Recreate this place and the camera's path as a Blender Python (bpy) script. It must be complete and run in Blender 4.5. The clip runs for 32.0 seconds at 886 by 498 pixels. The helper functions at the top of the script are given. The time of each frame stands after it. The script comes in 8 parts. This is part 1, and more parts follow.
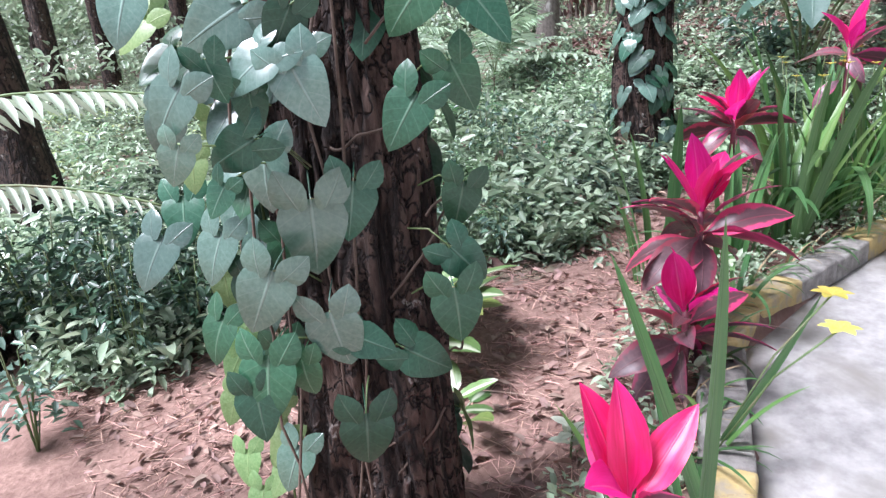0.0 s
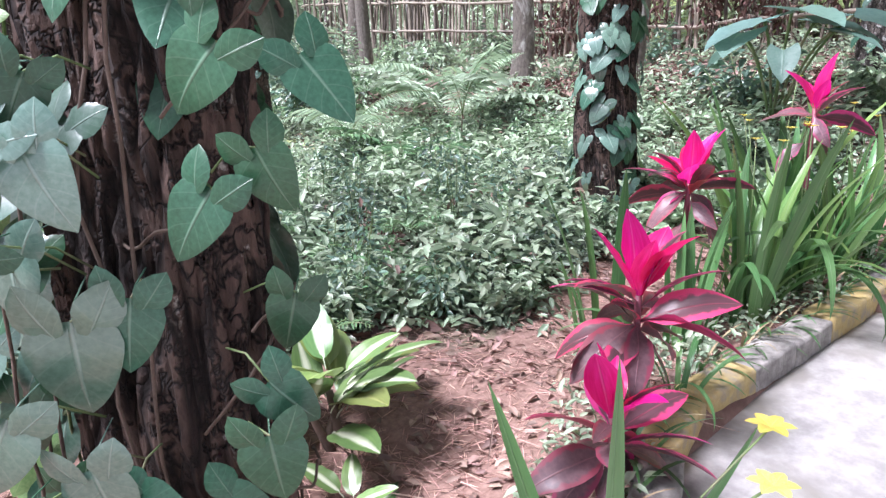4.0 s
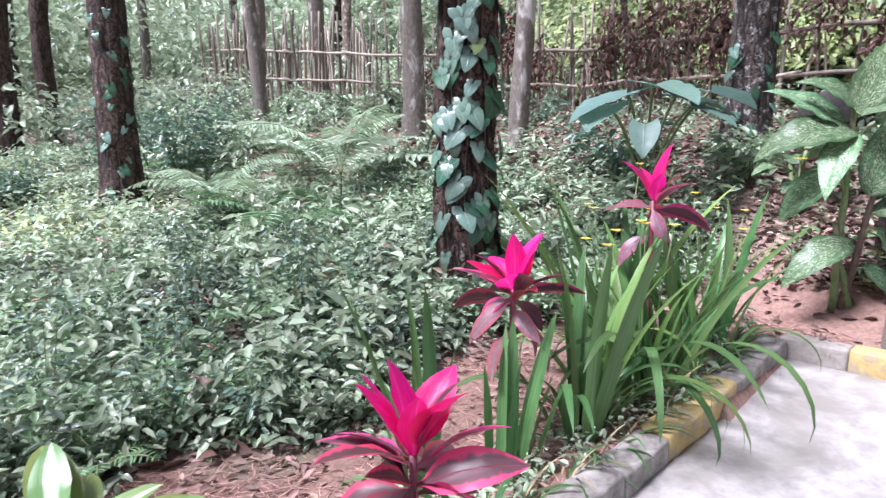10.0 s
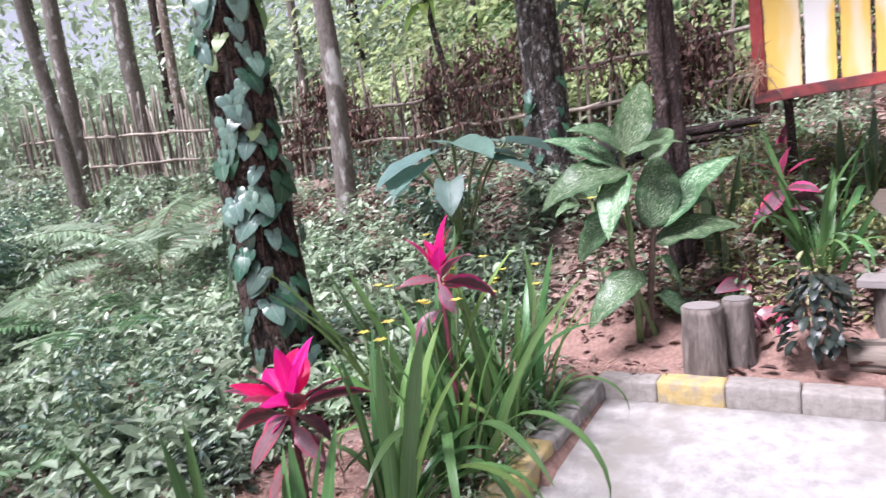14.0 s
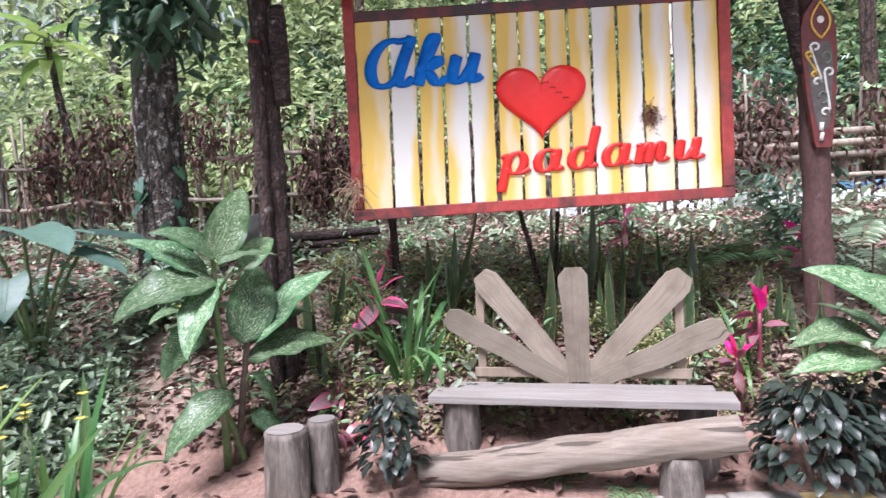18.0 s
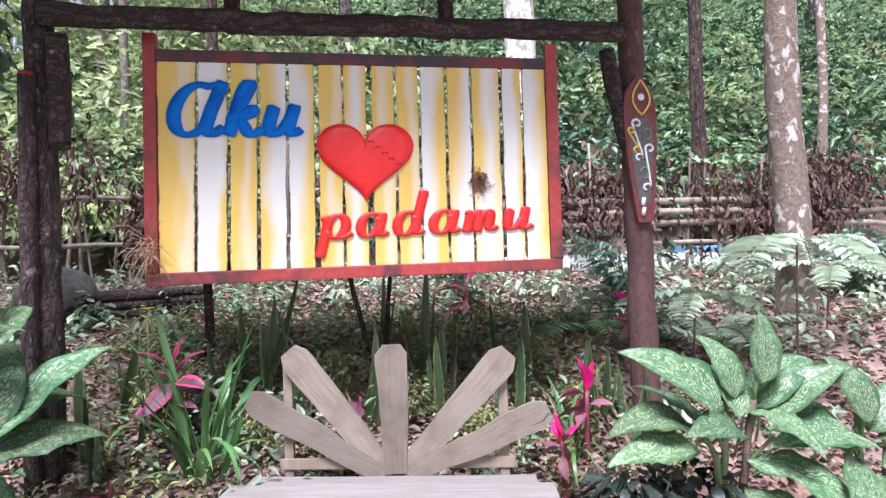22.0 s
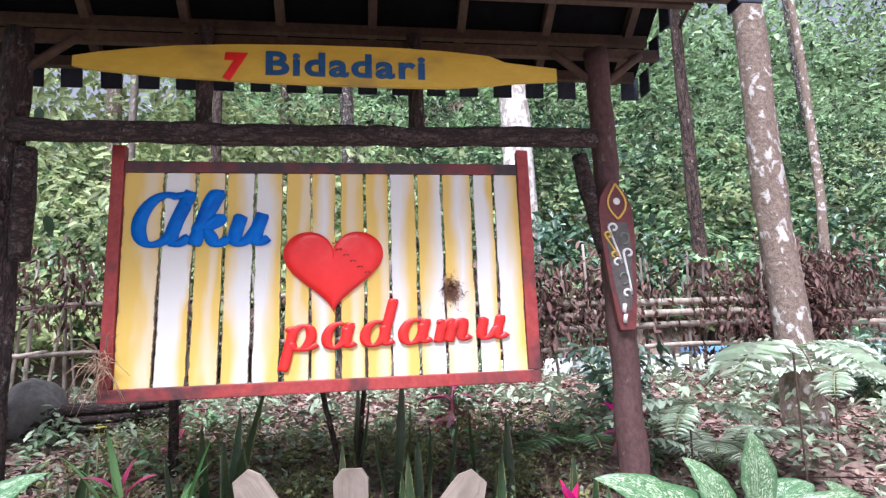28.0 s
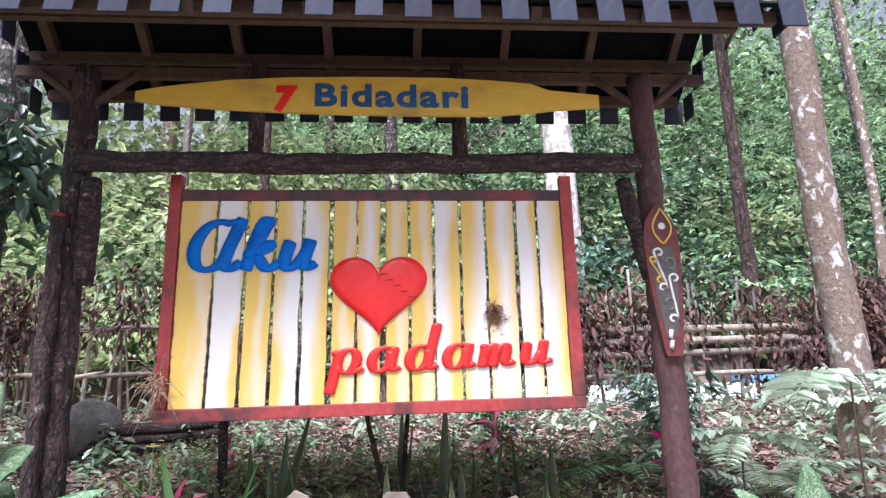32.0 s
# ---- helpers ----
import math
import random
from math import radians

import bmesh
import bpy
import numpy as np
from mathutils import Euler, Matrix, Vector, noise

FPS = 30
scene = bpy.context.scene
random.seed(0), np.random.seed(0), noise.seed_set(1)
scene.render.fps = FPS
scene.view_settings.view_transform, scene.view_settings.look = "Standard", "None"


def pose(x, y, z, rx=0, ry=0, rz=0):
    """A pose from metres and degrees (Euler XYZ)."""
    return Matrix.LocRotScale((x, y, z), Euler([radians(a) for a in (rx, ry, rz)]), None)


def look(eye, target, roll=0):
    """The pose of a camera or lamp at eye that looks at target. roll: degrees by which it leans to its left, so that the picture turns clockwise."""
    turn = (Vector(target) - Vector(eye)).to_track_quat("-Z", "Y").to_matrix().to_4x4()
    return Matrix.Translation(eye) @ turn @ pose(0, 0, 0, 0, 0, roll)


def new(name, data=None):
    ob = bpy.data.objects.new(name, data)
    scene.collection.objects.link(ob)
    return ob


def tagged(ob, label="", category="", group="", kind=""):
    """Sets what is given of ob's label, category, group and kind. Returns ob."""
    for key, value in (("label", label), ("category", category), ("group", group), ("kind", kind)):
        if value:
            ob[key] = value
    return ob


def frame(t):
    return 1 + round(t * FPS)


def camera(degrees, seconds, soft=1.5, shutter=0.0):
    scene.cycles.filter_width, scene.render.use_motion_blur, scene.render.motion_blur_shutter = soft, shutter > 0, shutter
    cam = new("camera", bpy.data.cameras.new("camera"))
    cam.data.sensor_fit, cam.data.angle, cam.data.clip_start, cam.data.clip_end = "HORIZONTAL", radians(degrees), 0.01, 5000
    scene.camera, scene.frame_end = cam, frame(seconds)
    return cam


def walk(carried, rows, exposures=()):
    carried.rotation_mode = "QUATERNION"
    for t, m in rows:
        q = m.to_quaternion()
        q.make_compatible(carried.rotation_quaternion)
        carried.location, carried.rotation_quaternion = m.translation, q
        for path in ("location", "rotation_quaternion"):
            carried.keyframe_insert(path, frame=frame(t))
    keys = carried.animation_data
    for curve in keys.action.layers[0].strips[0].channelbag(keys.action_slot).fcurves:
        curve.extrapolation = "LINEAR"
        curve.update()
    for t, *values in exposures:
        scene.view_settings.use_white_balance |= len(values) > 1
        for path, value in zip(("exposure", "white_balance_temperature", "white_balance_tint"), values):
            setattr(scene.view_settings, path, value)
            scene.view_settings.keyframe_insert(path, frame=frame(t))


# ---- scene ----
cam = camera(70.2, 32.0, 1.35, 0.4)
METRES, EYE, TILT, LEAN, TURN = 3.4, 1.15, 0.0, 0.0, -39.0
ROWS = [
    (0.0, 0.0, 0.0, 0.0, -0.75, -16.69, 2.49),
    (0.5, 0.0141, 0.0188, -0.002, 0.63, -15.82, 1.75),
    (1.0, 0.0319, 0.0417, 0.0035, 0.44, -15.47, 0.91),
    (1.5, 0.0412, 0.0587, 0.0135, -0.42, -15.25, 0.35),
    (2.0, 0.0492, 0.0688, 0.0199, -1.66, -14.56, 0.23),
    (2.5, 0.0558, 0.0786, 0.0213, -3.02, -14.93, -0.14),
    (4.5, 0.0974, 0.1067, 0.0274, -0.26, -13.45, 0.02),
    (5.0, 0.1172, 0.1096, 0.0341, 0.87, -12.51, -1.17),
    (5.5, 0.1329, 0.1163, 0.0486, -0.13, -12.64, -0.94),
    (6.0, 0.1469, 0.1162, 0.0588, 0.73, -11.94, 0.04),
    (6.5, 0.1632, 0.1185, 0.0617, 0.16, -11.53, 0.31),
    (7.0, 0.174, 0.1243, 0.0683, -1.19, -11.38, 0.75),
    (7.5, 0.1855, 0.1296, 0.0701, -1.09, -10.42, 1.06),
    (8.0, 0.1966, 0.139, 0.068, -0.94, -10.07, 0.58),
    (8.5, 0.2097, 0.1552, 0.0667, -2.11, -10.01, -0.81),
    (9.0, 0.2207, 0.176, 0.0712, -4.0, -10.93, -2.23),
    (9.5, 0.2398, 0.1948, 0.0826, -5.19, -10.87, -1.45),
    (10.0, 0.2509, 0.2082, 0.0902, -7.81, -10.71, -0.37),
    (10.5, 0.2653, 0.2189, 0.0915, -11.05, -10.82, -0.25),
    (11.0, 0.2809, 0.2301, 0.0951, -13.96, -11.12, 0.48),
    (11.5, 0.2952, 0.2354, 0.0961, -14.76, -10.56, 1.36),
    (12.0, 0.3094, 0.2395, 0.0975, -14.99, -10.2, 2.36),
    (12.5, 0.3303, 0.2462, 0.1003, -15.48, -9.05, 3.44),
    (13.0, 0.3558, 0.2485, 0.1082, -15.54, -8.48, 4.75),
    (13.5, 0.3813, 0.2376, 0.1231, -16.72, -7.74, 5.73),
    (14.0, 0.4048, 0.2314, 0.1375, -19.65, -7.32, 7.48),
    (14.5, 0.4257, 0.2242, 0.1518, -24.17, -5.66, 7.05),
    (16.5, 0.4879, 0.2199, 0.1495, -37.81, -3.14, 3.47),
    (17.0, 0.5169, 0.2163, 0.1496, -40.92, -2.55, 3.99),
    (17.5, 0.5428, 0.2207, 0.1539, -45.85, -2.92, 3.28),
    (18.0, 0.5626, 0.2233, 0.1649, -48.56, -2.29, 2.89),
    (18.5, 0.5914, 0.2229, 0.1777, -51.75, -1.47, 2.34),
    (19.0, 0.6067, 0.2267, 0.1832, -53.97, 0.19, 1.44),
    (19.5, 0.6246, 0.2236, 0.1849, -55.74, 0.48, 1.22),
    (20.0, 0.6307, 0.2261, 0.1828, -56.09, 0.29, 0.88),
    (20.5, 0.6539, 0.2228, 0.1856, -57.54, -0.16, 1.21),
    (21.0, 0.6766, 0.2163, 0.1864, -58.47, -0.34, 1.99),
    (21.5, 0.6947, 0.2134, 0.1905, -60.04, 0.49, 1.91),
    (22.0, 0.7078, 0.2077, 0.1947, -59.83, 1.76, 1.65),
    (22.5, 0.7242, 0.2008, 0.2024, -59.22, 3.48, 0.28),
    (23.0, 0.7374, 0.1968, 0.2086, -58.03, 4.85, -0.05),
    (23.5, 0.7462, 0.1839, 0.2102, -56.02, 6.66, -0.49),
    (24.0, 0.7498, 0.1773, 0.2085, -55.2, 7.51, 0.06),
    (24.5, 0.7585, 0.1708, 0.2084, -55.71, 7.35, 2.0),
    (25.0, 0.7658, 0.1671, 0.2147, -57.34, 7.33, 2.47),
    (25.5, 0.7615, 0.1679, 0.2158, -56.07, 9.44, 1.8),
    (26.0, 0.7647, 0.1673, 0.2123, -56.81, 10.8, 2.08),
    (26.5, 0.7685, 0.1679, 0.2138, -57.9, 11.27, 2.11),
    (28.5, 0.7794, 0.1708, 0.2132, -58.85, 10.71, 2.13),
    (29.0, 0.7751, 0.1716, 0.2109, -58.45, 10.81, 2.1),
    (29.5, 0.7752, 0.1672, 0.2099, -57.49, 10.36, 1.01),
    (30.0, 0.7746, 0.1713, 0.2123, -57.35, 10.41, 0.64),
    (30.5, 0.7716, 0.1707, 0.2191, -56.54, 11.8, 0.8),
    (31.0, 0.7675, 0.1699, 0.2146, -55.8, 13.27, 1.23),
    (31.5, 0.7661, 0.1683, 0.2118, -55.3, 13.45, 1.1),
    (32.0, 0.7669, 0.1654, 0.2115, -55.04, 13.12, 1.36),
]
walk(cam, [(t, pose(0, 0, EYE, TILT, LEAN, TURN) @ pose(METRES * x, METRES * y, METRES * z, 90 + pitch, roll, yaw)) for t, x, y, z, yaw, pitch, roll in ROWS], [(0.0, 1.25, 5780, 19), (2.0, 1.46, 5880, 22), (5.0, 1.50, 5850, 23), (8.0, 1.49, 5810, 24), (11.0, 1.27, 5900, 26), (14.0, 1.18, 6000, 27), (17.0, 1.11, 5960, 21), (20.0, 1.10, 5860, 22), (24.0, 1.14, 5760, 23), (32.0, 1.17, 5760, 23)])

# ---- world and light ----
world = bpy.data.worlds.new("world")
scene.world = world
world.use_nodes = True
wn, wl = world.node_tree.nodes, world.node_tree.links
sky = wn.new("ShaderNodeTexSky")
sky.sky_type, sky.sun_disc = "NISHITA", False
sky.sun_elevation, sky.sun_rotation = radians(60), radians(294)
sky.air_density, sky.dust_density = 1.0, 0.6
haze = wn.new("ShaderNodeHueSaturation")
haze.inputs["Saturation"].default_value = 0.25
wl.new(sky.outputs[0], haze.inputs["Color"])
wl.new(haze.outputs[0], wn["Background"].inputs[0])
wn["Background"].inputs[1].default_value = 0.072
sun = new("sun", bpy.data.lights.new("sun", "SUN"))
sun.data.energy, sun.data.angle, sun.data.color = 5.0, radians(24), (1.0, 0.985, 0.96)
# azimuth and height of the veiled sun
sun.matrix_world = look((-9, 4.0, 17), (0, 0, 0))

# ---- materials ----


def mat_nodes(name):
    m = bpy.data.materials.new(name)
    m.use_nodes = True
    nt = m.node_tree
    return m, nt.nodes, nt.links, nt.nodes["Principled BSDF"]


def noise_tex(n, l, scale, detail=4, rough=0.55, stretch=(1, 1, 1), coord="Object", dist=0.0):
    tc, mp, tx = n.new("ShaderNodeTexCoord"), n.new("ShaderNodeMapping"), n.new("ShaderNodeTexNoise")
    mp.inputs["Scale"].default_value = stretch
    tx.inputs["Scale"].default_value, tx.inputs["Detail"].default_value = scale, detail
    tx.inputs["Roughness"].default_value, tx.inputs["Distortion"].default_value = rough, dist
    l.new(tc.outputs[coord], mp.inputs["Vector"])
    l.new(mp.outputs[0], tx.inputs["Vector"])
    return tx.outputs["Fac"]


def ramp(n, l, fac, lo, hi, a=(0, 0, 0), b=(1, 1, 1)):
    r = n.new("ShaderNodeValToRGB")
    r.color_ramp.elements[0].position, r.color_ramp.elements[1].position = lo, hi
    r.color_ramp.elements[0].color, r.color_ramp.elements[1].color = (*a, 1), (*b, 1)
    l.new(fac, r.inputs[0])
    return r.outputs[0]


def mix(n, l, fac, a, b, mode="MIX"):
    m = n.new("ShaderNodeMix")
    m.data_type, m.blend_type = "RGBA", mode
    for sock, v in ((m.inputs[0], fac), (m.inputs[6], a), (m.inputs[7], b)):
        if isinstance(v, (int, float)):
            sock.default_value = v
        elif isinstance(v, tuple):
            sock.default_value = (*v, 1)
        else:
            l.new(v, sock)
    return m.outputs[2]


def mth(n, l, op, a, b=0.0):
    m = n.new("ShaderNodeMath")
    m.operation = op
    for sock, v in zip(m.inputs, (a, b)):
        if isinstance(v, (int, float)):
            sock.default_value = v
        else:
            l.new(v, sock)
    return m.outputs[0]


def bump(n, l, p, height, strength, distance):
    b = n.new("ShaderNodeBump")
    b.inputs["Strength"].default_value, b.inputs["Distance"].default_value = strength, distance
    l.new(height, b.inputs["Height"])
    l.new(b.outputs[0], p.inputs["Normal"])


def surface(name, c1, c2, c3, coarse, fine, rough=0.8, relief=0.01, stretch=(1, 1, 1), blot=(0.52, 0.66), spread=0.12, metal=0.0):
    """Two scales of grain (c1, c2) with blotches of c3, fine relief and a little change from piece to piece."""
    m, n, l, p = mat_nodes(name)
    f = noise_tex(n, l, fine, 6, 0.65, stretch)
    c = noise_tex(n, l, coarse, 4, 0.6, stretch, dist=0.4)
    col = mix(n, l, ramp(n, l, f, 0.35, 0.68), c1, c2)
    col = mix(n, l, ramp(n, l, c, *blot), col, c3)
    oi, hs = n.new("ShaderNodeObjectInfo"), n.new("ShaderNodeHueSaturation")
    l.new(mth(n, l, "MULTIPLY_ADD", oi.outputs["Random"], 2 * spread), hs.inputs["Value"])
    hs.inputs["Value"].links[0].from_node.inputs[2].default_value = 1 - spread
    l.new(col, hs.inputs["Color"])
    l.new(hs.outputs[0], p.inputs["Base Color"])
    p.inputs["Roughness"].default_value, p.inputs["Metallic"].default_value = rough, metal
    bump(n, l, p, mth(n, l, "ADD", f, c), 0.7, relief)
    return m


def leaf_mat(name, base, dark, vein, margin=None, speck=None, rough=0.38, glow=0.25, side=9.0, spread=0.25, island=False, edge=0.62, rib=0.035, gloss=0.6, patchy=0.0, streak=False, deep=(0.5, 1.4)):
    """A leaf in UV space: v from stalk to tip, u across; midrib, side veins, margin or flecks."""
    m, n, l, p = mat_nodes(name)
    uv, sep = n.new("ShaderNodeTexCoord"), n.new("ShaderNodeSeparateXYZ")
    l.new(uv.outputs["UV"], sep.inputs[0])
    u, v = sep.outputs["X"], sep.outputs["Y"]
    off = mth(n, l, "ABSOLUTE", mth(n, l, "SUBTRACT", u, 0.5))
    grain = noise_tex(n, l, 5, 4, 0.65, (2.2, 0.5, 1), "UV", 0.3) if streak else noise_tex(n, l, 18, 3, 0.6)
    col = mix(n, l, ramp(n, l, grain, 0.35, 0.7), base, dark)
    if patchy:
        # noise varies the plants' tone and paints shaded gaps and lit clumps into it
        tone_shade = noise_tex(n, l, patchy, 3, 0.6, dist=0.5)
        col = mix(n, l, 1.0, col, ramp(n, l, tone_shade, 0.36, 0.62, (deep[0], deep[0], deep[0] * 1.06), (deep[1], deep[1] * 0.97, deep[1] * 0.9)), "MULTIPLY")
    if margin:
        wob = mth(n, l, "ADD", off, mth(n, l, "MULTIPLY", mth(n, l, "SUBTRACT", noise_tex(n, l, 9, 3), 0.5), 0.5))
        col = mix(n, l, ramp(n, l, wob, edge * 0.5, edge * 0.5 + 0.1), col, margin)
    if speck:
        cmb = n.new("ShaderNodeCombineXYZ")
        l.new(mth(n, l, "MULTIPLY", off, 16.0), cmb.inputs[0])
        l.new(mth(n, l, "MULTIPLY", mth(n, l, "SUBTRACT", v, mth(n, l, "MULTIPLY", off, 0.55)), 26.0), cmb.inputs[1])
        l.new(mth(n, l, "MULTIPLY", u, 3.0), cmb.inputs[2])
        fleck = n.new("ShaderNodeTexNoise")
        fleck.inputs["Scale"].default_value, fleck.inputs["Detail"].default_value, fleck.inputs["Roughness"].default_value = 1.6, 4, 0.75
        l.new(cmb.outputs[0], fleck.inputs["Vector"])
        sp = fleck.outputs["Fac"]
        sp2 = noise_tex(n, l, 5, 2, 0.5, (1, 1, 1), "UV")
        fac = mth(n, l, "MULTIPLY", ramp(n, l, sp, 0.50, 0.57), ramp(n, l, sp2, 0.28, 0.50))
        fac = mth(n, l, "MULTIPLY", fac, ramp(n, l, off, 0.36, 0.47, (1, 1, 1), (0, 0, 0)))
        col = mix(n, l, fac, col, speck)
    ribs = ramp(n, l, off, rib * 0.3, rib, (1, 1, 1), (0, 0, 0))
    wave = mth(n, l, "SINE", mth(n, l, "MULTIPLY", mth(n, l, "SUBTRACT", v, mth(n, l, "MULTIPLY", off, 0.5)), side * 6.283))
    sides = ramp(n, l, wave, 0.93, 1.0)
    col = mix(n, l, mth(n, l, "MULTIPLY", sides, 0.14), col, vein)
    col = mix(n, l, mth(n, l, "MULTIPLY", ribs, 0.75 if rib > 0.1 else 0.5), col, vein)
    hs = n.new("ShaderNodeHueSaturation")
    rnd = n.new("ShaderNodeNewGeometry").outputs["Random Per Island"] if island else n.new("ShaderNodeObjectInfo").outputs["Random"]
    val = mth(n, l, "MULTIPLY_ADD", rnd, 2 * spread)
    val.node.inputs[2].default_value = 1 - spread
    hue = mth(n, l, "MULTIPLY_ADD", mth(n, l, "FRACT", mth(n, l, "MULTIPLY", rnd, 7.31)), 0.04)
    hue.node.inputs[2].default_value = 0.48
    l.new(val, hs.inputs["Value"])
    l.new(hue, hs.inputs["Hue"])
    l.new(col, hs.inputs["Color"])
    l.new(hs.outputs[0], p.inputs["Base Color"])
    p.inputs["Roughness"].default_value, p.inputs["Specular IOR Level"].default_value = rough, gloss
    bump(n, l, p, mth(n, l, "ADD", mth(n, l, "MULTIPLY", wave, 0.05), ribs), 0.5, 0.003)
    if glow > 0:
        tr, mx, out = n.new("ShaderNodeBsdfTranslucent"), n.new("ShaderNodeMixShader"), n["Material Output"]
        l.new(hs.outputs[0], tr.inputs["Color"])
        mx.inputs[0].default_value = glow
        l.new(p.outputs[0], mx.inputs[1])
        l.new(tr.outputs[0], mx.inputs[2])
        l.new(mx.outputs[0], out.inputs["Surface"])
    return m


def stripe_mat(name, left, right):
    """Plank paint: white with yellow brushed in from one or both long edges, thin scratches to bare wood."""
    m, n, l, p = mat_nodes(name)
    uv, sep = n.new("ShaderNodeTexCoord"), n.new("ShaderNodeSeparateXYZ")
    l.new(uv.outputs["UV"], sep.inputs[0])
    oi = n.new("ShaderNodeObjectInfo")
    wob = noise_tex(n, l, 1.6, 3, 0.5, (3.0, 3.0, 1.0))
    u = mth(n, l, "ADD", sep.outputs["X"], mth(n, l, "MULTIPLY", mth(n, l, "SUBTRACT", wob, 0.5), 1.3))
    white, yellow = (0.71, 0.695, 0.65), (0.71, 0.485, 0.105)
    col = white
    if left:
        col = mix(n, l, ramp(n, l, u, left - 0.26, left + 0.26, (1, 1, 1), (0, 0, 0)), col, yellow)
    if right:
        col = mix(n, l, ramp(n, l, u, 1 - right - 0.26, 1 - right + 0.26), col, yellow)
    rim = mth(n, l, "ADD", mth(n, l, "ABSOLUTE", mth(n, l, "SUBTRACT", sep.outputs["X"], 0.5)), mth(n, l, "MULTIPLY", mth(n, l, "SUBTRACT", noise_tex(n, l, 22, 4, 0.7), 0.5), 0.16))
    col = mix(n, l, ramp(n, l, rim, 0.475, 0.50), col, (0.20, 0.15, 0.10))
    scratch = noise_tex(n, l, 7, 8, 0.7, (6, 6, 0.8))
    col = mix(n, l, ramp(n, l, scratch, 0.66, 0.74), col, (0.42, 0.33, 0.2))
    l.new(col, p.inputs["Base Color"])
    p.inputs["Roughness"].default_value = 0.45
    bump(n, l, p, scratch, 0.4, 0.004)
    return m


def bark_mat(name, c1, c2, crack, lichen, scale, axis="Z", spots=0.62):
    """Long plates parted by dark furrows, with scattered lichen."""
    m, n, l, p = mat_nodes(name)
    along = lambda k: (1, 1, k) if axis == "Z" else (1, k, 1)
    fine = noise_tex(n, l, 55, 5, 0.7, along(0.35))
    col = mix(n, l, ramp(n, l, fine, 0.35, 0.68), c1, c2)
    long = noise_tex(n, l, scale, 3, 0.55, along(0.26), dist=0.2)
    ridge = mth(n, l, "ABSOLUTE", mth(n, l, "SUBTRACT", long, 0.5))
    short = noise_tex(n, l, scale * 2.2, 3, 0.6, along(0.8), dist=0.3)
    ridge2 = mth(n, l, "ABSOLUTE", mth(n, l, "SUBTRACT", short, 0.5))
    deep = mth(n, l, "MULTIPLY", ramp(n, l, ridge, 0.0, 0.07), ramp(n, l, ridge2, 0.0, 0.045))
    col = mix(n, l, deep, crack, col)
    lich = noise_tex(n, l, 13, 5, 0.65)
    col = mix(n, l, mth(n, l, "MULTIPLY", ramp(n, l, lich, spots, spots + 0.05), deep), col, lichen)
    l.new(col, p.inputs["Base Color"])
    p.inputs["Roughness"].default_value = 0.95
    bump(n, l, p, mth(n, l, "ADD", deep, mth(n, l, "MULTIPLY", fine, 0.7)), 1.0, 0.018)
    return m


def wood_mat(name, c1, c2, crack, warm, coord, stretch, scale, turn=0.0, cracked=0.70):
    """Old unpainted timber: long straight grain, a few drying cracks, paler and warmer patches."""
    m, n, l, p = mat_nodes(name)
    grain = noise_tex(n, l, scale * 2.0, 5, 0.65, stretch, coord)
    split = noise_tex(n, l, scale * 0.8, 2, 0.4, (stretch[0], stretch[1] * 0.6, stretch[2]), coord)
    patch = noise_tex(n, l, 4.0, 4, 0.6)
    for node in n:
        if node.type == "MAPPING" and turn:
            node.vector_type = "TEXTURE"
            sc = node.inputs["Scale"].default_value
            node.inputs["Scale"].default_value = (1 / sc[0], 1 / sc[1], 1 / sc[2])
            node.inputs["Rotation"].default_value = (0, 0, turn)
    col = mix(n, l, ramp(n, l, grain, 0.30, 0.72), c1, c2)
    col = mix(n, l, mth(n, l, "MULTIPLY", ramp(n, l, patch, 0.48, 0.68), 0.7), col, warm)
    open_ = ramp(n, l, split, cracked, cracked + 0.035)
    col = mix(n, l, mth(n, l, "MULTIPLY", open_, 0.8), col, crack)
    oi, hs = n.new("ShaderNodeObjectInfo"), n.new("ShaderNodeHueSaturation")
    val = mth(n, l, "MULTIPLY_ADD", oi.outputs["Random"], 0.3)
    val.node.inputs[2].default_value = 0.85
    l.new(val, hs.inputs["Value"])
    l.new(col, hs.inputs["Color"])
    l.new(hs.outputs[0], p.inputs["Base Color"])
    p.inputs["Roughness"].default_value = 0.85
    bump(n, l, p, mth(n, l, "SUBTRACT", mth(n, l, "MULTIPLY", grain, 0.5), open_), 0.6, 0.005)
    return m


HUMUS = surface("dark_leaf_mould", (0.140, 0.094, 0.076), (0.285, 0.200, 0.164), (0.14, 0.12, 0.08), 2.2, 22, 0.95, 0.02, blot=(0.5, 0.66))
SOIL = surface("red_soil", (0.175, 0.100, 0.079), (0.305, 0.195, 0.157), (0.145, 0.082, 0.065), 2.4, 34, 0.95, 0.02)
CONCRETE = surface("worn_concrete", (0.27, 0.258, 0.246), (0.43, 0.413, 0.393), (0.24, 0.225, 0.20), 2.3, 12, 0.85, 0.006, blot=(0.50, 0.66))
KERB_Y = surface("faded_yellow_kerb_paint", (0.40, 0.295, 0.115), (0.50, 0.39, 0.18), (0.29, 0.255, 0.20), 7, 26, 0.9, 0.008, blot=(0.46, 0.60))
KERB_W = surface("bare_worn_kerb_concrete", (0.215, 0.195, 0.172), (0.32, 0.295, 0.265), (0.155, 0.135, 0.112), 4, 24, 0.9, 0.008, blot=(0.50, 0.64), spread=0.06)
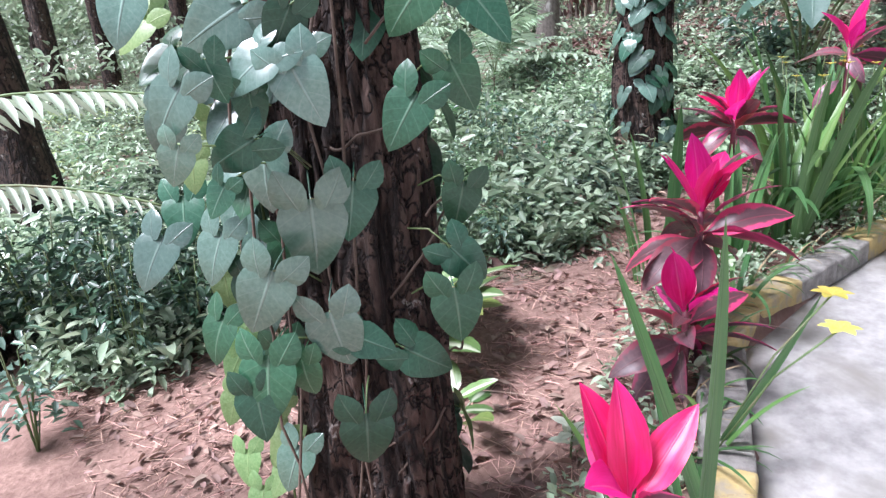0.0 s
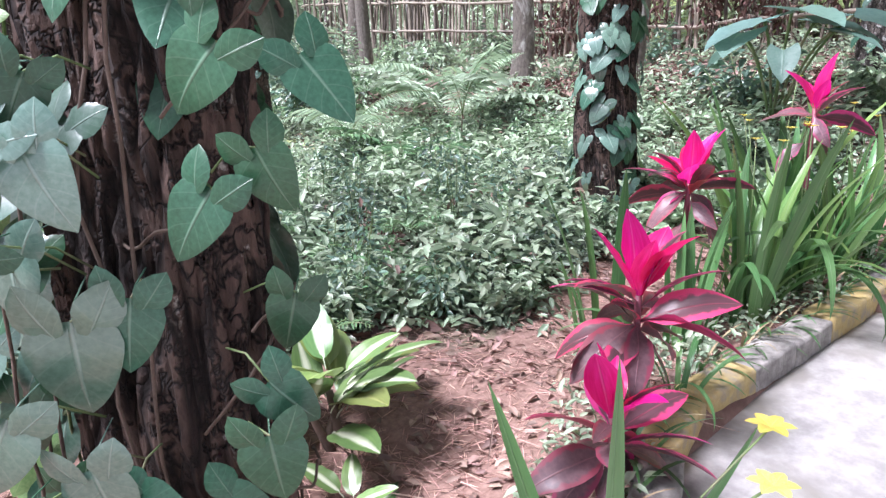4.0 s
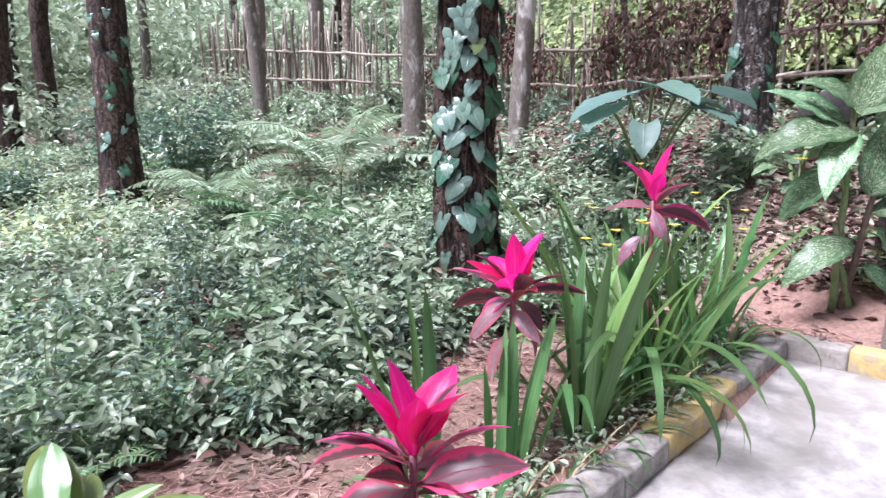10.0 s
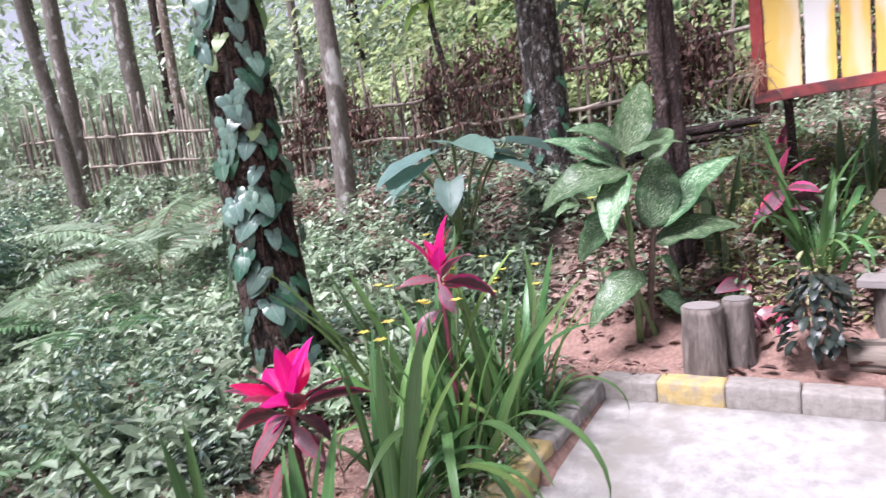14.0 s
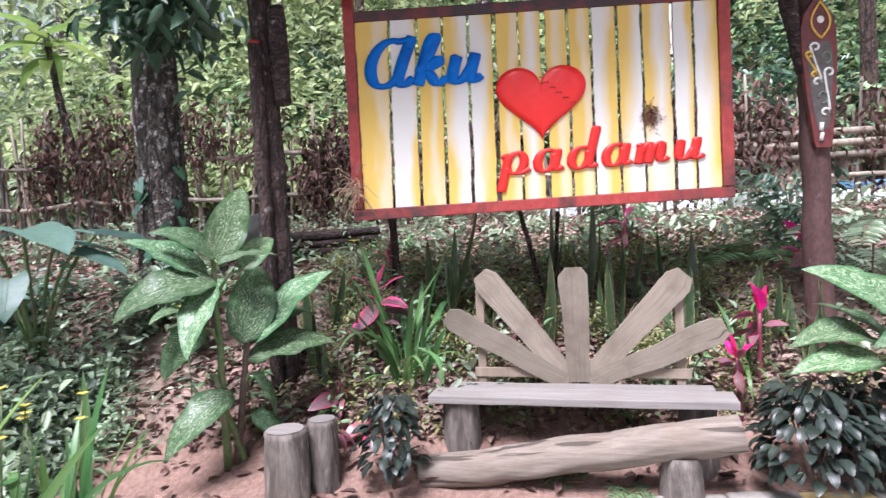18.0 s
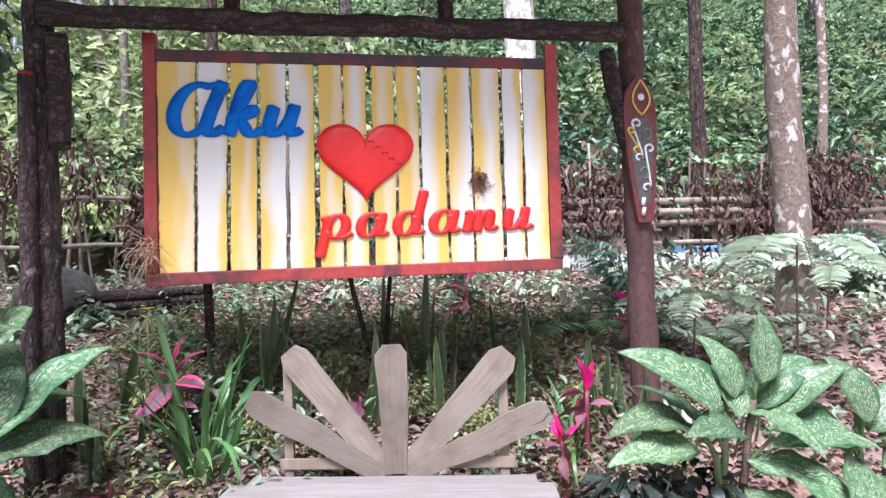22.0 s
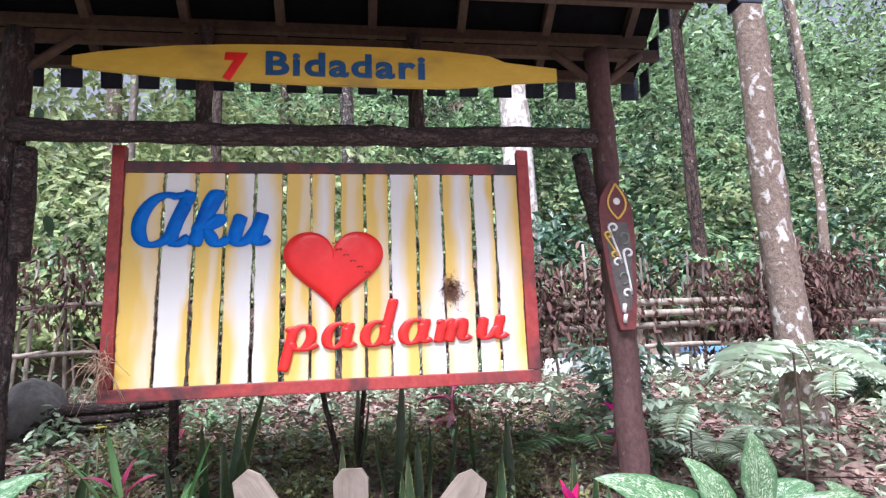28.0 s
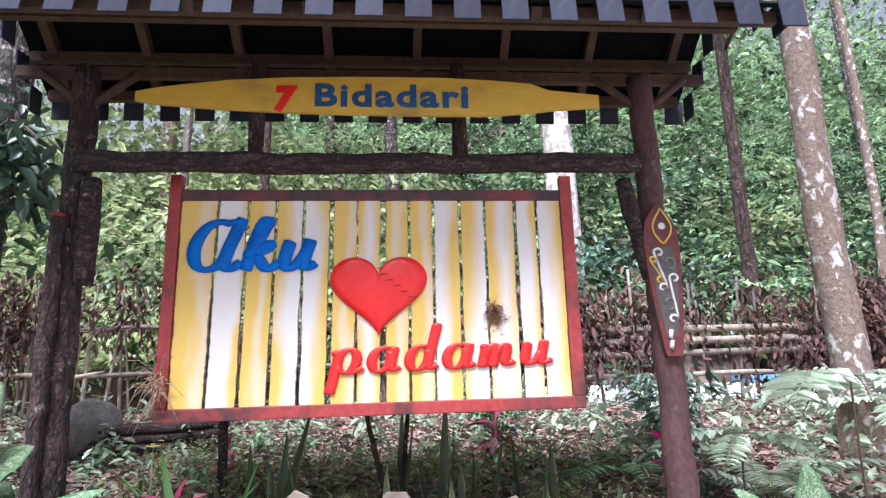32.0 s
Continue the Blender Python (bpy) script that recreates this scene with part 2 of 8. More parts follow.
KERB_D = surface("dark_kerb_paint", (0.155, 0.142, 0.130), (0.27, 0.252, 0.232), (0.36, 0.34, 0.31), 6, 30, 0.85, 0.008, blot=(0.46, 0.62))
BARK = bark_mat("red_brown_pine_bark", (0.056, 0.034, 0.027), (0.128, 0.082, 0.064), (0.008, 0.005, 0.004), (0.36, 0.33, 0.30), 7.5)
BARK_G = surface("grey_lichened_bark", (0.095, 0.08, 0.068), (0.19, 0.168, 0.146), (0.40, 0.39, 0.36), 4.5, 30, 0.95, 0.02, (1, 1, 0.5), (0.57, 0.66))
BARK_W = surface("pale_bark_white_with_lichen", (0.24, 0.21, 0.185), (0.36, 0.33, 0.30), (0.60, 0.58, 0.55), 6.0, 30, 0.95, 0.015, (1, 1, 0.8), (0.44, 0.54))
BARK_T = surface("tan_bark_with_white_lichen", (0.125, 0.092, 0.070), (0.235, 0.182, 0.142), (0.46, 0.44, 0.405), 10.5, 34, 0.95, 0.02, (1, 1, 0.75), (0.555, 0.615))
POST = bark_mat("red_brown_stained_log", (0.056, 0.034, 0.031), (0.105, 0.068, 0.060), (0.026, 0.016, 0.014), (0.27, 0.245, 0.225), 13, spots=0.60)
BARK_L = bark_mat("dark_bark_with_white_lichen", (0.085, 0.068, 0.060), (0.15, 0.125, 0.11), (0.02, 0.016, 0.014), (0.46, 0.45, 0.43), 8, spots=0.54)
LOGW = wood_mat("brown_grey_split_log", (0.165, 0.130, 0.105), (0.315, 0.265, 0.222), (0.045, 0.034, 0.026), (0.21, 0.155, 0.12), "Object", (1, 0.06, 1), 26, radians(-12), 0.60)
BEAM = bark_mat("dark_brown_log", (0.060, 0.038, 0.035), (0.115, 0.076, 0.066), (0.028, 0.018, 0.016), (0.26, 0.23, 0.20), 17, "Y")
GREYWOOD = wood_mat("weathered_grey_wood", (0.155, 0.138, 0.128), (0.27, 0.25, 0.235), (0.05, 0.04, 0.035), (0.19, 0.162, 0.145), "Object", (1, 0.035, 1), 30, radians(-12))
RAYWOOD = wood_mat("weathered_plank_wood", (0.165, 0.134, 0.104), (0.262, 0.220, 0.174), (0.05, 0.038, 0.03), (0.125, 0.096, 0.072), "UV", (1, 0.045, 1), 7)
PALEWOOD = surface("pale_new_timber", (0.22, 0.172, 0.13), (0.30, 0.24, 0.185), (0.20, 0.15, 0.11), 3, 30, 0.8, 0.004, (1, 1, 0.15))
RAFTER = surface("brown_sawn_timber", (0.050, 0.028, 0.017), (0.088, 0.050, 0.029), (0.040, 0.023, 0.015), 3, 28, 0.8, 0.005, (0.3, 1, 1))
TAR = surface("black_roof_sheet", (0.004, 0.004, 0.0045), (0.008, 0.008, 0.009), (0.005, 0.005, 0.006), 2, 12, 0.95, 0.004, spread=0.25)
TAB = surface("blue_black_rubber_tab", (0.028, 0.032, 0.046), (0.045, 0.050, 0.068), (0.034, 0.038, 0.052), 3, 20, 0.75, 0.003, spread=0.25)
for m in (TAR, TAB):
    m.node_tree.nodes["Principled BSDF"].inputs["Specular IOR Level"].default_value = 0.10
POSTS = surface("smooth_red_brown_log", (0.062, 0.028, 0.026), (0.105, 0.054, 0.048), (0.17, 0.13, 0.115), 14, 38, 0.8, 0.008, (1, 1, 0.6), (0.64, 0.70))
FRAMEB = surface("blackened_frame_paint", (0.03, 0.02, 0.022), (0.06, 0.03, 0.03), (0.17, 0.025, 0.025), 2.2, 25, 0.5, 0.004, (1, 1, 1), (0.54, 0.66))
FRAME = surface("red_and_black_frame_paint", (0.27, 0.026, 0.024), (0.37, 0.055, 0.045), (0.05, 0.024, 0.024), 2.0, 25, 0.5, 0.004, (1, 1, 0.9), (0.50, 0.64))
BLUE = surface("blue_enamel", (0.001, 0.125, 0.52), (0.002, 0.16, 0.60), (0.001, 0.095, 0.44), 3, 20, 0.55, 0.003)
RED = surface("red_enamel", (0.70, 0.018, 0.012), (0.76, 0.028, 0.02), (0.62, 0.015, 0.012), 3, 16, 0.4, 0.003)
HEARTRED = surface("scuffed_red_heart_paint", (0.76, 0.018, 0.014), (0.82, 0.026, 0.02), (0.80, 0.08, 0.065), 4, 14, 0.36, 0.002, blot=(0.6, 0.75))
BLUE.node_tree.nodes["Principled BSDF"].inputs["Specular IOR Level"].default_value = 0.2
DARKRED = surface("dark_crack", (0.22, 0.02, 0.015), (0.30, 0.03, 0.02), (0.14, 0.01, 0.01), 8, 40, 0.8, 0.003)
YELLOW = surface("weathered_yellow_board_paint", (0.52, 0.33, 0.035), (0.60, 0.40, 0.05), (0.34, 0.22, 0.05), 2.5, 18, 0.5, 0.004, (1, 0.35, 1), (0.56, 0.72))
NAVY = surface("dull_blue_paint", (0.012, 0.075, 0.20), (0.02, 0.10, 0.25), (0.01, 0.055, 0.15), 4, 25, 0.5, 0.002)
STAIN = surface("scorched_fibre", (0.30, 0.14, 0.10), (0.46, 0.27, 0.20), (0.11, 0.06, 0.04), 20, 90, 0.95, 0.006)
BAMBOO = surface("dry_bamboo", (0.23, 0.195, 0.155), (0.38, 0.33, 0.27), (0.14, 0.115, 0.095), 3, 22, 0.7, 0.005, (1, 1, 0.3), spread=0.4)
STUMPB = surface("grey_stump_bark", (0.105, 0.086, 0.075), (0.235, 0.20, 0.178), (0.08, 0.064, 0.056), 9, 26, 0.95, 0.03, (1, 1, 0.25), (0.50, 0.62))
STICK = surface("grey_brown_stakes", (0.12, 0.098, 0.082), (0.24, 0.205, 0.175), (0.07, 0.055, 0.046), 3, 22, 0.9, 0.008, (1, 1, 0.3), spread=0.5)
STONE = surface("grey_stone", (0.12, 0.112, 0.105), (0.22, 0.205, 0.19), (0.14, 0.13, 0.115), 3, 18, 0.9, 0.02)
ROADM = surface("pale_gravel_road", (0.36, 0.34, 0.32), (0.52, 0.50, 0.48), (0.30, 0.27, 0.24), 1.2, 20, 0.95, 0.015)
WHITEP = surface("white_wall_paint", (0.66, 0.68, 0.70), (0.76, 0.77, 0.78), (0.50, 0.52, 0.54), 3, 20, 0.7, 0.004)
BLUEP = surface("pale_blue_wall_paint", (0.10, 0.26, 0.48), (0.16, 0.34, 0.56), (0.20, 0.36, 0.5), 3, 20, 0.7, 0.004)
STEM = surface("green_stalk", (0.09, 0.15, 0.05), (0.16, 0.23, 0.09), (0.22, 0.20, 0.12), 6, 30, 0.6, 0.004)
STEMB = surface("brown_stalk", (0.085, 0.057, 0.042), (0.15, 0.105, 0.08), (0.06, 0.04, 0.03), 6, 30, 0.8, 0.006)
STEMR = surface("purple_stalk", (0.15, 0.03, 0.05), (0.27, 0.06, 0.09), (0.10, 0.03, 0.04), 6, 30, 0.5, 0.004)
ORN = {"white": (0.72, 0.72, 0.68), "yellow": (0.68, 0.44, 0.08), "green": (0.12, 0.17, 0.12)}
ORN = {k: surface(k + "_ornament_paint", c, tuple(0.85 * v for v in c), tuple(0.7 * v for v in c), 8, 40, 0.5, 0.001) for k, c in ORN.items()}

L_IVY = leaf_mat("dark_arrowhead_leaf", (0.040, 0.120, 0.066), (0.024, 0.080, 0.042), (0.19, 0.30, 0.21), rough=0.36, glow=0.14, side=5, gloss=0.5, spread=0.35)
L_IVYP = leaf_mat("yellow_green_leaf", (0.27, 0.40, 0.17), (0.17, 0.30, 0.10), (0.34, 0.46, 0.20), rough=0.45, glow=0.4, side=5)
# Paler copy of the arrowhead leaf, with sky sheen painted into its colour.
L_IVYS = leaf_mat("painted_sheen_leaf", (0.132, 0.225, 0.174), (0.090, 0.172, 0.126), (0.29, 0.39, 0.33), rough=0.26, glow=0.14, side=5, gloss=1.0, spread=0.35)
L_PINK = leaf_mat("bright_pink_leaf", (0.88, 0.030, 0.27), (0.74, 0.008, 0.15), (0.92, 0.18, 0.42), rough=0.36, glow=0.42, side=0.0, spread=0.15, streak=True)
L_PINKD = leaf_mat("pink_edged_dark_leaf", (0.10, 0.05, 0.062), (0.16, 0.06, 0.08), (0.36, 0.07, 0.12), (0.62, 0.06, 0.19), rough=0.36, glow=0.2, side=0.0, spread=0.25, edge=0.5, streak=True)
L_ROSE = leaf_mat("dusty_rose_leaf", (0.40, 0.045, 0.105), (0.25, 0.036, 0.07), (0.46, 0.11, 0.18), (0.58, 0.06, 0.16), rough=0.36, glow=0.22, side=0.0, spread=0.25, edge=0.6, streak=True)
L_PURP = leaf_mat("dull_purple_leaf", (0.15, 0.08, 0.097), (0.23, 0.125, 0.14), (0.34, 0.16, 0.18), (0.30, 0.06, 0.10), rough=0.38, glow=0.15, side=0.0, spread=0.3)
L_DIEF = leaf_mat("cream_flecked_leaf", (0.055, 0.132, 0.050), (0.036, 0.094, 0.036), (0.13, 0.22, 0.11), None, (0.36, 0.44, 0.29), rough=0.42, glow=0.12, side=7, gloss=0.32, spread=0.35)
L_DUMB = leaf_mat("white_ribbed_leaf", (0.115, 0.20, 0.062), (0.070, 0.14, 0.046), (0.62, 0.66, 0.50), rough=0.34, glow=0.18, side=0.0, rib=0.17, streak=True, spread=0.4)
L_DUMBO = leaf_mat("olive_ribbed_leaf", (0.21, 0.27, 0.075), (0.15, 0.21, 0.06), (0.40, 0.45, 0.16), rough=0.34, glow=0.25, side=0.0, rib=0.07, streak=True, spread=0.3)
L_BLADE = leaf_mat("strap_leaf", (0.105, 0.225, 0.074), (0.066, 0.165, 0.054), (0.17, 0.30, 0.13), rough=0.36, glow=0.22, side=0.0, rib=0.06, gloss=0.5, spread=0.4, streak=True)
L_BLADEY = leaf_mat("fresh_strap_leaf", (0.20, 0.36, 0.10), (0.13, 0.27, 0.075), (0.27, 0.42, 0.18), rough=0.38, glow=0.32, side=0.0, rib=0.06, spread=0.3, streak=True)
L_SNAKE = leaf_mat("snake_plant_leaf", (0.035, 0.07, 0.03), (0.065, 0.10, 0.045), (0.05, 0.09, 0.04), (0.27, 0.26, 0.10), rough=0.4, glow=0.05, side=16, edge=0.80)
L_DARK = leaf_mat("glossy_black_green_leaf", (0.016, 0.026, 0.020), (0.028, 0.040, 0.030), (0.06, 0.08, 0.07), rough=0.42, glow=0.05, side=6)
L_COLO = leaf_mat("blue_green_taro_leaf", (0.19, 0.315, 0.27), (0.14, 0.255, 0.215), (0.18, 0.30, 0.24), rough=0.45, glow=0.25, side=5)
L_FERN = leaf_mat("fern_pinna", (0.19, 0.32, 0.155), (0.13, 0.25, 0.115), (0.26, 0.39, 0.21), rough=0.42, glow=0.3, side=0.0, spread=0.4, island=True)
L_FERND = leaf_mat("grey_green_fern_pinna", (0.33, 0.43, 0.29), (0.22, 0.32, 0.19), (0.38, 0.46, 0.33), rough=0.42, glow=0.3, side=0.0, spread=0.4, island=True)
L_FERNP = leaf_mat("pale_fern_pinna", (0.50, 0.60, 0.46), (0.40, 0.50, 0.36), (0.48, 0.55, 0.42), rough=0.4, glow=0.3, side=0.0, island=True)
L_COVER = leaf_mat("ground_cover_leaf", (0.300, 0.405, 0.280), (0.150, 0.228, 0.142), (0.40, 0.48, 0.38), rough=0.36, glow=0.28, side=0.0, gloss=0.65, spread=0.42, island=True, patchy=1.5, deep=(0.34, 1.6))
# Pale copy of the ground cover leaf; whitish glare is put into its colour.
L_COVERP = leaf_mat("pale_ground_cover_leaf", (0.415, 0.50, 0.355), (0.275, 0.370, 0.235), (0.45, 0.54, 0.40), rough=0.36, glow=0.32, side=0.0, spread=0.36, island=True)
# The wide dark-to-bright range paints shaded hollows and lit crowns into hill leaves.
L_HILL = leaf_mat("light_and_shade_hill_leaf", (0.225, 0.340, 0.198), (0.105, 0.190, 0.098), (0.32, 0.42, 0.27), rough=0.42, glow=0.42, side=0.0, gloss=0.4, spread=0.40, island=True, patchy=0.8, deep=(0.13, 2.15))
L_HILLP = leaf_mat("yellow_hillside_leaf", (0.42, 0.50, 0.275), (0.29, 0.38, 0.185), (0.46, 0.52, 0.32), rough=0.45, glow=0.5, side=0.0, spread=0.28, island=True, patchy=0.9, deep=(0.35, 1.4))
L_BUSH = leaf_mat("blue_green_bush_leaf", (0.125, 0.215, 0.155), (0.075, 0.145, 0.095), (0.20, 0.29, 0.21), rough=0.4, glow=0.25, side=0.0, spread=0.5, island=True, gloss=0.9)
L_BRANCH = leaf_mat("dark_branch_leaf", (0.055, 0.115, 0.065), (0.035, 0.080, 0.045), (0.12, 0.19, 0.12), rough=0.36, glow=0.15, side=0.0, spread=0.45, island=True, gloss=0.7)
L_OLIVE = leaf_mat("olive_weed_leaf", (0.30, 0.315, 0.125), (0.175, 0.205, 0.075), (0.36, 0.37, 0.17), rough=0.45, glow=0.3, side=0.0, spread=0.55, island=True)
L_PALE = leaf_mat("bleached_litter_leaf", (0.285, 0.215, 0.18), (0.20, 0.145, 0.118), (0.33, 0.26, 0.215), rough=0.75, glow=0.05, side=0.0, spread=0.4, island=True)
L_DRY = leaf_mat("dry_litter_leaf", (0.31, 0.205, 0.165), (0.215, 0.135, 0.108), (0.35, 0.245, 0.195), rough=0.7, glow=0.05, side=0.0, spread=0.45, island=True)
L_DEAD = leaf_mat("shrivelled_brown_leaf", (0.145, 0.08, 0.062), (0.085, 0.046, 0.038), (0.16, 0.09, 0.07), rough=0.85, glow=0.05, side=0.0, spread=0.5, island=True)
L_NEEDLE = leaf_mat("pine_needle_litter", (0.52, 0.33, 0.27), (0.40, 0.24, 0.19), (0.56, 0.38, 0.32), rough=0.8, glow=0.0, side=0.0, spread=0.45, island=True)
L_FLOWER = leaf_mat("yellow_petal", (0.80, 0.70, 0.16), (0.76, 0.60, 0.08), (0.8, 0.72, 0.3), rough=0.5, glow=0.3, side=0.0)

# ---- building blocks ----
WORLD = {}
rnd = random.Random(7)
rng = np.random.default_rng(11)


def thing(name, label, category, at=(0, 0, 0), group="", kind=""):
    """An Empty at the base of a thing; its parts are given in world metres."""
    ob = new(name)
    ob.location, ob.empty_display_size = at, 0.1
    WORLD[ob.name] = Matrix.Translation(at)
    return tagged(ob, label, category, group, kind)


def hang(ob, parent, label=""):
    if parent is not None:
        ob.parent = parent
        ob.matrix_parent_inverse = WORLD[parent.name].inverted()
    WORLD[ob.name] = ob.matrix_basis.copy()
    if label:
        ob["label"] = label
    return ob


def part(name, bm, material, parent, label="", smooth=False):
    me = bpy.data.meshes.new(name)
    bm.to_mesh(me)
    bm.free()
    if material:
        me.materials.append(material)
    if smooth:
        me.polygons.foreach_set("use_smooth", [True] * len(me.polygons))
    return hang(new(name, me), parent, label)


def piece(name, me, m, parent, label=""):
    ob = new(name, me)
    ob.matrix_basis = m
    return hang(ob, parent, label)


def mesh(name, verts, faces, material, uv=None, smooth=True):
    me = bpy.data.meshes.new(name)
    me.from_pydata([tuple(v) for v in verts], [], [tuple(f) for f in faces])
    if material:
        me.materials.append(material)
    if uv is not None:
        layer = me.uv_layers.new(name="UVMap")
        loops = np.empty(len(me.loops), dtype=np.int32)
        me.loops.foreach_get("vertex_index", loops)
        layer.data.foreach_set("uv", np.asarray(uv, dtype=np.float32)[loops].ravel())
    if smooth:
        me.polygons.foreach_set("use_smooth", [True] * len(me.polygons))
    me.update()
    return me


def box(bm, x0, x1, y0, y1, z0, z1, bev=0.004, m=None):
    r = bmesh.ops.create_cube(bm, size=1.0)
    vs = r["verts"]
    bmesh.ops.scale(bm, verts=vs, vec=(abs(x1 - x0), abs(y1 - y0), abs(z1 - z0)))
    bmesh.ops.translate(bm, verts=vs, vec=((x0 + x1) / 2, (y0 + y1) / 2, (z0 + z1) / 2))
    if bev:
        es = list({e for v in vs for e in v.link_edges})
        r2 = bmesh.ops.bevel(bm, geom=es, offset=bev, segments=2, affect="EDGES", profile=0.6)
        vs = list({v for f in r2["faces"] for v in f.verts} | {v for v in vs if v.is_valid})
    if m is not None:
        bmesh.ops.transform(bm, matrix=m, verts=[v for v in vs if v.is_valid])
    return vs


def tube(points, radii, around=10, rough=0.0, seed=0.0, groove=0.0, freq=6.0, flat=1.0, cap=True):
    """A tube along points with a radius at each; rough: lumps; groove: depth of bark ridges."""
    pts = [Vector(p) for p in points]
    verts, faces = [], []
    ref = Vector((1, 0, 0)) if abs((pts[-1] - pts[0]).normalized().x) < 0.8 else Vector((0, 1, 0))
    for i, p in enumerate(pts):
        d = (pts[min(i + 1, len(pts) - 1)] - pts[max(i - 1, 0)]).normalized()
        side = d.cross(ref).normalized()
        up = side.cross(d)
        run = sum((pts[k + 1] - pts[k]).length for k in range(i))
        for k in range(around):
            a = 2 * math.pi * k / around
            c, s = math.cos(a), math.sin(a)
            r = radii[i] if hasattr(radii, "__len__") else radii
            if rough:
                r *= 1 + rough * noise.noise((c * 1.7 + seed, s * 1.7, run * 3.0))
            if groove:
                w = run * 2.2
                g = abs(noise.noise((c * freq + seed, s * freq, w * 1.6 + 0.8 * math.sin(3 * a))))
                g2 = noise.noise((c * freq * 3 + seed, s * freq * 3, w * 9))
                r += groove * (min(g * 3.2, 1.0) - 0.6) + groove * 0.3 * g2
            verts.append(p + side * (c * r) + up * (s * r * flat))
    n = len(pts)
    for i in range(n - 1):
        for k in range(around):
            k2 = (k + 1) % around
            faces.append((i * around + k, i * around + k2, (i + 1) * around + k2, (i + 1) * around + k))
    if cap:
        faces.append(tuple(range(around - 1, -1, -1)))
        faces.append(tuple(range((n - 1) * around, n * around)))
    return verts, faces


def tube_part(name, points, radii, material, parent, label="", **kw):
    v, f = tube(points, radii, **kw)
    me = mesh(name, v, f, material)
    return hang(new(name, me), parent, label)


def line(a, b, n):
    a, b = Vector(a), Vector(b)
    return [a.lerp(b, i / (n - 1)) for i in range(n)]


def turn_to(at, ahead, up=(0, 0, 1), size=1.0, twist=0.0):
    """Pose of a leaf: it runs along ahead from at, its upper side towards up."""
    y = Vector(ahead).normalized()
    z = Vector(up) - y * Vector(up).dot(y)
    z = z.normalized() if z.length > 1e-4 else y.orthogonal().normalized()
    x = y.cross(z)
    m = Matrix((x, y, z)).transposed().to_4x4()
    return Matrix.Translation(at) @ m @ Matrix.Rotation(twist, 4, "Y") @ Matrix.Diagonal((size, size, size, 1))


def leaf_mesh(name, material, width, shape, droop=0.3, fold=0.25, lobe=0.0, rows=10, stalk=0.0, wavy=0.0, seed=0.0, cols=(-1, -0.5, 0, 0.5, 1)):
    """A leaf of unit length along y. shape(v): half outline 0..1; droop: bend to the tip; lobe: heart-shaped base."""
    verts, uv, faces = [], [], []
    a = 0.0
    y = z = 0.0
    spine = []
    for i in range(rows + 1):
        spine.append((y, z, a))
        a -= droop / rows * (0.4 + 1.2 * i / rows)
        y += math.cos(a) / rows
        z += math.sin(a) / rows
    for i in range(rows + 1):
        v = i / rows
        w = width * 0.5 * max(shape(v), 0.003)
        sy, sz, sa = spine[i]
        for c in cols:
            back = lobe * abs(c) ** 1.3 * (1 - v) ** 3
            lift = fold * abs(c) * w - 0.35 * fold * c * c * w
            lift += wavy * w * noise.noise((v * 5 + seed, c * 2, seed)) * abs(c)
            verts.append((c * w, sy - back, sz + lift * math.cos(sa)))
            uv.append(((c + 1) / 2, v))
    n = len(cols)
    for i in range(rows):
        for k in range(n - 1):
            faces.append((i * n + k, i * n + k + 1, (i + 1) * n + k + 1, (i + 1) * n + k))
    if stalk:
        b = len(verts)
        for q in (0.0, 0.5, 1.0):
            for ang in (0, 2.1, 4.2):
                verts.append((0.012 * math.cos(ang), -stalk * q, 0.012 * math.sin(ang) - 0.25 * stalk * q * q))
                uv.append((0.5, 0.02))
        for q in range(2):
            for k in range(3):
                faces.append((b + q * 3 + k, b + q * 3 + (k + 1) % 3, b + q * 3 + 3 + (k + 1) % 3, b + q * 3 + 3 + k))
    return mesh(name, verts, faces, material, uv)


def heart_shape(v):
    if v < 0.22:
        return 0.78 + 0.22 * math.sin(math.pi / 2 * v / 0.22)
    return 1 - ((v - 0.22) / 0.78) ** 1.75


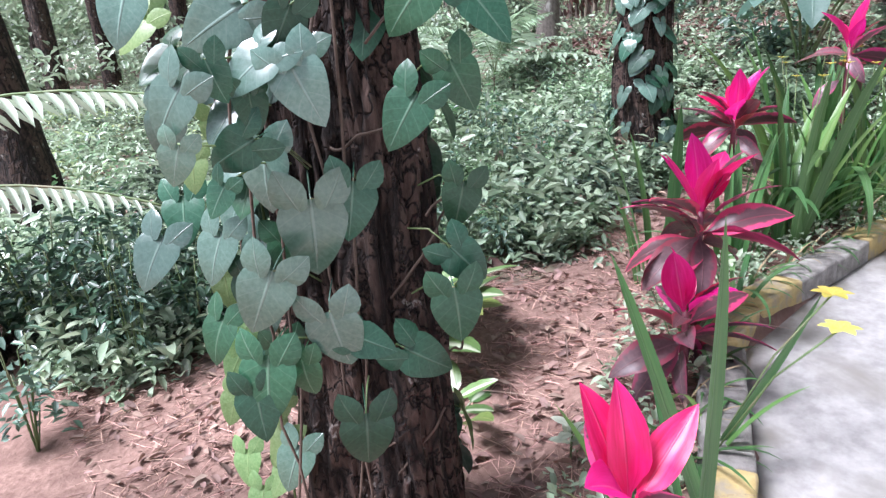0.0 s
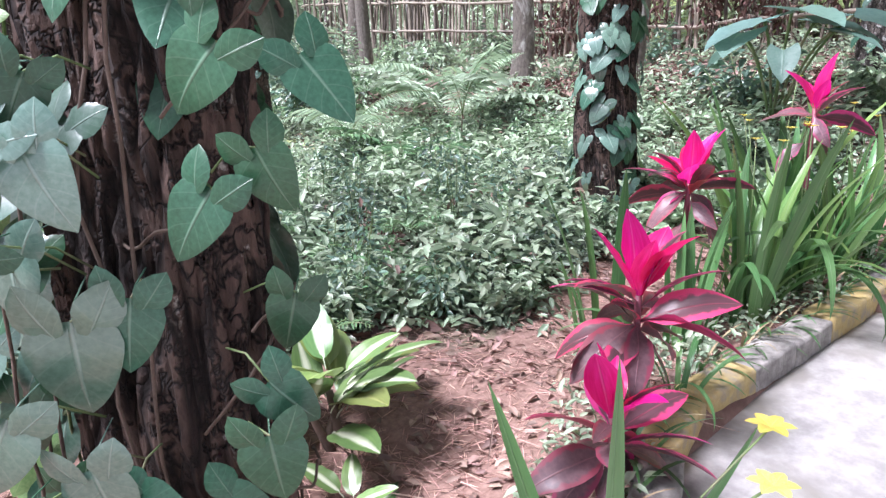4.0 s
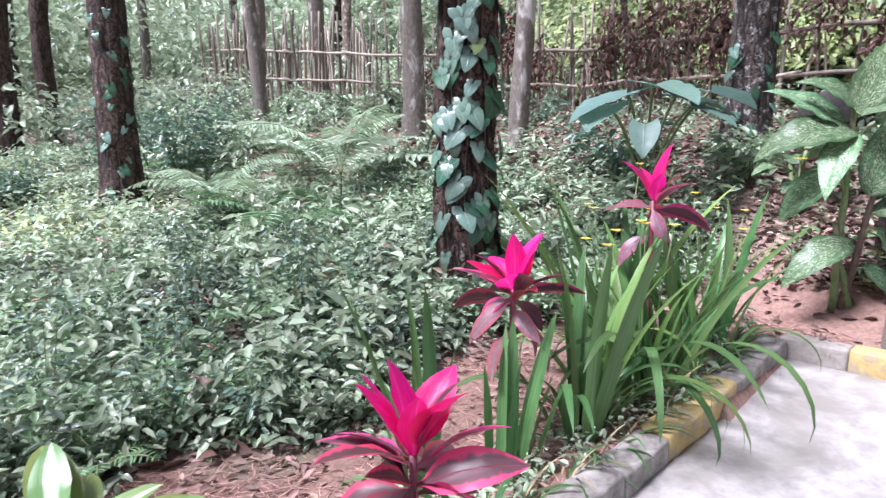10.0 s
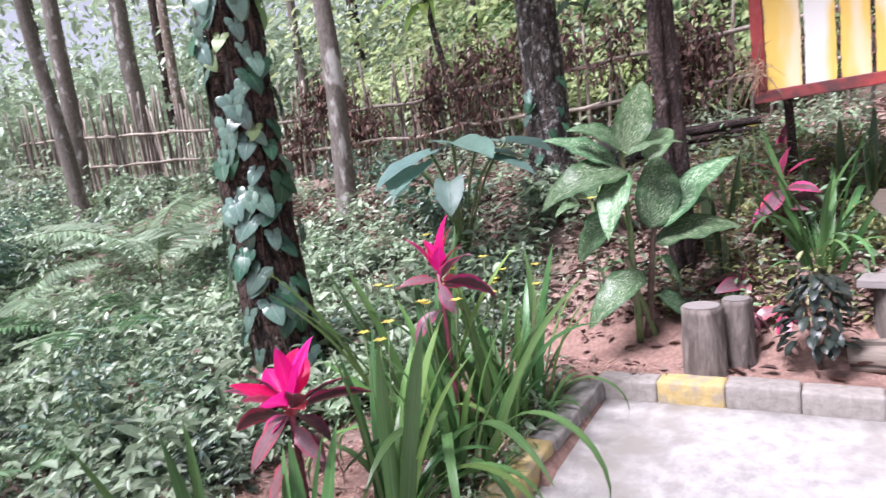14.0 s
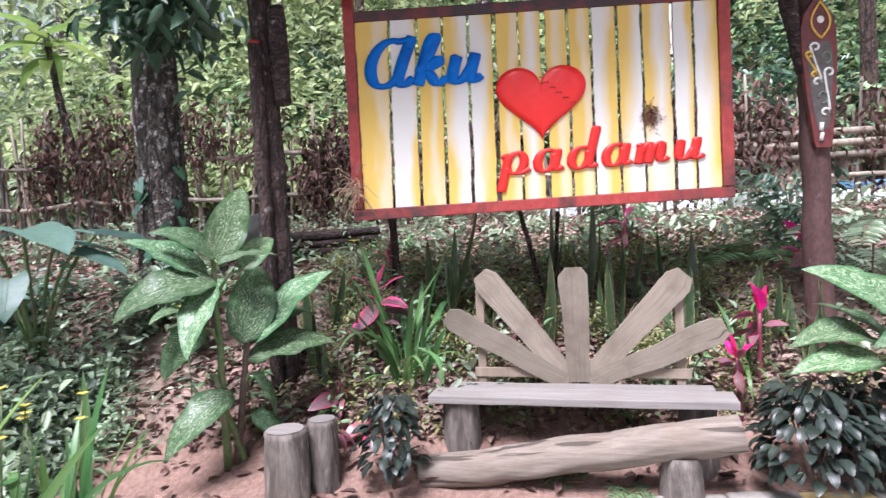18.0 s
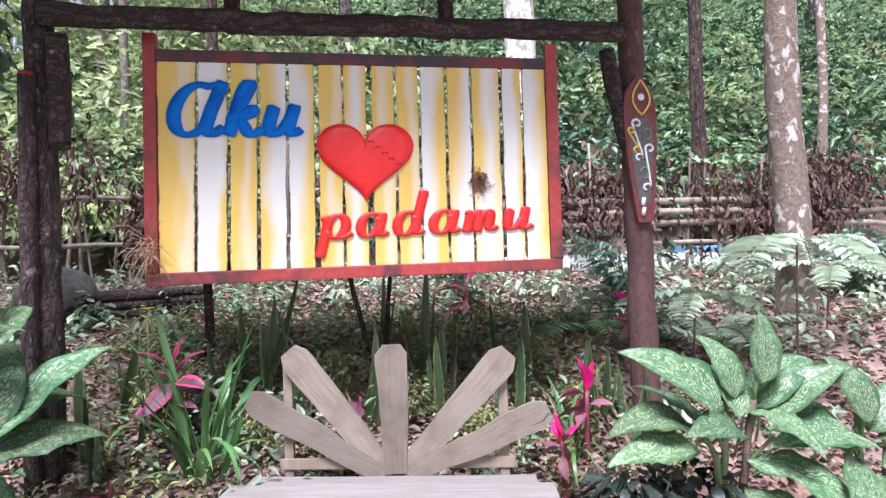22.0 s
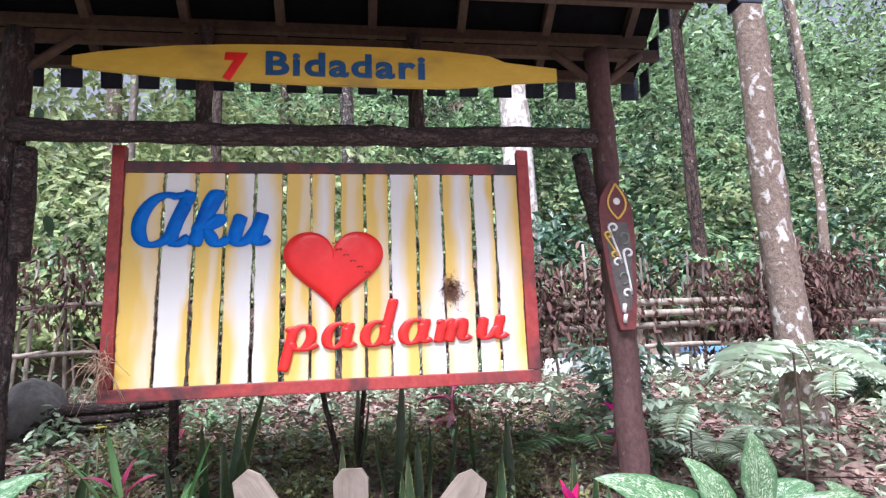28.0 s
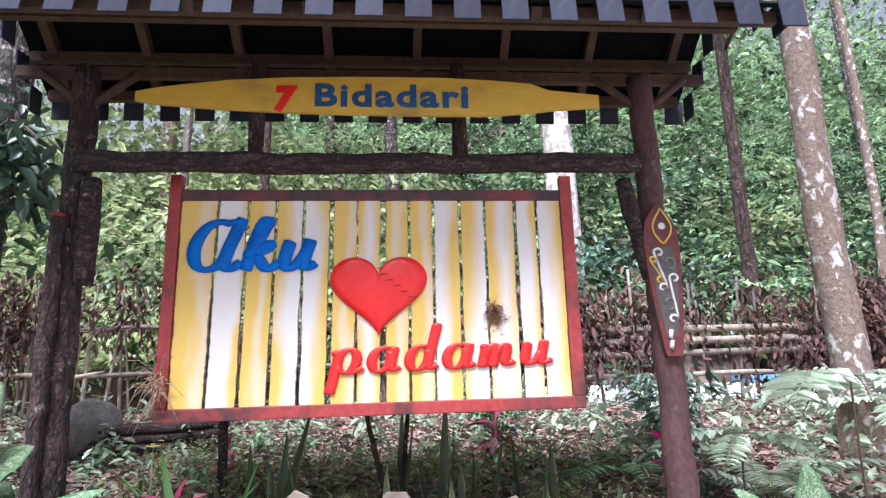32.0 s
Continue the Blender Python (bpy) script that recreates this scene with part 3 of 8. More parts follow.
def arrowhead_mesh(name, material, droop, seed):
    """A three-lobed arrowhead leaf of unit length: a broad main blade and two ears folded up behind the stalk."""
    verts, uv, faces = [], [], []

    def blade(m, width, length, rows, bend, fold, ear):
        b, cols = len(verts), (-1, -0.6, 0, 0.6, 1)
        a = y = z = 0.0
        for i in range(rows + 1):
            v = i / rows
            w = width * 0.5 * max(((0.35 if ear else 0.72) + (0.65 if ear else 0.28) * math.sin(math.pi * min(1, v / (0.6 if ear else 0.3)) / 2)) * (1 - v ** (2.6 if ear else 1.9)) ** 0.8, 0.01)
            for c in cols:
                lift = fold * abs(c) * w - 0.3 * w * c * c + 0.10 * w * noise.noise((v * 4 + seed, c * 2, ear)) * abs(c)
                verts.append(tuple(m @ Vector((c * w, y, z + lift * math.cos(a)))))
                uv.append(((c + 1) / 2, v))
            a -= bend / rows
            y += length * math.cos(a) / rows
            z += length * math.sin(a) / rows
        for i in range(rows):
            for k in range(4):
                q = b + i * 5 + k
                faces.append((q, q + 1, q + 6, q + 5))

    blade(Matrix.Identity(4), 0.86, 1.0, 9, droop, 0.35, 0)
    for s in (1, -1):
        m = Matrix.Translation((0.13 * s, 0.14, 0.01)) @ Matrix.Rotation(radians(-148 * s), 4, "Z") @ Matrix.Rotation(radians(24), 4, "X") @ Matrix.Rotation(radians(-18 * s), 4, "Y")
        blade(m, 0.50, 0.56, 6, 0.5, 0.25, s)
    b = len(verts)
    for q in (0.0, 0.5, 1.0):
        for ang in (0, 2.1, 4.2):
            verts.append((0.014 * math.cos(ang), 0.04 - 0.34 * q, 0.014 * math.sin(ang) - 0.5 * q * q - 0.02))
            uv.append((0.2, 0.3))
    for q in range(2):
        for k in range(3):
            faces.append((b + q * 3 + k, b + q * 3 + (k + 1) % 3, b + q * 3 + 3 + (k + 1) % 3, b + q * 3 + 3 + k))
    return mesh(name, verts, faces, material, uv)


def lance(v):
    w = max(math.sin(math.pi * min(1, v ** 0.9)), 0.0) ** 0.85
    return w if v > 0.2 else 0.12 + (w - 0.12) * (v / 0.2) ** 1.6 if v > 0 else 0.10


def oval(v):
    return max(math.sin(math.pi * v ** 0.8), 0.0) ** 0.62


def pointed(v):
    w = max(math.sin(math.pi * v ** 0.72), 0.0) ** 0.8
    return w * (1.08 - 0.28 * v)


def strap(v):
    return min(1.0, 0.55 + 3 * v) * (1 - v ** 5)


# Small leaves that nobody could count, set out all at once.
LEAF6 = np.array([(0, 0, 0), (-0.44, 0.27, 0.13), (-0.43, 0.62, 0.05), (0, 1, -0.16), (0.43, 0.62, 0.05), (0.44, 0.27, 0.13)])
LEAF6_F = [(0, 3, 2, 1), (0, 5, 4, 3)]
LEAF6_UV = np.array([(0.5, 0), (0.06, 0.27), (0.07, 0.62), (0.5, 1), (0.93, 0.62), (0.94, 0.27)])


def strew(name, material, at, azim, tilt, size, width, label, category, roll=None, parent=None):
    """One mesh of many leaves: at (n,3), azim and tilt in radians, size along the leaf, width as a share of it."""
    n = len(at)
    roll = np.zeros(n) if roll is None else roll
    y = np.stack([np.cos(azim) * np.cos(tilt), np.sin(azim) * np.cos(tilt), np.sin(tilt)], -1)
    x = np.stack([np.sin(azim), -np.cos(azim), np.zeros(n)], -1)
    z = np.cross(x, y)
    x, z = x * np.cos(roll)[:, None] + z * np.sin(roll)[:, None], z * np.cos(roll)[:, None] - x * np.sin(roll)[:, None]
    t = LEAF6 * np.array((1, 1, 1.0))
    t[(1, 2, 4, 5), 2] *= min(1.0, 2 * width)
    t[3, 2] *= min(1.0, 4 * width)
    v = at[:, None] + size[:, None, None] * (t[None, :, 0:1] * width * x[:, None] + t[None, :, 1:2] * y[:, None] + t[None, :, 2:3] * z[:, None])
    f = (np.arange(n)[:, None, None] * 6 + np.array(LEAF6_F)[None]).reshape(-1, 4)
    me = bpy.data.meshes.new(name)
    me.vertices.add(n * 6)
    me.vertices.foreach_set("co", v.astype(np.float32).ravel())
    me.loops.add(len(f) * 4)
    me.loops.foreach_set("vertex_index", f.astype(np.int32).ravel())
    me.polygons.add(len(f))
    me.polygons.foreach_set("loop_start", np.arange(0, len(f) * 4, 4, dtype=np.int32))
    me.polygons.foreach_set("loop_total", np.full(len(f), 4, dtype=np.int32))
    me.update(calc_edges=True)
    layer = me.uv_layers.new(name="UVMap")
    layer.data.foreach_set("uv", np.tile(LEAF6_UV, (n, 1))[f.ravel()].astype(np.float32).ravel())
    me.materials.append(material)
    ob = new(name, me)
    if parent is not None:
        return hang(ob, parent, label)
    return tagged(ob, label, category, kind="stuff")


# ---- the lie of the land ----
def path_z(x):
    return np.interp(x, (-12, 0, 3, 4.95), (-1.0, -0.20, 0.05, 0.20))


def kerb_y(x):
    return np.interp(x, (-12, 0, 1, 1.5, 1.9, 2.3, 2.6, 3.2, 3.8, 4.95), (-1.8, 0.16, 0.42, 0.58, 0.80, 1.01, 1.04, 1.00, 0.96, 0.91))


def step(a, b, v):
    t = np.clip((v - a) / (b - a), 0, 1)
    return t * t * (3 - 2 * t)


def wild_z(x, y):
    """Bank and hillside without the paved walk."""
    x, y = np.asarray(x, float), np.asarray(y, float)
    z = np.interp(x, (-400, -20, 0, 2.5, 4, 5.3, 6, 7, 8.5, 10.4, 11.2, 13.4, 14.4, 22, 40, 80, 400), (-6, -1.6, -0.28, -0.08, 0.15, 0.33, 0.70, 1.22, 1.48, 1.72, 1.62, 1.62, 2.2, 8.0, 19, 30, 34))
    flat = np.interp(x, (-400, 11, 14, 40, 80, 400), (0, 1.7, 2.0, 3.2, 4, 4))
    k = step(4.0, 15.0, y) * step(11.0, 14.0, x) * 0.8
    z = z * (1 - k) + flat * k
    z = z + 0.05 * np.clip(y - 1.5, 0, 11) * (1 - step(4.6, 7.0, x))
    return z + 0.035 * np.sin(x * 2.3 + 1.0) * np.sin(y * 1.9) * step(1.3, 2.6, y) + 0.02 * np.sin(x * 5.1) * np.cos(y * 4.3) * step(1.2, 1.8, y)


def on_walk(x, y):
    return (x < 4.97) & (y < kerb_y(x)) & (y > -6.0) & (x > -12)


def land(x, y):
    """Height of the ground; under the walk it drops below the slab."""
    x, y = np.asarray(x, float), np.asarray(y, float)
    g = wild_z(x, y)
    near = step(0.9, 0.0, np.abs(y - kerb_y(x))) * (x < 5.0)
    g = g * (1 - near) + (path_z(x) + 0.07) * near
    return np.where(on_walk(x, y), path_z(x) - 0.10, g)


def zland(x, y):
    return float(land(x, y))


gx = np.concatenate([[-400, -150, -60, -30, -18, -12], np.arange(-8, 0, 0.5), np.arange(0, 8, 0.11), np.arange(8, 15, 0.3), np.arange(15, 40, 1.2), [50, 70, 110, 200, 400]])
gy = np.concatenate([[-400, -150, -70, -40, -28, -20], np.arange(-14, -4, 0.5), np.arange(-4, 6, 0.11), np.arange(6, 20, 0.5), [22, 26, 32, 42, 60, 100, 200, 400]])
X, Y = np.meshgrid(gx, gy, indexing="ij")
Z = land(X, Y)
bumps = np.array([noise.noise((a * 3.1, b * 3.1, 0)) * 0.025 + noise.noise((a * 9, b * 9, 3)) * 0.010 for a, b in zip(X.ravel(), Y.ravel())]).reshape(X.shape)
Z = Z + bumps * (~on_walk(X, Y)) * (np.abs(Y) < 30)
nx, ny = len(gx), len(gy)
idx = np.arange(nx * ny).reshape(nx, ny)
quads = np.stack([idx[:-1, :-1], idx[1:, :-1], idx[1:, 1:], idx[:-1, 1:]], -1).reshape(-1, 4)
ground = new("ground", mesh("ground", np.stack([X, Y, Z], -1).reshape(-1, 3), quads, SOIL))
ground.data.materials.append(HUMUS)
mx, my = X[:-1, :-1] + 0.05, Y[:-1, :-1] + 0.05
edge_y = np.interp(mx, (-6, 0, 0.9, 1.6, 2.4, 3.2, 4.0, 5.0, 6.5), (3.6, 3.2, 2.75, 2.7, 2.45, 2.35, 2.2, 1.75, 1.5)) + 0.2 * np.sin(mx * 4.1)
mould = (mx > 5.75 + 0.12 * np.sin(my * 3.1)) | (my > edge_y)
ground.data.polygons.foreach_set("material_index", mould.astype(np.int32).ravel())
tagged(ground, "reddish bare soil bank rising to a wooded hill", "ground", kind="structure")

# Paved walk: a slab that follows the slope, ending at the bench bank.
px = np.concatenate([np.arange(-12, 0, 1.0), np.arange(0, 4.96, 0.165)])
verts, faces = [], []
cols = 26
for x in px:
    for k in range(cols + 1):
        y = -6.0 + (float(kerb_y(x)) + 6.0) * k / cols
        verts.append((x, y, float(path_z(x)) + 0.006 * noise.noise((x * 1.3, y * 1.3, 5))))
for i in range(len(px) - 1):
    for k in range(cols):
        a = i * (cols + 1) + k
        faces.append((a, a + cols + 1, a + cols + 2, a + 1))
bm = bmesh.new()
bm.from_mesh(mesh("slab", verts, faces, None))
bmesh.ops.solidify(bm, geom=bm.faces[:], thickness=0.08)
slab = part("pavement", bm, CONCRETE, None)
tagged(slab, "pale worn concrete garden walk with stains", "pavement", kind="structure")

# Kerb of short blocks painted in turn yellow and dark.
kerb = thing("kerb", "low kerb of yellow and dark painted concrete blocks", "kerb", (3.0, 1.0, 0.05), kind="structure")


def kerb_block(name):
    bm = bmesh.new()
    box(bm, -0.171, 0.171, 0.0, 0.15, -0.10, 0.124, 0.016)
    bmesh.ops.subdivide_edges(bm, edges=[e for e in bm.edges if e.calc_length() > 0.2], cuts=5, use_grid_fill=True)
    for v in bm.verts:
        v.co += 0.007 * noise.noise_vector(v.co * 9 + Vector((len(name), 0, 0)))
    me = bpy.data.meshes.new(name)
    bm.to_mesh(me)
    bm.free()
    me.polygons.foreach_set("use_smooth", [True] * len(me.polygons))
    return me


kerb_me = {}
for key, m in (("yellow", KERB_Y), ("dark", KERB_D), ("bare", KERB_W)):
    kerb_me[key] = kerb_block("kerb_block")
    kerb_me[key].materials.append(m)
# two blocks to each stretch of paint, set out both ways from a change of colour
for way, x, end in ((1, 2.87, 4.82), (-1, 2.87, -5.0)):
    k = 0
    while way * x < way * end:
        xm = x + way * 0.16
        ang = math.atan2(float(kerb_y(xm + 0.1) - kerb_y(xm - 0.1)), 0.2)
        pitch = math.atan2(float(path_z(xm + 0.1) - path_z(xm - 0.1)), 0.2)
        m = Matrix.Translation((xm, float(kerb_y(xm)), float(path_z(xm)) - 0.01 - 0.008 * (k % 3 == 1))) @ Matrix.Rotation(ang + 0.025 * math.sin(k * 2.3), 4, "Z") @ Matrix.Rotation(-pitch, 4, "Y")
        piece("kerb_block", kerb_me["yellow" if (k // 2) % 2 == (way > 0) else "dark"], m, kerb)
        x += way * 0.345 * math.cos(ang)
        k += 1
for k in range(17):
    m = Matrix.Translation((4.92, 0.79 - 0.345 * k, 0.19 + 0.006 * ((k * 7) % 3))) @ Matrix.Rotation(radians(-90), 4, "Z")
    piece("kerb_block", kerb_me["yellow" if k in (1, 9) else "bare"], m, kerb)

# Road and low wall behind the fence.
bm = bmesh.new()
box(bm, 11.5, 13.3, -20, 9, 1.45, 1.66, 0.03)
tagged(part("road", bm, ROADM, None), "pale gravel lane behind the bamboo fence", "road", kind="structure")
bm = bmesh.new()
box(bm, 13.3, 13.55, -20, -2.0, 1.5, 1.98, 0.02)
low = tagged(part("wall_lane", bm, WHITEP, None), "low whitewashed wall along the lane", "wall", kind="structure")
bm = bmesh.new()
box(bm, 13.285, 13.56, -14, -7.2, 1.98, 2.10, 0.015)
part("coping", bm, BLUEP, low, "pale blue painted coping")


# ---- trees ----
def bent(x, y, z0, z1, lean, n, sway=0.05, seed=0.0):
    out = []
    for i in range(n):
        q = i / (n - 1)
        z = z0 + (z1 - z0) * q
        out.append((x + lean[0] * (z - z0) + sway * noise.noise((seed, z * 0.5, 0)), y + lean[1] * (z - z0) + sway * noise.noise((seed + 9, z * 0.5, 0)), z))
    return out


def tree(x, y, radius, height, material, label, lean=(0, 0), around=20, rows=26, groove=0.014, seed=0.0, crown=60, leaf=None, flare=0.35, freq=5.0, name="tree"):
    """Tapered trunk with a flared foot, a few limbs high up and a loose crown of leaf clumps."""
    z0 = zland(x, y) - 0.12
    t = thing(name, label, "tree", (x, y, z0 + 0.12))
    pts = bent(x, y, z0, z0 + height, lean, rows, 0.06, seed)
    rad = [radius * (1 - 0.45 * i / (rows - 1)) * (1 + flare * math.exp(-(pts[i][2] - z0) / (radius * 1.6))) for i in range(rows)]
    tube_part("trunk", pts, rad, material, t, around=around, rough=0.10, seed=seed, groove=groove, freq=freq)
    r = random.Random(int(seed * 100) + 3)
    top = Vector(pts[-1])
    tips = []
    for k in range(5):
        i = int(rows * (0.62 + 0.07 * k))
        a = Vector(pts[min(i, rows - 1)])
        az = r.uniform(0, 6.28)
        b = a + Vector((math.cos(az), math.sin(az), r.uniform(0.5, 1.1))) * r.uniform(0.7, 1.5)
        mid = a.lerp(b, 0.5) + Vector((0, 0, 0.12))
        tube_part("limb", [a, mid, b], [radius * 0.32, radius * 0.22, radius * 0.08], material, t, around=7, rough=0.15, seed=seed + k)
        tips += [mid, b, b + Vector((r.uniform(-0.5, 0.5), r.uniform(-0.5, 0.5), 0.4))]
    tips.append(top)
    if crown:
        n = crown * len(tips)
        at = np.repeat(np.array([tuple(p) for p in tips]), crown, 0) + rng.normal(0, 0.33, (n, 3)) * np.array((1, 1, 0.7))
        strew("crown", leaf or L_HILL, at, rng.uniform(0, 6.28, n), rng.normal(-0.3, 0.5, n), rng.uniform(0.09, 0.2, n), 0.55, "loose crown of green leaves", "", rng.normal(0, 0.5, n), t)
    return t, pts, rad


IVY = [arrowhead_mesh("leaf", m, d, s) for m, d, s in ((L_IVY, 0.5, 0), (L_IVY, 0.8, 3), (L_IVY, 0.25, 5), (L_IVYS, 0.6, 8), (L_IVYP, 0.5, 11))]


def ivy(t_pts, t_rad, z0, z1, count, size, seed, facing, spread, label, offs=0.03, pale=0.12, silver=0.2, shoots=4):
    """A climbing arrowhead vine: stems up the bark and hanging leaves that face outwards; silver: share with painted
    sheen.
    """
    r = random.Random(seed)
    pts, rad = [Vector(p) for p in t_pts], t_rad

    def at_height(z):
        for i in range(len(pts) - 1):
            if pts[i].z <= z <= pts[i + 1].z:
                q = (z - pts[i].z) / (pts[i + 1].z - pts[i].z)
                return pts[i].lerp(pts[i + 1], q), rad[i] * (1 - q) + rad[i + 1] * q
        return (pts[0], rad[0]) if z < pts[0].z else (pts[-1], rad[-1])

    base, br = at_height(z0)
    v = thing("climbing_vine", label, "vine", (base.x + br * math.cos(facing), base.y + br * math.sin(facing), z0))
    for s in range(shoots):
        a0 = facing + (s / max(1, shoots - 1) - 0.5) * 1.7 * spread
        stem = []
        for i in range(24):
            z = z0 + (z1 - z0) * i / 23
            c, cr = at_height(z)
            a = a0 + 0.35 * noise.noise((s * 3.1 + seed, z * 1.6, 0))
            stem.append(c + Vector((math.cos(a), math.sin(a), 0)) * (cr + 0.012))
        shoot = tube_part("stem", stem, 0.0035, STEMB, v, around=6, rough=0.3, seed=s)
    for k in range(count):
        z = z0 + (z1 - z0) * (k + r.random()) / count
        c, cr = at_height(z)
        a = facing + spread * (r.random() + r.random() - 1.0) * 1.5
        outw = Vector((math.cos(a), math.sin(a), 0))
        p = c + outw * (cr + offs + r.random() * offs)
        tang = Vector((-outw.y, outw.x, 0)) * r.uniform(-1.0, 1.0)
        ahead = Vector((0, 0, -1)) + outw * r.uniform(0.2, 1.0) + tang
        up = outw + Vector((0, 0, r.uniform(0.5, 1.3)))
        q = r.random()
        me = IVY[4] if q < pale else IVY[3] if q < pale + silver else IVY[r.randrange(3)]
        piece("leaf", me, turn_to(p, ahead, up, size * r.uniform(0.7, 1.25)), shoot)
    return v, at_height


# Nearest pine, thick with a climber.
t1, p1, r1 = tree(0.885, 1.285, 0.145, 7.5, BARK, "rough red-brown pine trunk wrapped in a climbing vine", (-0.012, 0.02), 120, 210, 0.030, 1.3, 40, flare=0.40, freq=5.5, name="pine_tree")
cam_side = math.atan2(-1.2, -0.55)
tube_part("side_stem", [Vector(p) + Vector((-0.124, 0.075, 0)) for p in p1], [0.70 * q for q in r1], BARK, t1, "rough pine stem grown together with the trunk", around=80, rough=0.10, seed=2.9, groove=0.026, freq=5.5)
ivy(p1, r1, 1.40, 2.6, 22, 0.15, 21, cam_side - 0.25, 1.1, "dark green arrowhead vine climbing the near pine", 0.03, 0.03, 0.3)
ivy(p1, r1, -0.16, 2.4, 44, 0.15, 24, cam_side + 2.6, 1.0, "arrowhead vine on the far side of the pine", 0.03, 0.1, 0.3)
# Leaves of the low shoots: joint of stalk and blade, and how far the tip swings sideways, in degrees.
DARK = ((0.80, 1.00, 1.30, -43, 0.130), (0.78, 1.02, 1.09, -35, 0.126), (0.84, 0.99, 1.15, 24, 0.112), (0.92, 1.05, 0.89, -12, 0.112), (0.84, 1.01, 0.76, 45, 0.114), (0.82, 0.98, 0.68, 7, 0.138), (0.77, 1.11, 0.51, 64, 0.130), (0.64, 1.09, 0.40, 1, 0.148), (0.50, 1.18, 1.11, 7, 0.080), (0.43, 1.19, 1.17, 16, 0.088), (0.58, 1.13, 1.26, -25, 0.100), (0.63, 1.10, 0.59, 67, 0.098), (0.53, 1.15, 0.55, 5, 0.098), (0.44, 1.20, 0.94, -33, 0.078), (0.44, 1.20, 0.50, 7, 0.120), (0.94, 0.99, 1.49, 26, 0.098))
SHEEN = ((0.96, 1.06, 1.29, 41, 0.134), (0.67, 1.11, 0.92, -8, 0.128), (0.56, 1.12, 1.16, 25, 0.130), (0.54, 1.23, 1.00, -8, 0.142), (0.59, 1.15, 0.89, 1, 0.172), (0.49, 1.15, 0.76, -24, 0.144), (0.58, 1.10, 0.66, 10, 0.148), (0.47, 1.18, 0.57, -7, 0.152), (0.54, 1.25, 1.27, -61, 0.148), (0.54, 1.15, 1.18, -59, 0.122), (0.39, 1.21, 1.13, -39, 0.126), (0.50, 1.18, 1.02, -61, 0.112), (0.37, 1.22, 1.02, -19, 0.084), (0.78, 1.00, 1.47, -10, 0.132))
SIDE = ((0.68, 1.28, 1.19, -12), (0.60, 1.39, 1.28, -62), (0.64, 1.42, 1.16, -63), (0.48, 1.45, 1.12, -40), (0.61, 1.41, 1.08, -60), (0.56, 1.36, 0.98, -66), (0.61, 1.38, 0.95, -24), (0.69, 1.36, 0.79, 15), (0.54, 1.38, 0.69, -16), (0.54, 1.38, 0.46, -8), (0.60, 1.39, 0.34, 6), (0.41, 1.58, 0.77, -5), (0.50, 1.43, 0.79, -8), (0.50, 1.48, 0.18, 4), (0.57, 1.36, 0.17, -13), (0.64, 1.36, 0.23, -1), (0.45, 1.55, 1.27, -20), (0.40, 1.50, 1.32, 5), (0.45, 1.52, 1.07, 2), (0.46, 1.43, 0.97, 5), (0.63, 1.37, 0.51, 9), (0.48, 1.44, 0.58, -11), (0.50, 1.49, 0.35, 3), (0.50, 1.40, 0.11, -4))
r = random.Random(5)
out0, side0 = Vector((-0.60, -0.80, 0)), Vector((0.80, -0.60, 0))
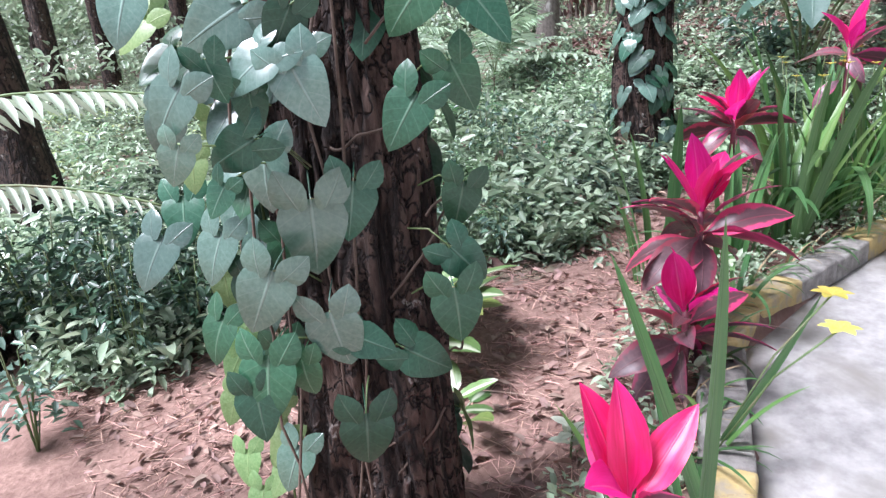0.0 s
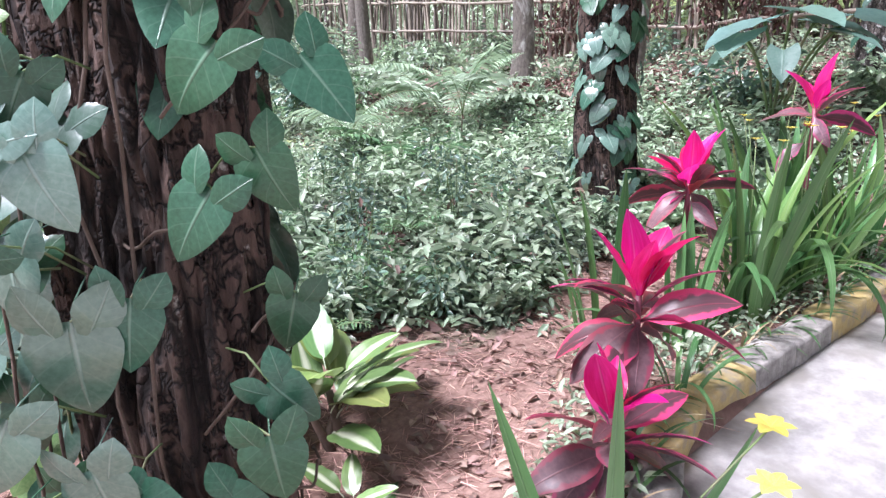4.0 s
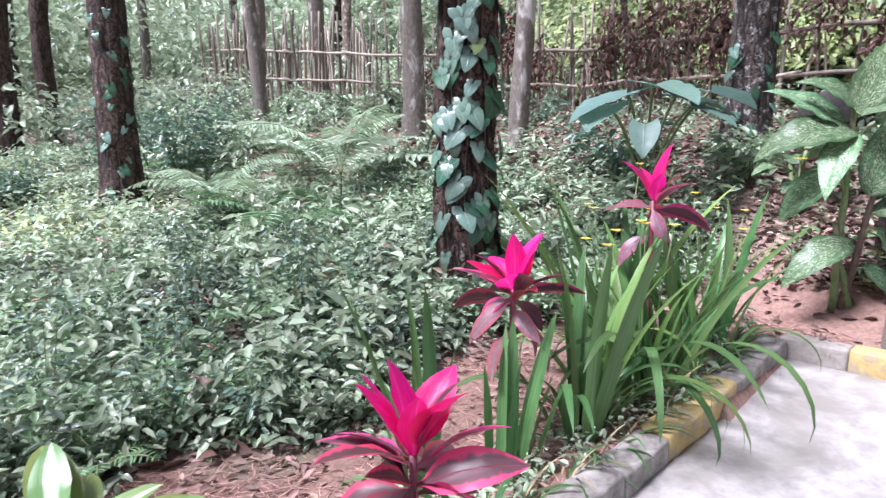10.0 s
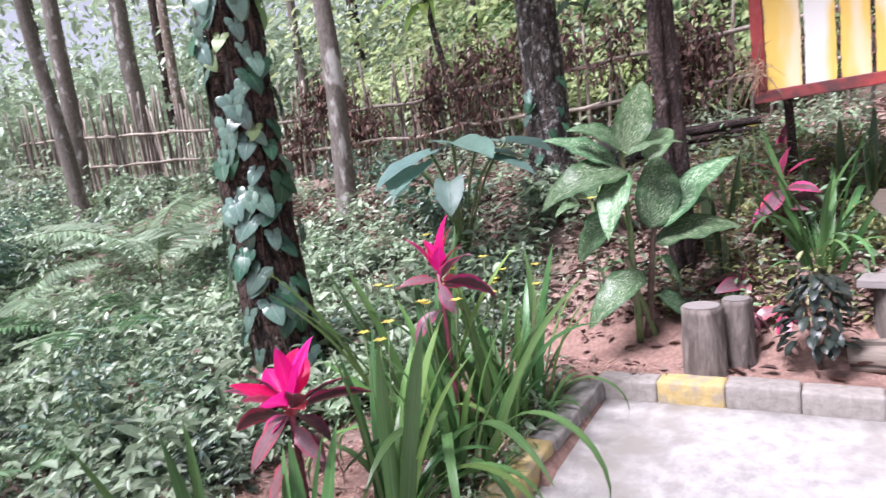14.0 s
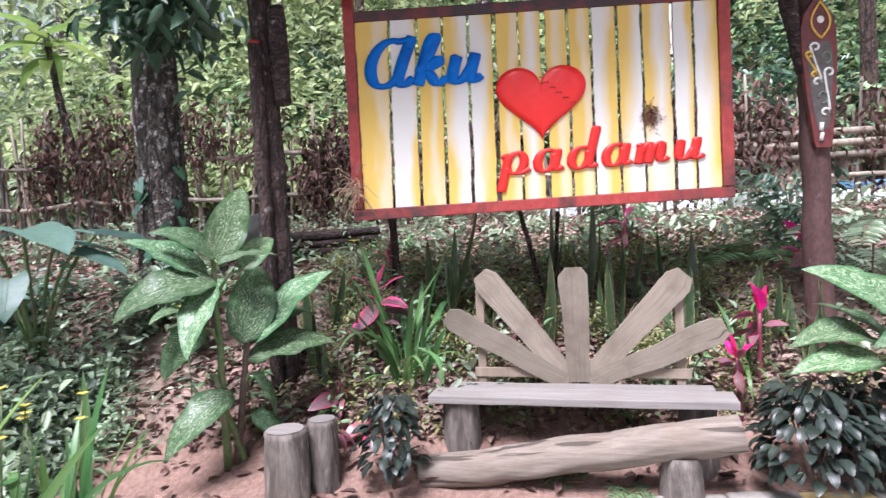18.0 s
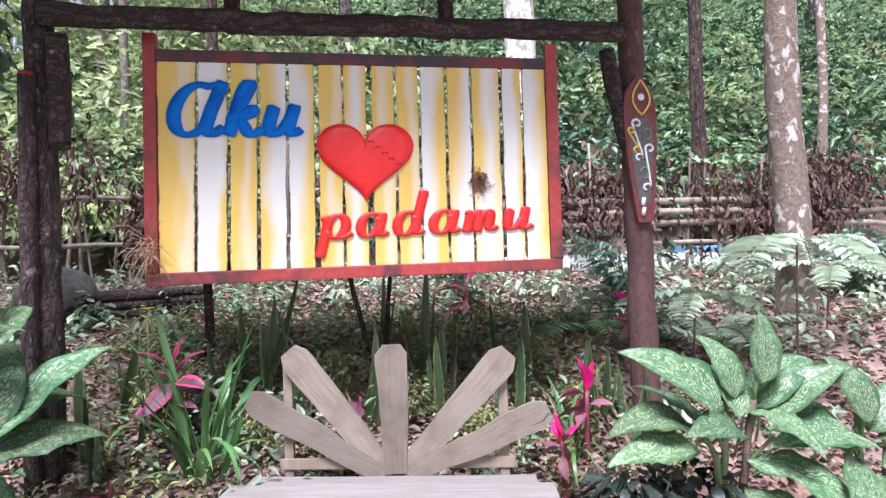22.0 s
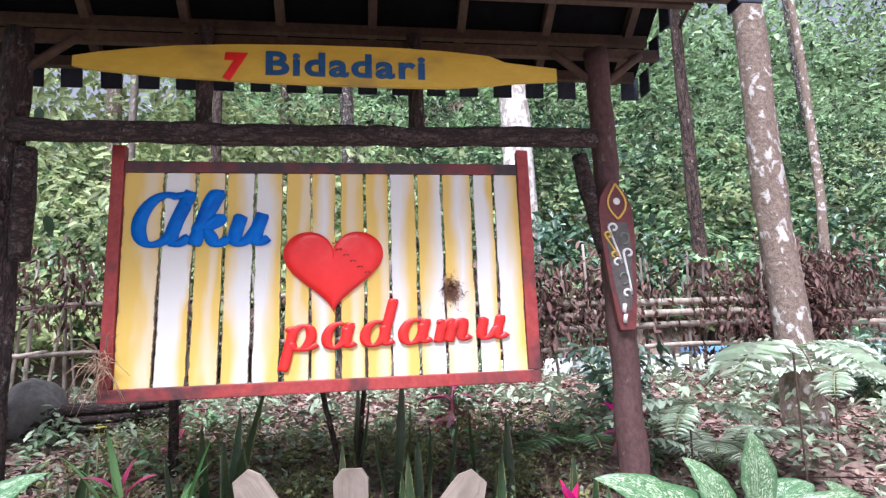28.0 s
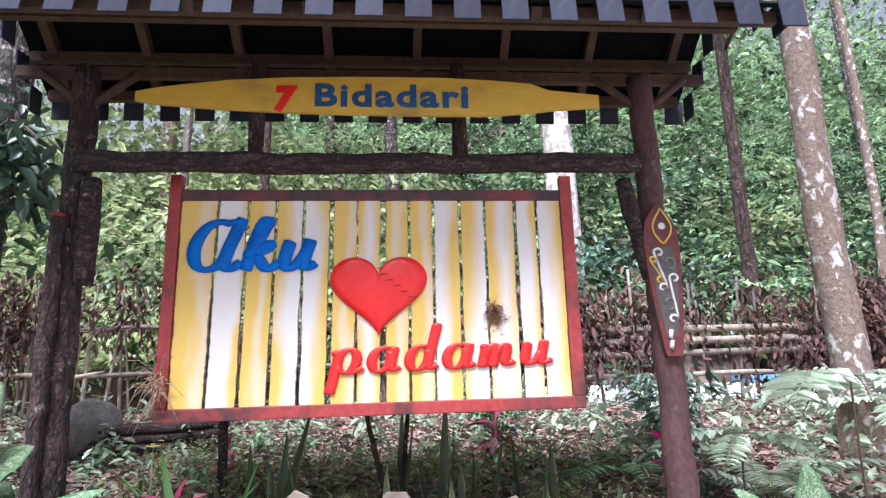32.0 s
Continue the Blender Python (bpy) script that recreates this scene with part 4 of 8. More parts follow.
for leaves, lab, x0, y0 in ((SHEEN, "arrowhead vine over the near pine, sky sheen painted into its leaves", 0.60, 1.24), (DARK, "arrowhead vine with dark green leaves across the near pine", 0.74, 1.17), (SIDE, "bushy arrowhead vine leaning from the near pine", 0.64, 1.42)):
    v = thing("climbing_vine", lab, "vine", (x0, y0, zland(x0, y0)))
    for s in range(5 if leaves is SIDE else 2):
        a = Vector((x0 + 0.04 * (s - 2), y0 - 0.02 * (s - 2), zland(x0, y0) - 0.02))
        stem = [a + Vector((0.05 * noise.noise((s, i * 0.4, 0)), 0.05 * noise.noise((s, i * 0.4, 4)), 1.75 * i / 15)) for i in range(16)]
        low_stem = tube_part("stem", stem, 0.0035, STEM if leaves is SIDE and s % 2 else STEMB, v, around=6)
    for k, (x, y, z, swing, *long) in enumerate(leaves):
        p = Vector((x, y, z))
        hang_ = Vector((0, 0, -1)) * math.cos(radians(swing)) + side0 * math.sin(radians(swing)) + out0 * r.uniform(0.05, 0.30)
        up = out0 + Vector((0, 0, r.uniform(0.1, 0.7))) + side0 * r.uniform(-0.35, 0.35)
        if leaves is not SIDE:
            piece("leaf", IVY[3] if leaves is SHEEN and k not in (0, 1, 7, 11, 13) else IVY[r.randrange(3)], turn_to(p, hang_, up, long[0] * 1.06), low_stem)
            # the stalk, back to the bark
            foot = p.lerp(Vector((0.80, 1.30, z)), 0.45) + Vector((0, 0, r.uniform(-0.09, 0.03)))
            tube_part("leaf_stalk", [p, p.lerp(foot, 0.5) + Vector((0, 0, 0.02)), foot], 0.0022, STEM, low_stem, around=5)
            continue
        for j in range(2):
            p = Vector((x, y, z)) - out0 * 0.09 * j + side0 * 0.10 * j * r.uniform(-0.5, 1) + Vector((0, 0, 0.08 * j))
            off = Vector((p.x - 0.75, p.y - 1.378, 0))
            if off.length < 0.17:
                p += (off.normalized() + out0 * 0.8).normalized() * (0.18 - off.length)
            lie = hang_ + out0 * r.uniform(0.1, 0.7) + side0 * r.uniform(-0.8, 0.3)
            pale = z < 0.36 and k % 3 != 0 or k in (16, 19) or j and k % 4 == 1
            me = IVY[4] if pale else IVY[3] if r.random() < 0.5 else IVY[r.randrange(3)]
            piece("leaf", me, turn_to(p, lie, up + Vector((0, 0, 0.7)), (0.10 if pale else 0.13) * r.uniform(0.75, 1.15)), low_stem)

# Wiry roots that cross the bark.
roots = thing("aerial_roots", "thin brown aerial roots across the pine bark", "vine", (0.80, 1.15, zland(0.80, 1.15)))
for k in range(11):
    z, a0 = 0.05 + 0.19 * k, cam_side + r.uniform(-1.2, 0.9)
    pts = []
    for i in range(20):
        a = a0 + 0.065 * i
        pts.append((0.884 - 0.012 * z + math.cos(a) * (0.176 + 0.008 * noise.noise((k, i * 0.35, 0))), 1.290 + 0.02 * z + math.sin(a) * (0.176 + 0.008 * noise.noise((k, i * 0.35, 0))), z + (0.25 * i / 19 if k % 3 == 0 else 0.06 * noise.noise((k * 3.1, i * 0.16, 5)))))
    tube_part("root", pts, 0.0035, STEMB, roots, around=5)

# Second vine-covered pine, by the bank.
_, p2, r2 = tree(4.52, 2.90, 0.215, 8.5, BARK, "dark furrowed pine trunk with pale-edged climbing vine", (-0.035, 0.02), 84, 150, 0.028, 4.1, 40, flare=0.25, freq=5.0, name="pine_tree")
ivy(p2, r2, 0.25, 3.6, 125, 0.14, 33, math.atan2(-2.9, -3.2), 1.45, "grey-green arrowhead vine on the furrowed pine", 0.02, 0.02, 0.65, 5)

# Trees of the wood: place, radius, height, bark, lean, seed
near_wood = (
    (7.25, 4.55, 0.12, 8, BARK_G, (0.02, 0.0), 2.2, "slim grey tree trunk with patches of moss"),
    (7.30, 2.05, 0.20, 9, BARK_L, (0.03, -0.01), 6.3, "grey lichened tree trunk with small creepers"),
    (4.10, 8.25, 0.23, 10, BARK, (0.0, 0.02), 7.7, "dark pine trunk with creepers in the undergrowth"),
    (7.55, 10.6, 0.13, 9, BARK_G, (-0.05, 0.06), 8.9, "slender leaning grey tree trunk"),
    (7.38, 6.48, 0.155, 9, BARK_G, (0.01, 0.02), 10.4, "smooth grey tree trunk behind a fern"),
    (4.70, 16.0, 0.22, 10, BARK, (0.02, 0.0), 11.2, "dark pine trunk far among the trees"),
    (3.90, 17.2, 0.20, 10, BARK, (-0.02, 0.0), 12.9, "brown pine trunk far among the trees"),
    (2.60, 16.5, 0.22, 10, BARK, (0.0, 0.02), 13.3, "brown pine trunk at the wood's edge"),
)
far_wood = (
    (0.64, 5.66, 0.20, 9, BARK, (-0.10, 0.08), 14.8, "dark leaning pine trunk in thin grass"),
    (-0.18, 3.6, 0.22, 9, BARK, (-0.03, 0.04), 16.7, "thick dark pine trunk beside the ferns"),
    (7.30, -4.87, 0.152, 12, BARK_T, (0.0, 0.012), 17.2, "tall tan trunk blotched with white lichen"),
    (10.9, 13.4, 0.22, 11, BARK_G, (-0.02, 0.02), 18.6, "grey tree trunk by the fence"),
    (9.6, 14.2, 0.20, 11, BARK_G, (0.02, 0.0), 19.4, "pale grey tree trunk by the fence"),
    (6.2, 18.6, 0.24, 11, BARK, (0.02, 0.02), 20.3, "dark tree trunk far along the fence"),
    (8.4, 20.5, 0.22, 11, BARK_G, (-0.02, 0.0), 21.8, "pale tree trunk far along the fence"),
    (0.2, 13.5, 0.22, 10, BARK, (0.0, 0.0), 22.9, "brown pine trunk in the far wood"),
)
for x, y, rad, h, m, lean, seed, lab in near_wood + far_wood:
    tr, pp, rr = tree(x, y, rad, h, m, lab, lean, 30 if x < 8 else 24, 46, 0.014 if m is BARK else 0.006, seed, 50)
    if seed in (6.3, 7.7):
        ivy(pp, rr, zland(x, y), zland(x, y) + (2.6 if seed == 7.7 else 1.0), 40 if seed == 7.7 else 16, 0.10, int(seed * 10), math.atan2(-y, 1.2 - x), 1.5, "small-leaved creeper climbing a tree trunk", 0.03, 0.05, 0.4, 3)

# Trees on the hillside and beyond the lane.
hill_trees = [(14.2, -8.2, 0.2, -0.02, 3), (16.5, 4.0, 0.24, 0.0, 1), (15.8, -1.15, 0.22, 0.02, 2), (16.2, -5.1, 0.5, 0.0, 4), (22.5, -18, 0.28, 0.0, 2), (20.5, -22, 0.26, 0.0, 3), (18.0, 2.2, 0.2, 0.03, 1), (14.8, 6.5, 0.15, 0.01, 2), (13.9, -10.8, 0.13, -0.02, 1), (23, 1.0, 0.25, 0.02, 3), (22, 6.0, 0.22, 0.0, 0), (17, 9.0, 0.2, 0.02, 2)]
lane_trees = [(19, 13, 0.24, 0.0, 3), (15.5, 12.5, 0.18, 0.0, 0), (14.6, 17, 0.22, 0.02, 1), (12.6, 20.5, 0.2, 0.0, 2), (16.6, 20.0, 0.26, 0.0, 3), (11.4, 25, 0.24, 0.0, 0), (20, 21, 0.26, 0.0, 1), (7.5, 27, 0.26, 0.02, 2), (3.5, 24, 0.26, 0.0, 3), (-1.5, 20, 0.24, 0.0, 0), (13.8, 1.2, 0.13, 0.0, 3), (14.4, 2.9, 0.11, 0.02, 0)]
for k, (x, y, rad, lean, sort) in enumerate(hill_trees + lane_trees):
    m = (BARK_G, BARK_T, BARK_L, BARK, BARK_W)[sort]
    lab = ("grey trunk rising from hillside scrub", "pale blotched trunk rising from hillside scrub", "grey trunk rising from hillside scrub", "brown trunk rising from hillside scrub", "thick trunk white with lichen on the hillside")[sort]
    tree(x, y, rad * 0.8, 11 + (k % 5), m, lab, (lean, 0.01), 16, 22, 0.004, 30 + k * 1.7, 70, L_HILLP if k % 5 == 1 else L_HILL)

# ---- hillside scrub, undergrowth and litter ----


def clumps(name, material, x0, x1, y0, y1, count, per, spread, low, high, size, label, seed, mask=None, tall=1.0):
    g = np.random.default_rng(seed)
    cx, cy = g.uniform(x0, x1, count), g.uniform(y0, y1, count)
    if mask is not None:
        ok = mask(cx, cy)
        cx, cy = cx[ok], cy[ok]
    n = len(cx) * per
    h = g.uniform(low, high, len(cx))
    rep = lambda a: np.repeat(a, per)
    u = g.normal(0, 1, (n, 3))
    u /= np.linalg.norm(u, axis=1)[:, None]
    u[:, 2] = np.where(u[:, 2] < -0.2, -u[:, 2] * 0.6, u[:, 2])
    rr = g.uniform(0.72, 1.0, n)
    # leaves gather in sprays, with dark gaps between them
    az0, el0 = np.arctan2(u[:, 1], u[:, 0]), np.arcsin(np.clip(u[:, 2] / np.linalg.norm(u, axis=1), -1, 1))
    az0 = np.round(az0 * 1.6 + rep(g.uniform(0, 1, len(cx)))) / 1.6 + g.normal(0, 0.16, n)
    el0 = np.round(el0 * 2.6) / 2.6 + g.normal(0, 0.07, n)
    u = np.stack([np.cos(az0) * np.cos(el0), np.sin(az0) * np.cos(el0), np.sin(el0)], -1)
    hh = rep(h)
    px_, py_ = rep(cx) + u[:, 0] * rr * spread * hh, rep(cy) + u[:, 1] * rr * spread * hh
    pz_ = wild_z(px_, py_) + hh * (0.5 + 0.5 * u[:, 2] * rr) * tall
    at = np.stack([px_, py_, pz_], -1)
    az = np.arctan2(u[:, 1], u[:, 0]) + g.normal(0, 0.6, n)
    ti = g.normal(-0.28, 0.32, n)
    strew(name, material, at, az, ti, g.uniform(size[0], size[1], n) * rep(g.uniform(0.7, 1.25, len(cx))), 0.46, label, "shrubs", g.normal(0, 0.35, n))


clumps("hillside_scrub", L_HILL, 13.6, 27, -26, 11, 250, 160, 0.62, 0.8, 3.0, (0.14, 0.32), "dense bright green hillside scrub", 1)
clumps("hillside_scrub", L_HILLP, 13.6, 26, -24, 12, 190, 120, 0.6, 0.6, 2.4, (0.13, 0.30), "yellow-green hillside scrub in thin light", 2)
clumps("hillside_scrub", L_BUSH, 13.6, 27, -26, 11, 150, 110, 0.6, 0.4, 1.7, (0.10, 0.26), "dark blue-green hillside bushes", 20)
# Very dark leaves put the trees' shade into the colour of these shrubs.
clumps("hillside_scrub", L_BRANCH, 13.4, 25, -26, -2.5, 150, 150, 0.6, 0.8, 3.2, (0.12, 0.28), "green shrubs on the hillside, shade painted into their leaf colour", 35)
clumps("hillside_scrub", L_BRANCH, 15.5, 26, -2.5, 10, 22, 140, 0.6, 0.6, 2.4, (0.12, 0.28), "green shrubs up the hillside, shade painted into their leaf colour", 36)
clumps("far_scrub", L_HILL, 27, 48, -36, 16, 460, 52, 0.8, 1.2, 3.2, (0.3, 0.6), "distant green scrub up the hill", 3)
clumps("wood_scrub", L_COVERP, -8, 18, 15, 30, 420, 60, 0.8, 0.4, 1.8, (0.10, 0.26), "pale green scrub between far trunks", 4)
# Pale leaves paint the misty haze of distance into these thickets.
clumps("wood_thicket", L_COVERP, -14, 30, 26, 40, 320, 80, 0.55, 2.0, 6.5, (0.25, 0.5), "green thicket closing the wood, haze painted into its leaf colour", 6)
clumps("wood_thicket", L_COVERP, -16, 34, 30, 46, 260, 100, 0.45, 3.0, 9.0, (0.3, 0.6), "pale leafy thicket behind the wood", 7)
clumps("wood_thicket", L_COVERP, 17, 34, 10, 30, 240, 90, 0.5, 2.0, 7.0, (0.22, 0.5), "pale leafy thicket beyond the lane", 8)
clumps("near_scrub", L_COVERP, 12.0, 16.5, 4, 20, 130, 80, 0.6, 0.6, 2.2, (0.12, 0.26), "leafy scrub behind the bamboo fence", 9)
# Bright yellow-green leaves put sunlight into the colour of this scrub.
clumps("near_scrub", L_HILLP, 12.2, 16.0, -0.5, 8.5, 120, 120, 0.6, 0.8, 3.0, (0.10, 0.22), "yellow-green scrub behind the fence, sunlight painted into its leaf colour", 33)
clumps("near_scrub", L_HILLP, 13.5, 18.0, -1.0, 9.0, 90, 120, 0.55, 1.5, 5.0, (0.14, 0.28), "tall yellow-green scrub beyond the lane, sunlight painted into its leaf colour", 34)
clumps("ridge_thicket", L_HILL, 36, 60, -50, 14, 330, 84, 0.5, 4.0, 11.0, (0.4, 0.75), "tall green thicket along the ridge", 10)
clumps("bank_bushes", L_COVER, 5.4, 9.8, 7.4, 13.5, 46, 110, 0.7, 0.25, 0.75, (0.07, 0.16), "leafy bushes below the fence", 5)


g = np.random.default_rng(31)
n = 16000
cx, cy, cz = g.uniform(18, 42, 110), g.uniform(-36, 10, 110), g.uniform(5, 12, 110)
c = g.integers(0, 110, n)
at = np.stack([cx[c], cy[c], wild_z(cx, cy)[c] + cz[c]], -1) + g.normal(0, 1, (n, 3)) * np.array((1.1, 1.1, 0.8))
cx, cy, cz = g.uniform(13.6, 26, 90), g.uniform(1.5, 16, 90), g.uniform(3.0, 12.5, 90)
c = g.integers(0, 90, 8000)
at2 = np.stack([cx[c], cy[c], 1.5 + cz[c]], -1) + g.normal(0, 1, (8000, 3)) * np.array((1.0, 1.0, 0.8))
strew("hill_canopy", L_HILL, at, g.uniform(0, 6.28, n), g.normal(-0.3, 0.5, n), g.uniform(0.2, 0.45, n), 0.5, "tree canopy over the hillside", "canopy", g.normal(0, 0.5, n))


# Crowns that close the wood above.
n = 9000
cx, cy, cz = g.uniform(-6, 24, 90), g.uniform(20, 44, 90), g.uniform(4, 13, 90)
c = g.integers(0, 90, n)
at = np.stack([cx[c], cy[c], cz[c]], -1) + g.normal(0, 1, (n, 3)) * np.array((1.3, 1.3, 0.9))
# The pale leaf colour again carries the haze of the far wood.
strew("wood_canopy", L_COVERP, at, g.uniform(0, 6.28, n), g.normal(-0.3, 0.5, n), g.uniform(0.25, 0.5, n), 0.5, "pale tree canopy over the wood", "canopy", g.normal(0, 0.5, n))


n = 8000
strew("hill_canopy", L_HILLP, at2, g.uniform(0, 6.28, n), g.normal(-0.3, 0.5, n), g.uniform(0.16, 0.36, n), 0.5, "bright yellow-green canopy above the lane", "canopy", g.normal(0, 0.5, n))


def sprigs(name, material, x0, x1, y0, y1, count, leaves, low, high, size, label, seed, mask):
    """Upright weeds with leaves all the way up."""
    g = np.random.default_rng(seed)
    cx, cy = g.uniform(x0, x1, count), g.uniform(y0, y1, count)
    ok = mask(cx, cy, g.uniform(0, 1, count))
    cx, cy = cx[ok], cy[ok]
    m = len(cx)
    patch = np.array([0.5 + 0.9 * noise.noise((a * 0.9, b * 0.9, seed)) for a, b in zip(cx, cy)])
    h = g.uniform(low, high, m) * np.clip(0.55 + patch, 0.4, 1.5)
    n = m * leaves
    q = np.tile((np.arange(leaves) + 0.6) / leaves, m) ** 0.8
    az = np.tile(np.arange(leaves) * 2.4, m) + np.repeat(g.uniform(0, 6.28, m), leaves) + g.normal(0, 0.3, n)
    lean = g.normal(0, 0.22, (m, 2))
    hh = np.repeat(h, leaves)
    x_ = np.repeat(cx, leaves) + np.repeat(lean[:, 0], leaves) * q * hh + 0.012 * np.cos(az)
    y_ = np.repeat(cy, leaves) + np.repeat(lean[:, 1], leaves) * q * hh + 0.012 * np.sin(az)
    at = np.stack([x_, y_, land(x_, y_) + q * hh], -1)
    strew(name, material, at, az, g.normal(0.05, 0.5, n), g.uniform(size[0], size[1], n) * np.repeat(g.uniform(0.55, 1.45, m), leaves), 0.45, label, "undergrowth", g.normal(0, 0.4, n))


def cover_edge(x):
    return np.interp(x, (-6, 0, 0.9, 1.6, 2.4, 3.2, 4.0, 5.0, 6.5), (3.6, 3.2, 2.75, 2.7, 2.45, 2.35, 2.2, 1.75, 1.5))


def cover(x, y, q):
    edge = cover_edge(x)
    dense = step(edge - 0.12, edge + 0.35, y + 0.25 * np.sin(x * 3.7) * np.sin(x * 1.3 + 1)) * (1 - 0.78 * step(5.6, 6.6, x))
    thin = np.array([noise.noise((a * 1.5, b * 1.5, 7)) for a, b in zip(x, y)]) * step(0.2, 0.9, y - edge)
    return (q < dense * np.where(thin < -0.16, 0.30, 1.0)) & (x < 9.8)


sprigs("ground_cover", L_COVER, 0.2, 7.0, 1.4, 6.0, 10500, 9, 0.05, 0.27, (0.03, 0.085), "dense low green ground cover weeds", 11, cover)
sprigs("ground_cover", L_COVERP, 0.2, 7.0, 1.8, 6.5, 7600, 7, 0.07, 0.32, (0.035, 0.11), "paler leaves among the ground cover, whitish sheen in their colour", 12, cover)
sprigs("dark_weeds", L_FERN, 0.8, 6.0, 2.7, 5.6, 90, 26, 0.30, 0.62, (0.025, 0.06), "dark upright weeds standing out of the ground cover", 71, cover)
sprigs("brown_weeds", L_DRY, 0.6, 6.5, 2.5, 6.0, 420, 8, 0.08, 0.28, (0.03, 0.07), "withered brown stalks among the ground cover", 72, cover)
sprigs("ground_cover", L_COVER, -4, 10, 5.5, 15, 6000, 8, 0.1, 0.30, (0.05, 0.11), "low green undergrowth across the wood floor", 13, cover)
sprigs("ground_cover", L_COVERP, -6, 9, 6.0, 20, 8000, 7, 0.08, 0.28, (0.05, 0.12), "pale grassy undergrowth in thin light", 14, cover)


sprigs("wood_grass", L_HILLP, -2.5, 4.5, 6.0, 13.5, 2600, 6, 0.04, 0.16, (0.05, 0.12), "thin yellow-green grass on the wood floor", 73, cover)


def bank(x, y, q):
    return (q < 0.75) & (x > 5.55) & (x < 10.3) & ((y > -2.4) | (q < 0.4)) & ~((np.abs(x - 6.05) < 0.15) & (np.abs(y - 0.65) < 0.15))


sprigs("bank_weeds", L_COVER, 5.5, 10.4, -7.5, 6.5, 1250, 8, 0.07, 0.3, (0.03, 0.09), "scattered weeds on the bank behind the bench", 15, bank)
sprigs("bank_weeds", L_COVERP, 5.6, 10.4, -8.0, 5.0, 700, 8, 0.07, 0.34, (0.04, 0.11), "pale weeds on the bank behind the bench", 16, bank)
sprigs("bank_weeds", L_COVERP, 6.6, 9.6, -8.5, -2.6, 260, 9, 0.12, 0.42, (0.05, 0.13), "taller weeds below the lane", 17, bank)
sprigs("bank_weeds", L_OLIVE, 5.45, 7.8, -3.0, 0.75, 1500, 12, 0.05, 0.26, (0.016, 0.05), "fine olive-green weeds on the bank behind the bench", 61, bank)
sprigs("bank_weeds", L_FERN, 5.5, 8.4, -4.2, 1.2, 300, 9, 0.06, 0.28, (0.03, 0.085), "fresh green weeds on the bank behind the bench", 62, bank)
sprigs("broad_weeds", L_COVERP, 1.4, 6.0, 2.5, 5.4, 420, 6, 0.14, 0.34, (0.07, 0.15), "broad pale weeds among the ground cover", 19, cover)
sprigs("kerb_weeds", L_COVERP, 0.4, 4.9, 0.4, 1.7, 1500, 7, 0.04, 0.17, (0.02, 0.055), "tiny weeds along the kerb", 18, lambda x, y, q: (y > kerb_y(x) + 0.13) & (y < kerb_y(x) + 0.55) & (q < 0.75))


def litter(name, material, x0, x1, y0, y1, count, size, width, label, seed, mask):
    g = np.random.default_rng(seed)
    x, y = g.uniform(x0, x1, count), g.uniform(y0, y1, count)
    ok = mask(x, y) & ~on_walk(x, y - 0.16)
    x, y = x[ok], y[ok]
    n = len(x)
    flat = 0.25 if width < 0.1 else 1.0
    at = np.stack([x, y, land(x, y) + 0.004 + g.uniform(0.004, 0.030, n) * flat], -1)
    strew(name, material, at, g.uniform(0, 6.28, n), g.normal(0.1 * flat, 0.25 * flat, n), g.uniform(size[0], size[1], n), width, label, "leaf litter", g.normal(0, 0.5, n))


litter("leaf_litter", L_DRY, 0.2, 5.2, 0.5, 3.6, 4200, (0.02, 0.075), 0.45, "dry brown leaf litter on red soil", 21, lambda x, y: x > 0)
litter("leaf_litter", L_DRY, 5.0, 10.4, -7, 6.5, 21000, (0.03, 0.095), 0.5, "dry brown leaf litter on the bank", 22, lambda x, y: x > 5.6)
litter("bank_litter", L_DEAD, 5.3, 10.4, -7, 6.5, 7000, (0.03, 0.085), 0.5, "dark rotting leaf litter on the bank", 25, lambda x, y: x > 5.55)
# Dark leaves laid under the weeds paint shade into the gaps between them.
litter("humus_litter", L_DEAD, 0.0, 7.2, 2.2, 6.2, 6000, (0.06, 0.14), 0.55, "dark leaves painting the shade under the ground cover", 26, lambda x, y: y > cover_edge(x) + 0.1)
litter("leaf_litter", L_DRY, -3, 8, 3.5, 16, 4000, (0.05, 0.13), 0.5, "scattered dry leaves on the wood floor", 23, lambda x, y: x > -3)
litter("needle_litter", L_NEEDLE, 0.2, 5.2, 0.6, 3.4, 17000, (0.05, 0.13), 0.036, "fallen pine needles on red soil", 24, lambda x, y: x > 0)

litter("leaf_litter", L_PALE, 5.6, 8.8, -4.5, 2.4, 4200, (0.04, 0.11), 0.5, "large bleached leaves lying on the bank", 63, lambda x, y: x > 5.65)
litter("leaf_litter", L_DRY, 5.5, 6.4, -3.4, 1.2, 2200, (0.03, 0.085), 0.5, "dry leaves and scraps behind the bench", 64, lambda x, y: x > 5.55)
litter("fallen_twigs", L_DEAD, 5.6, 10.2, -6, 5, 420, (0.25, 0.75), 0.022, "thin fallen twigs on the bank", 27, lambda x, y: x > 5.8)
litter("fallen_twigs", L_DRY, 0.6, 6.5, 1.2, 5, 260, (0.15, 0.5), 0.022, "thin fallen twigs among weeds", 28, lambda x, y: y > 1.2)
litter("bank_litter", L_DEAD, 5.10, 6.3, -3.6, 2.2, 460, (0.04, 0.11), 0.5, "dark fallen leaves round the bench", 29, lambda x, y: x > 5.03)

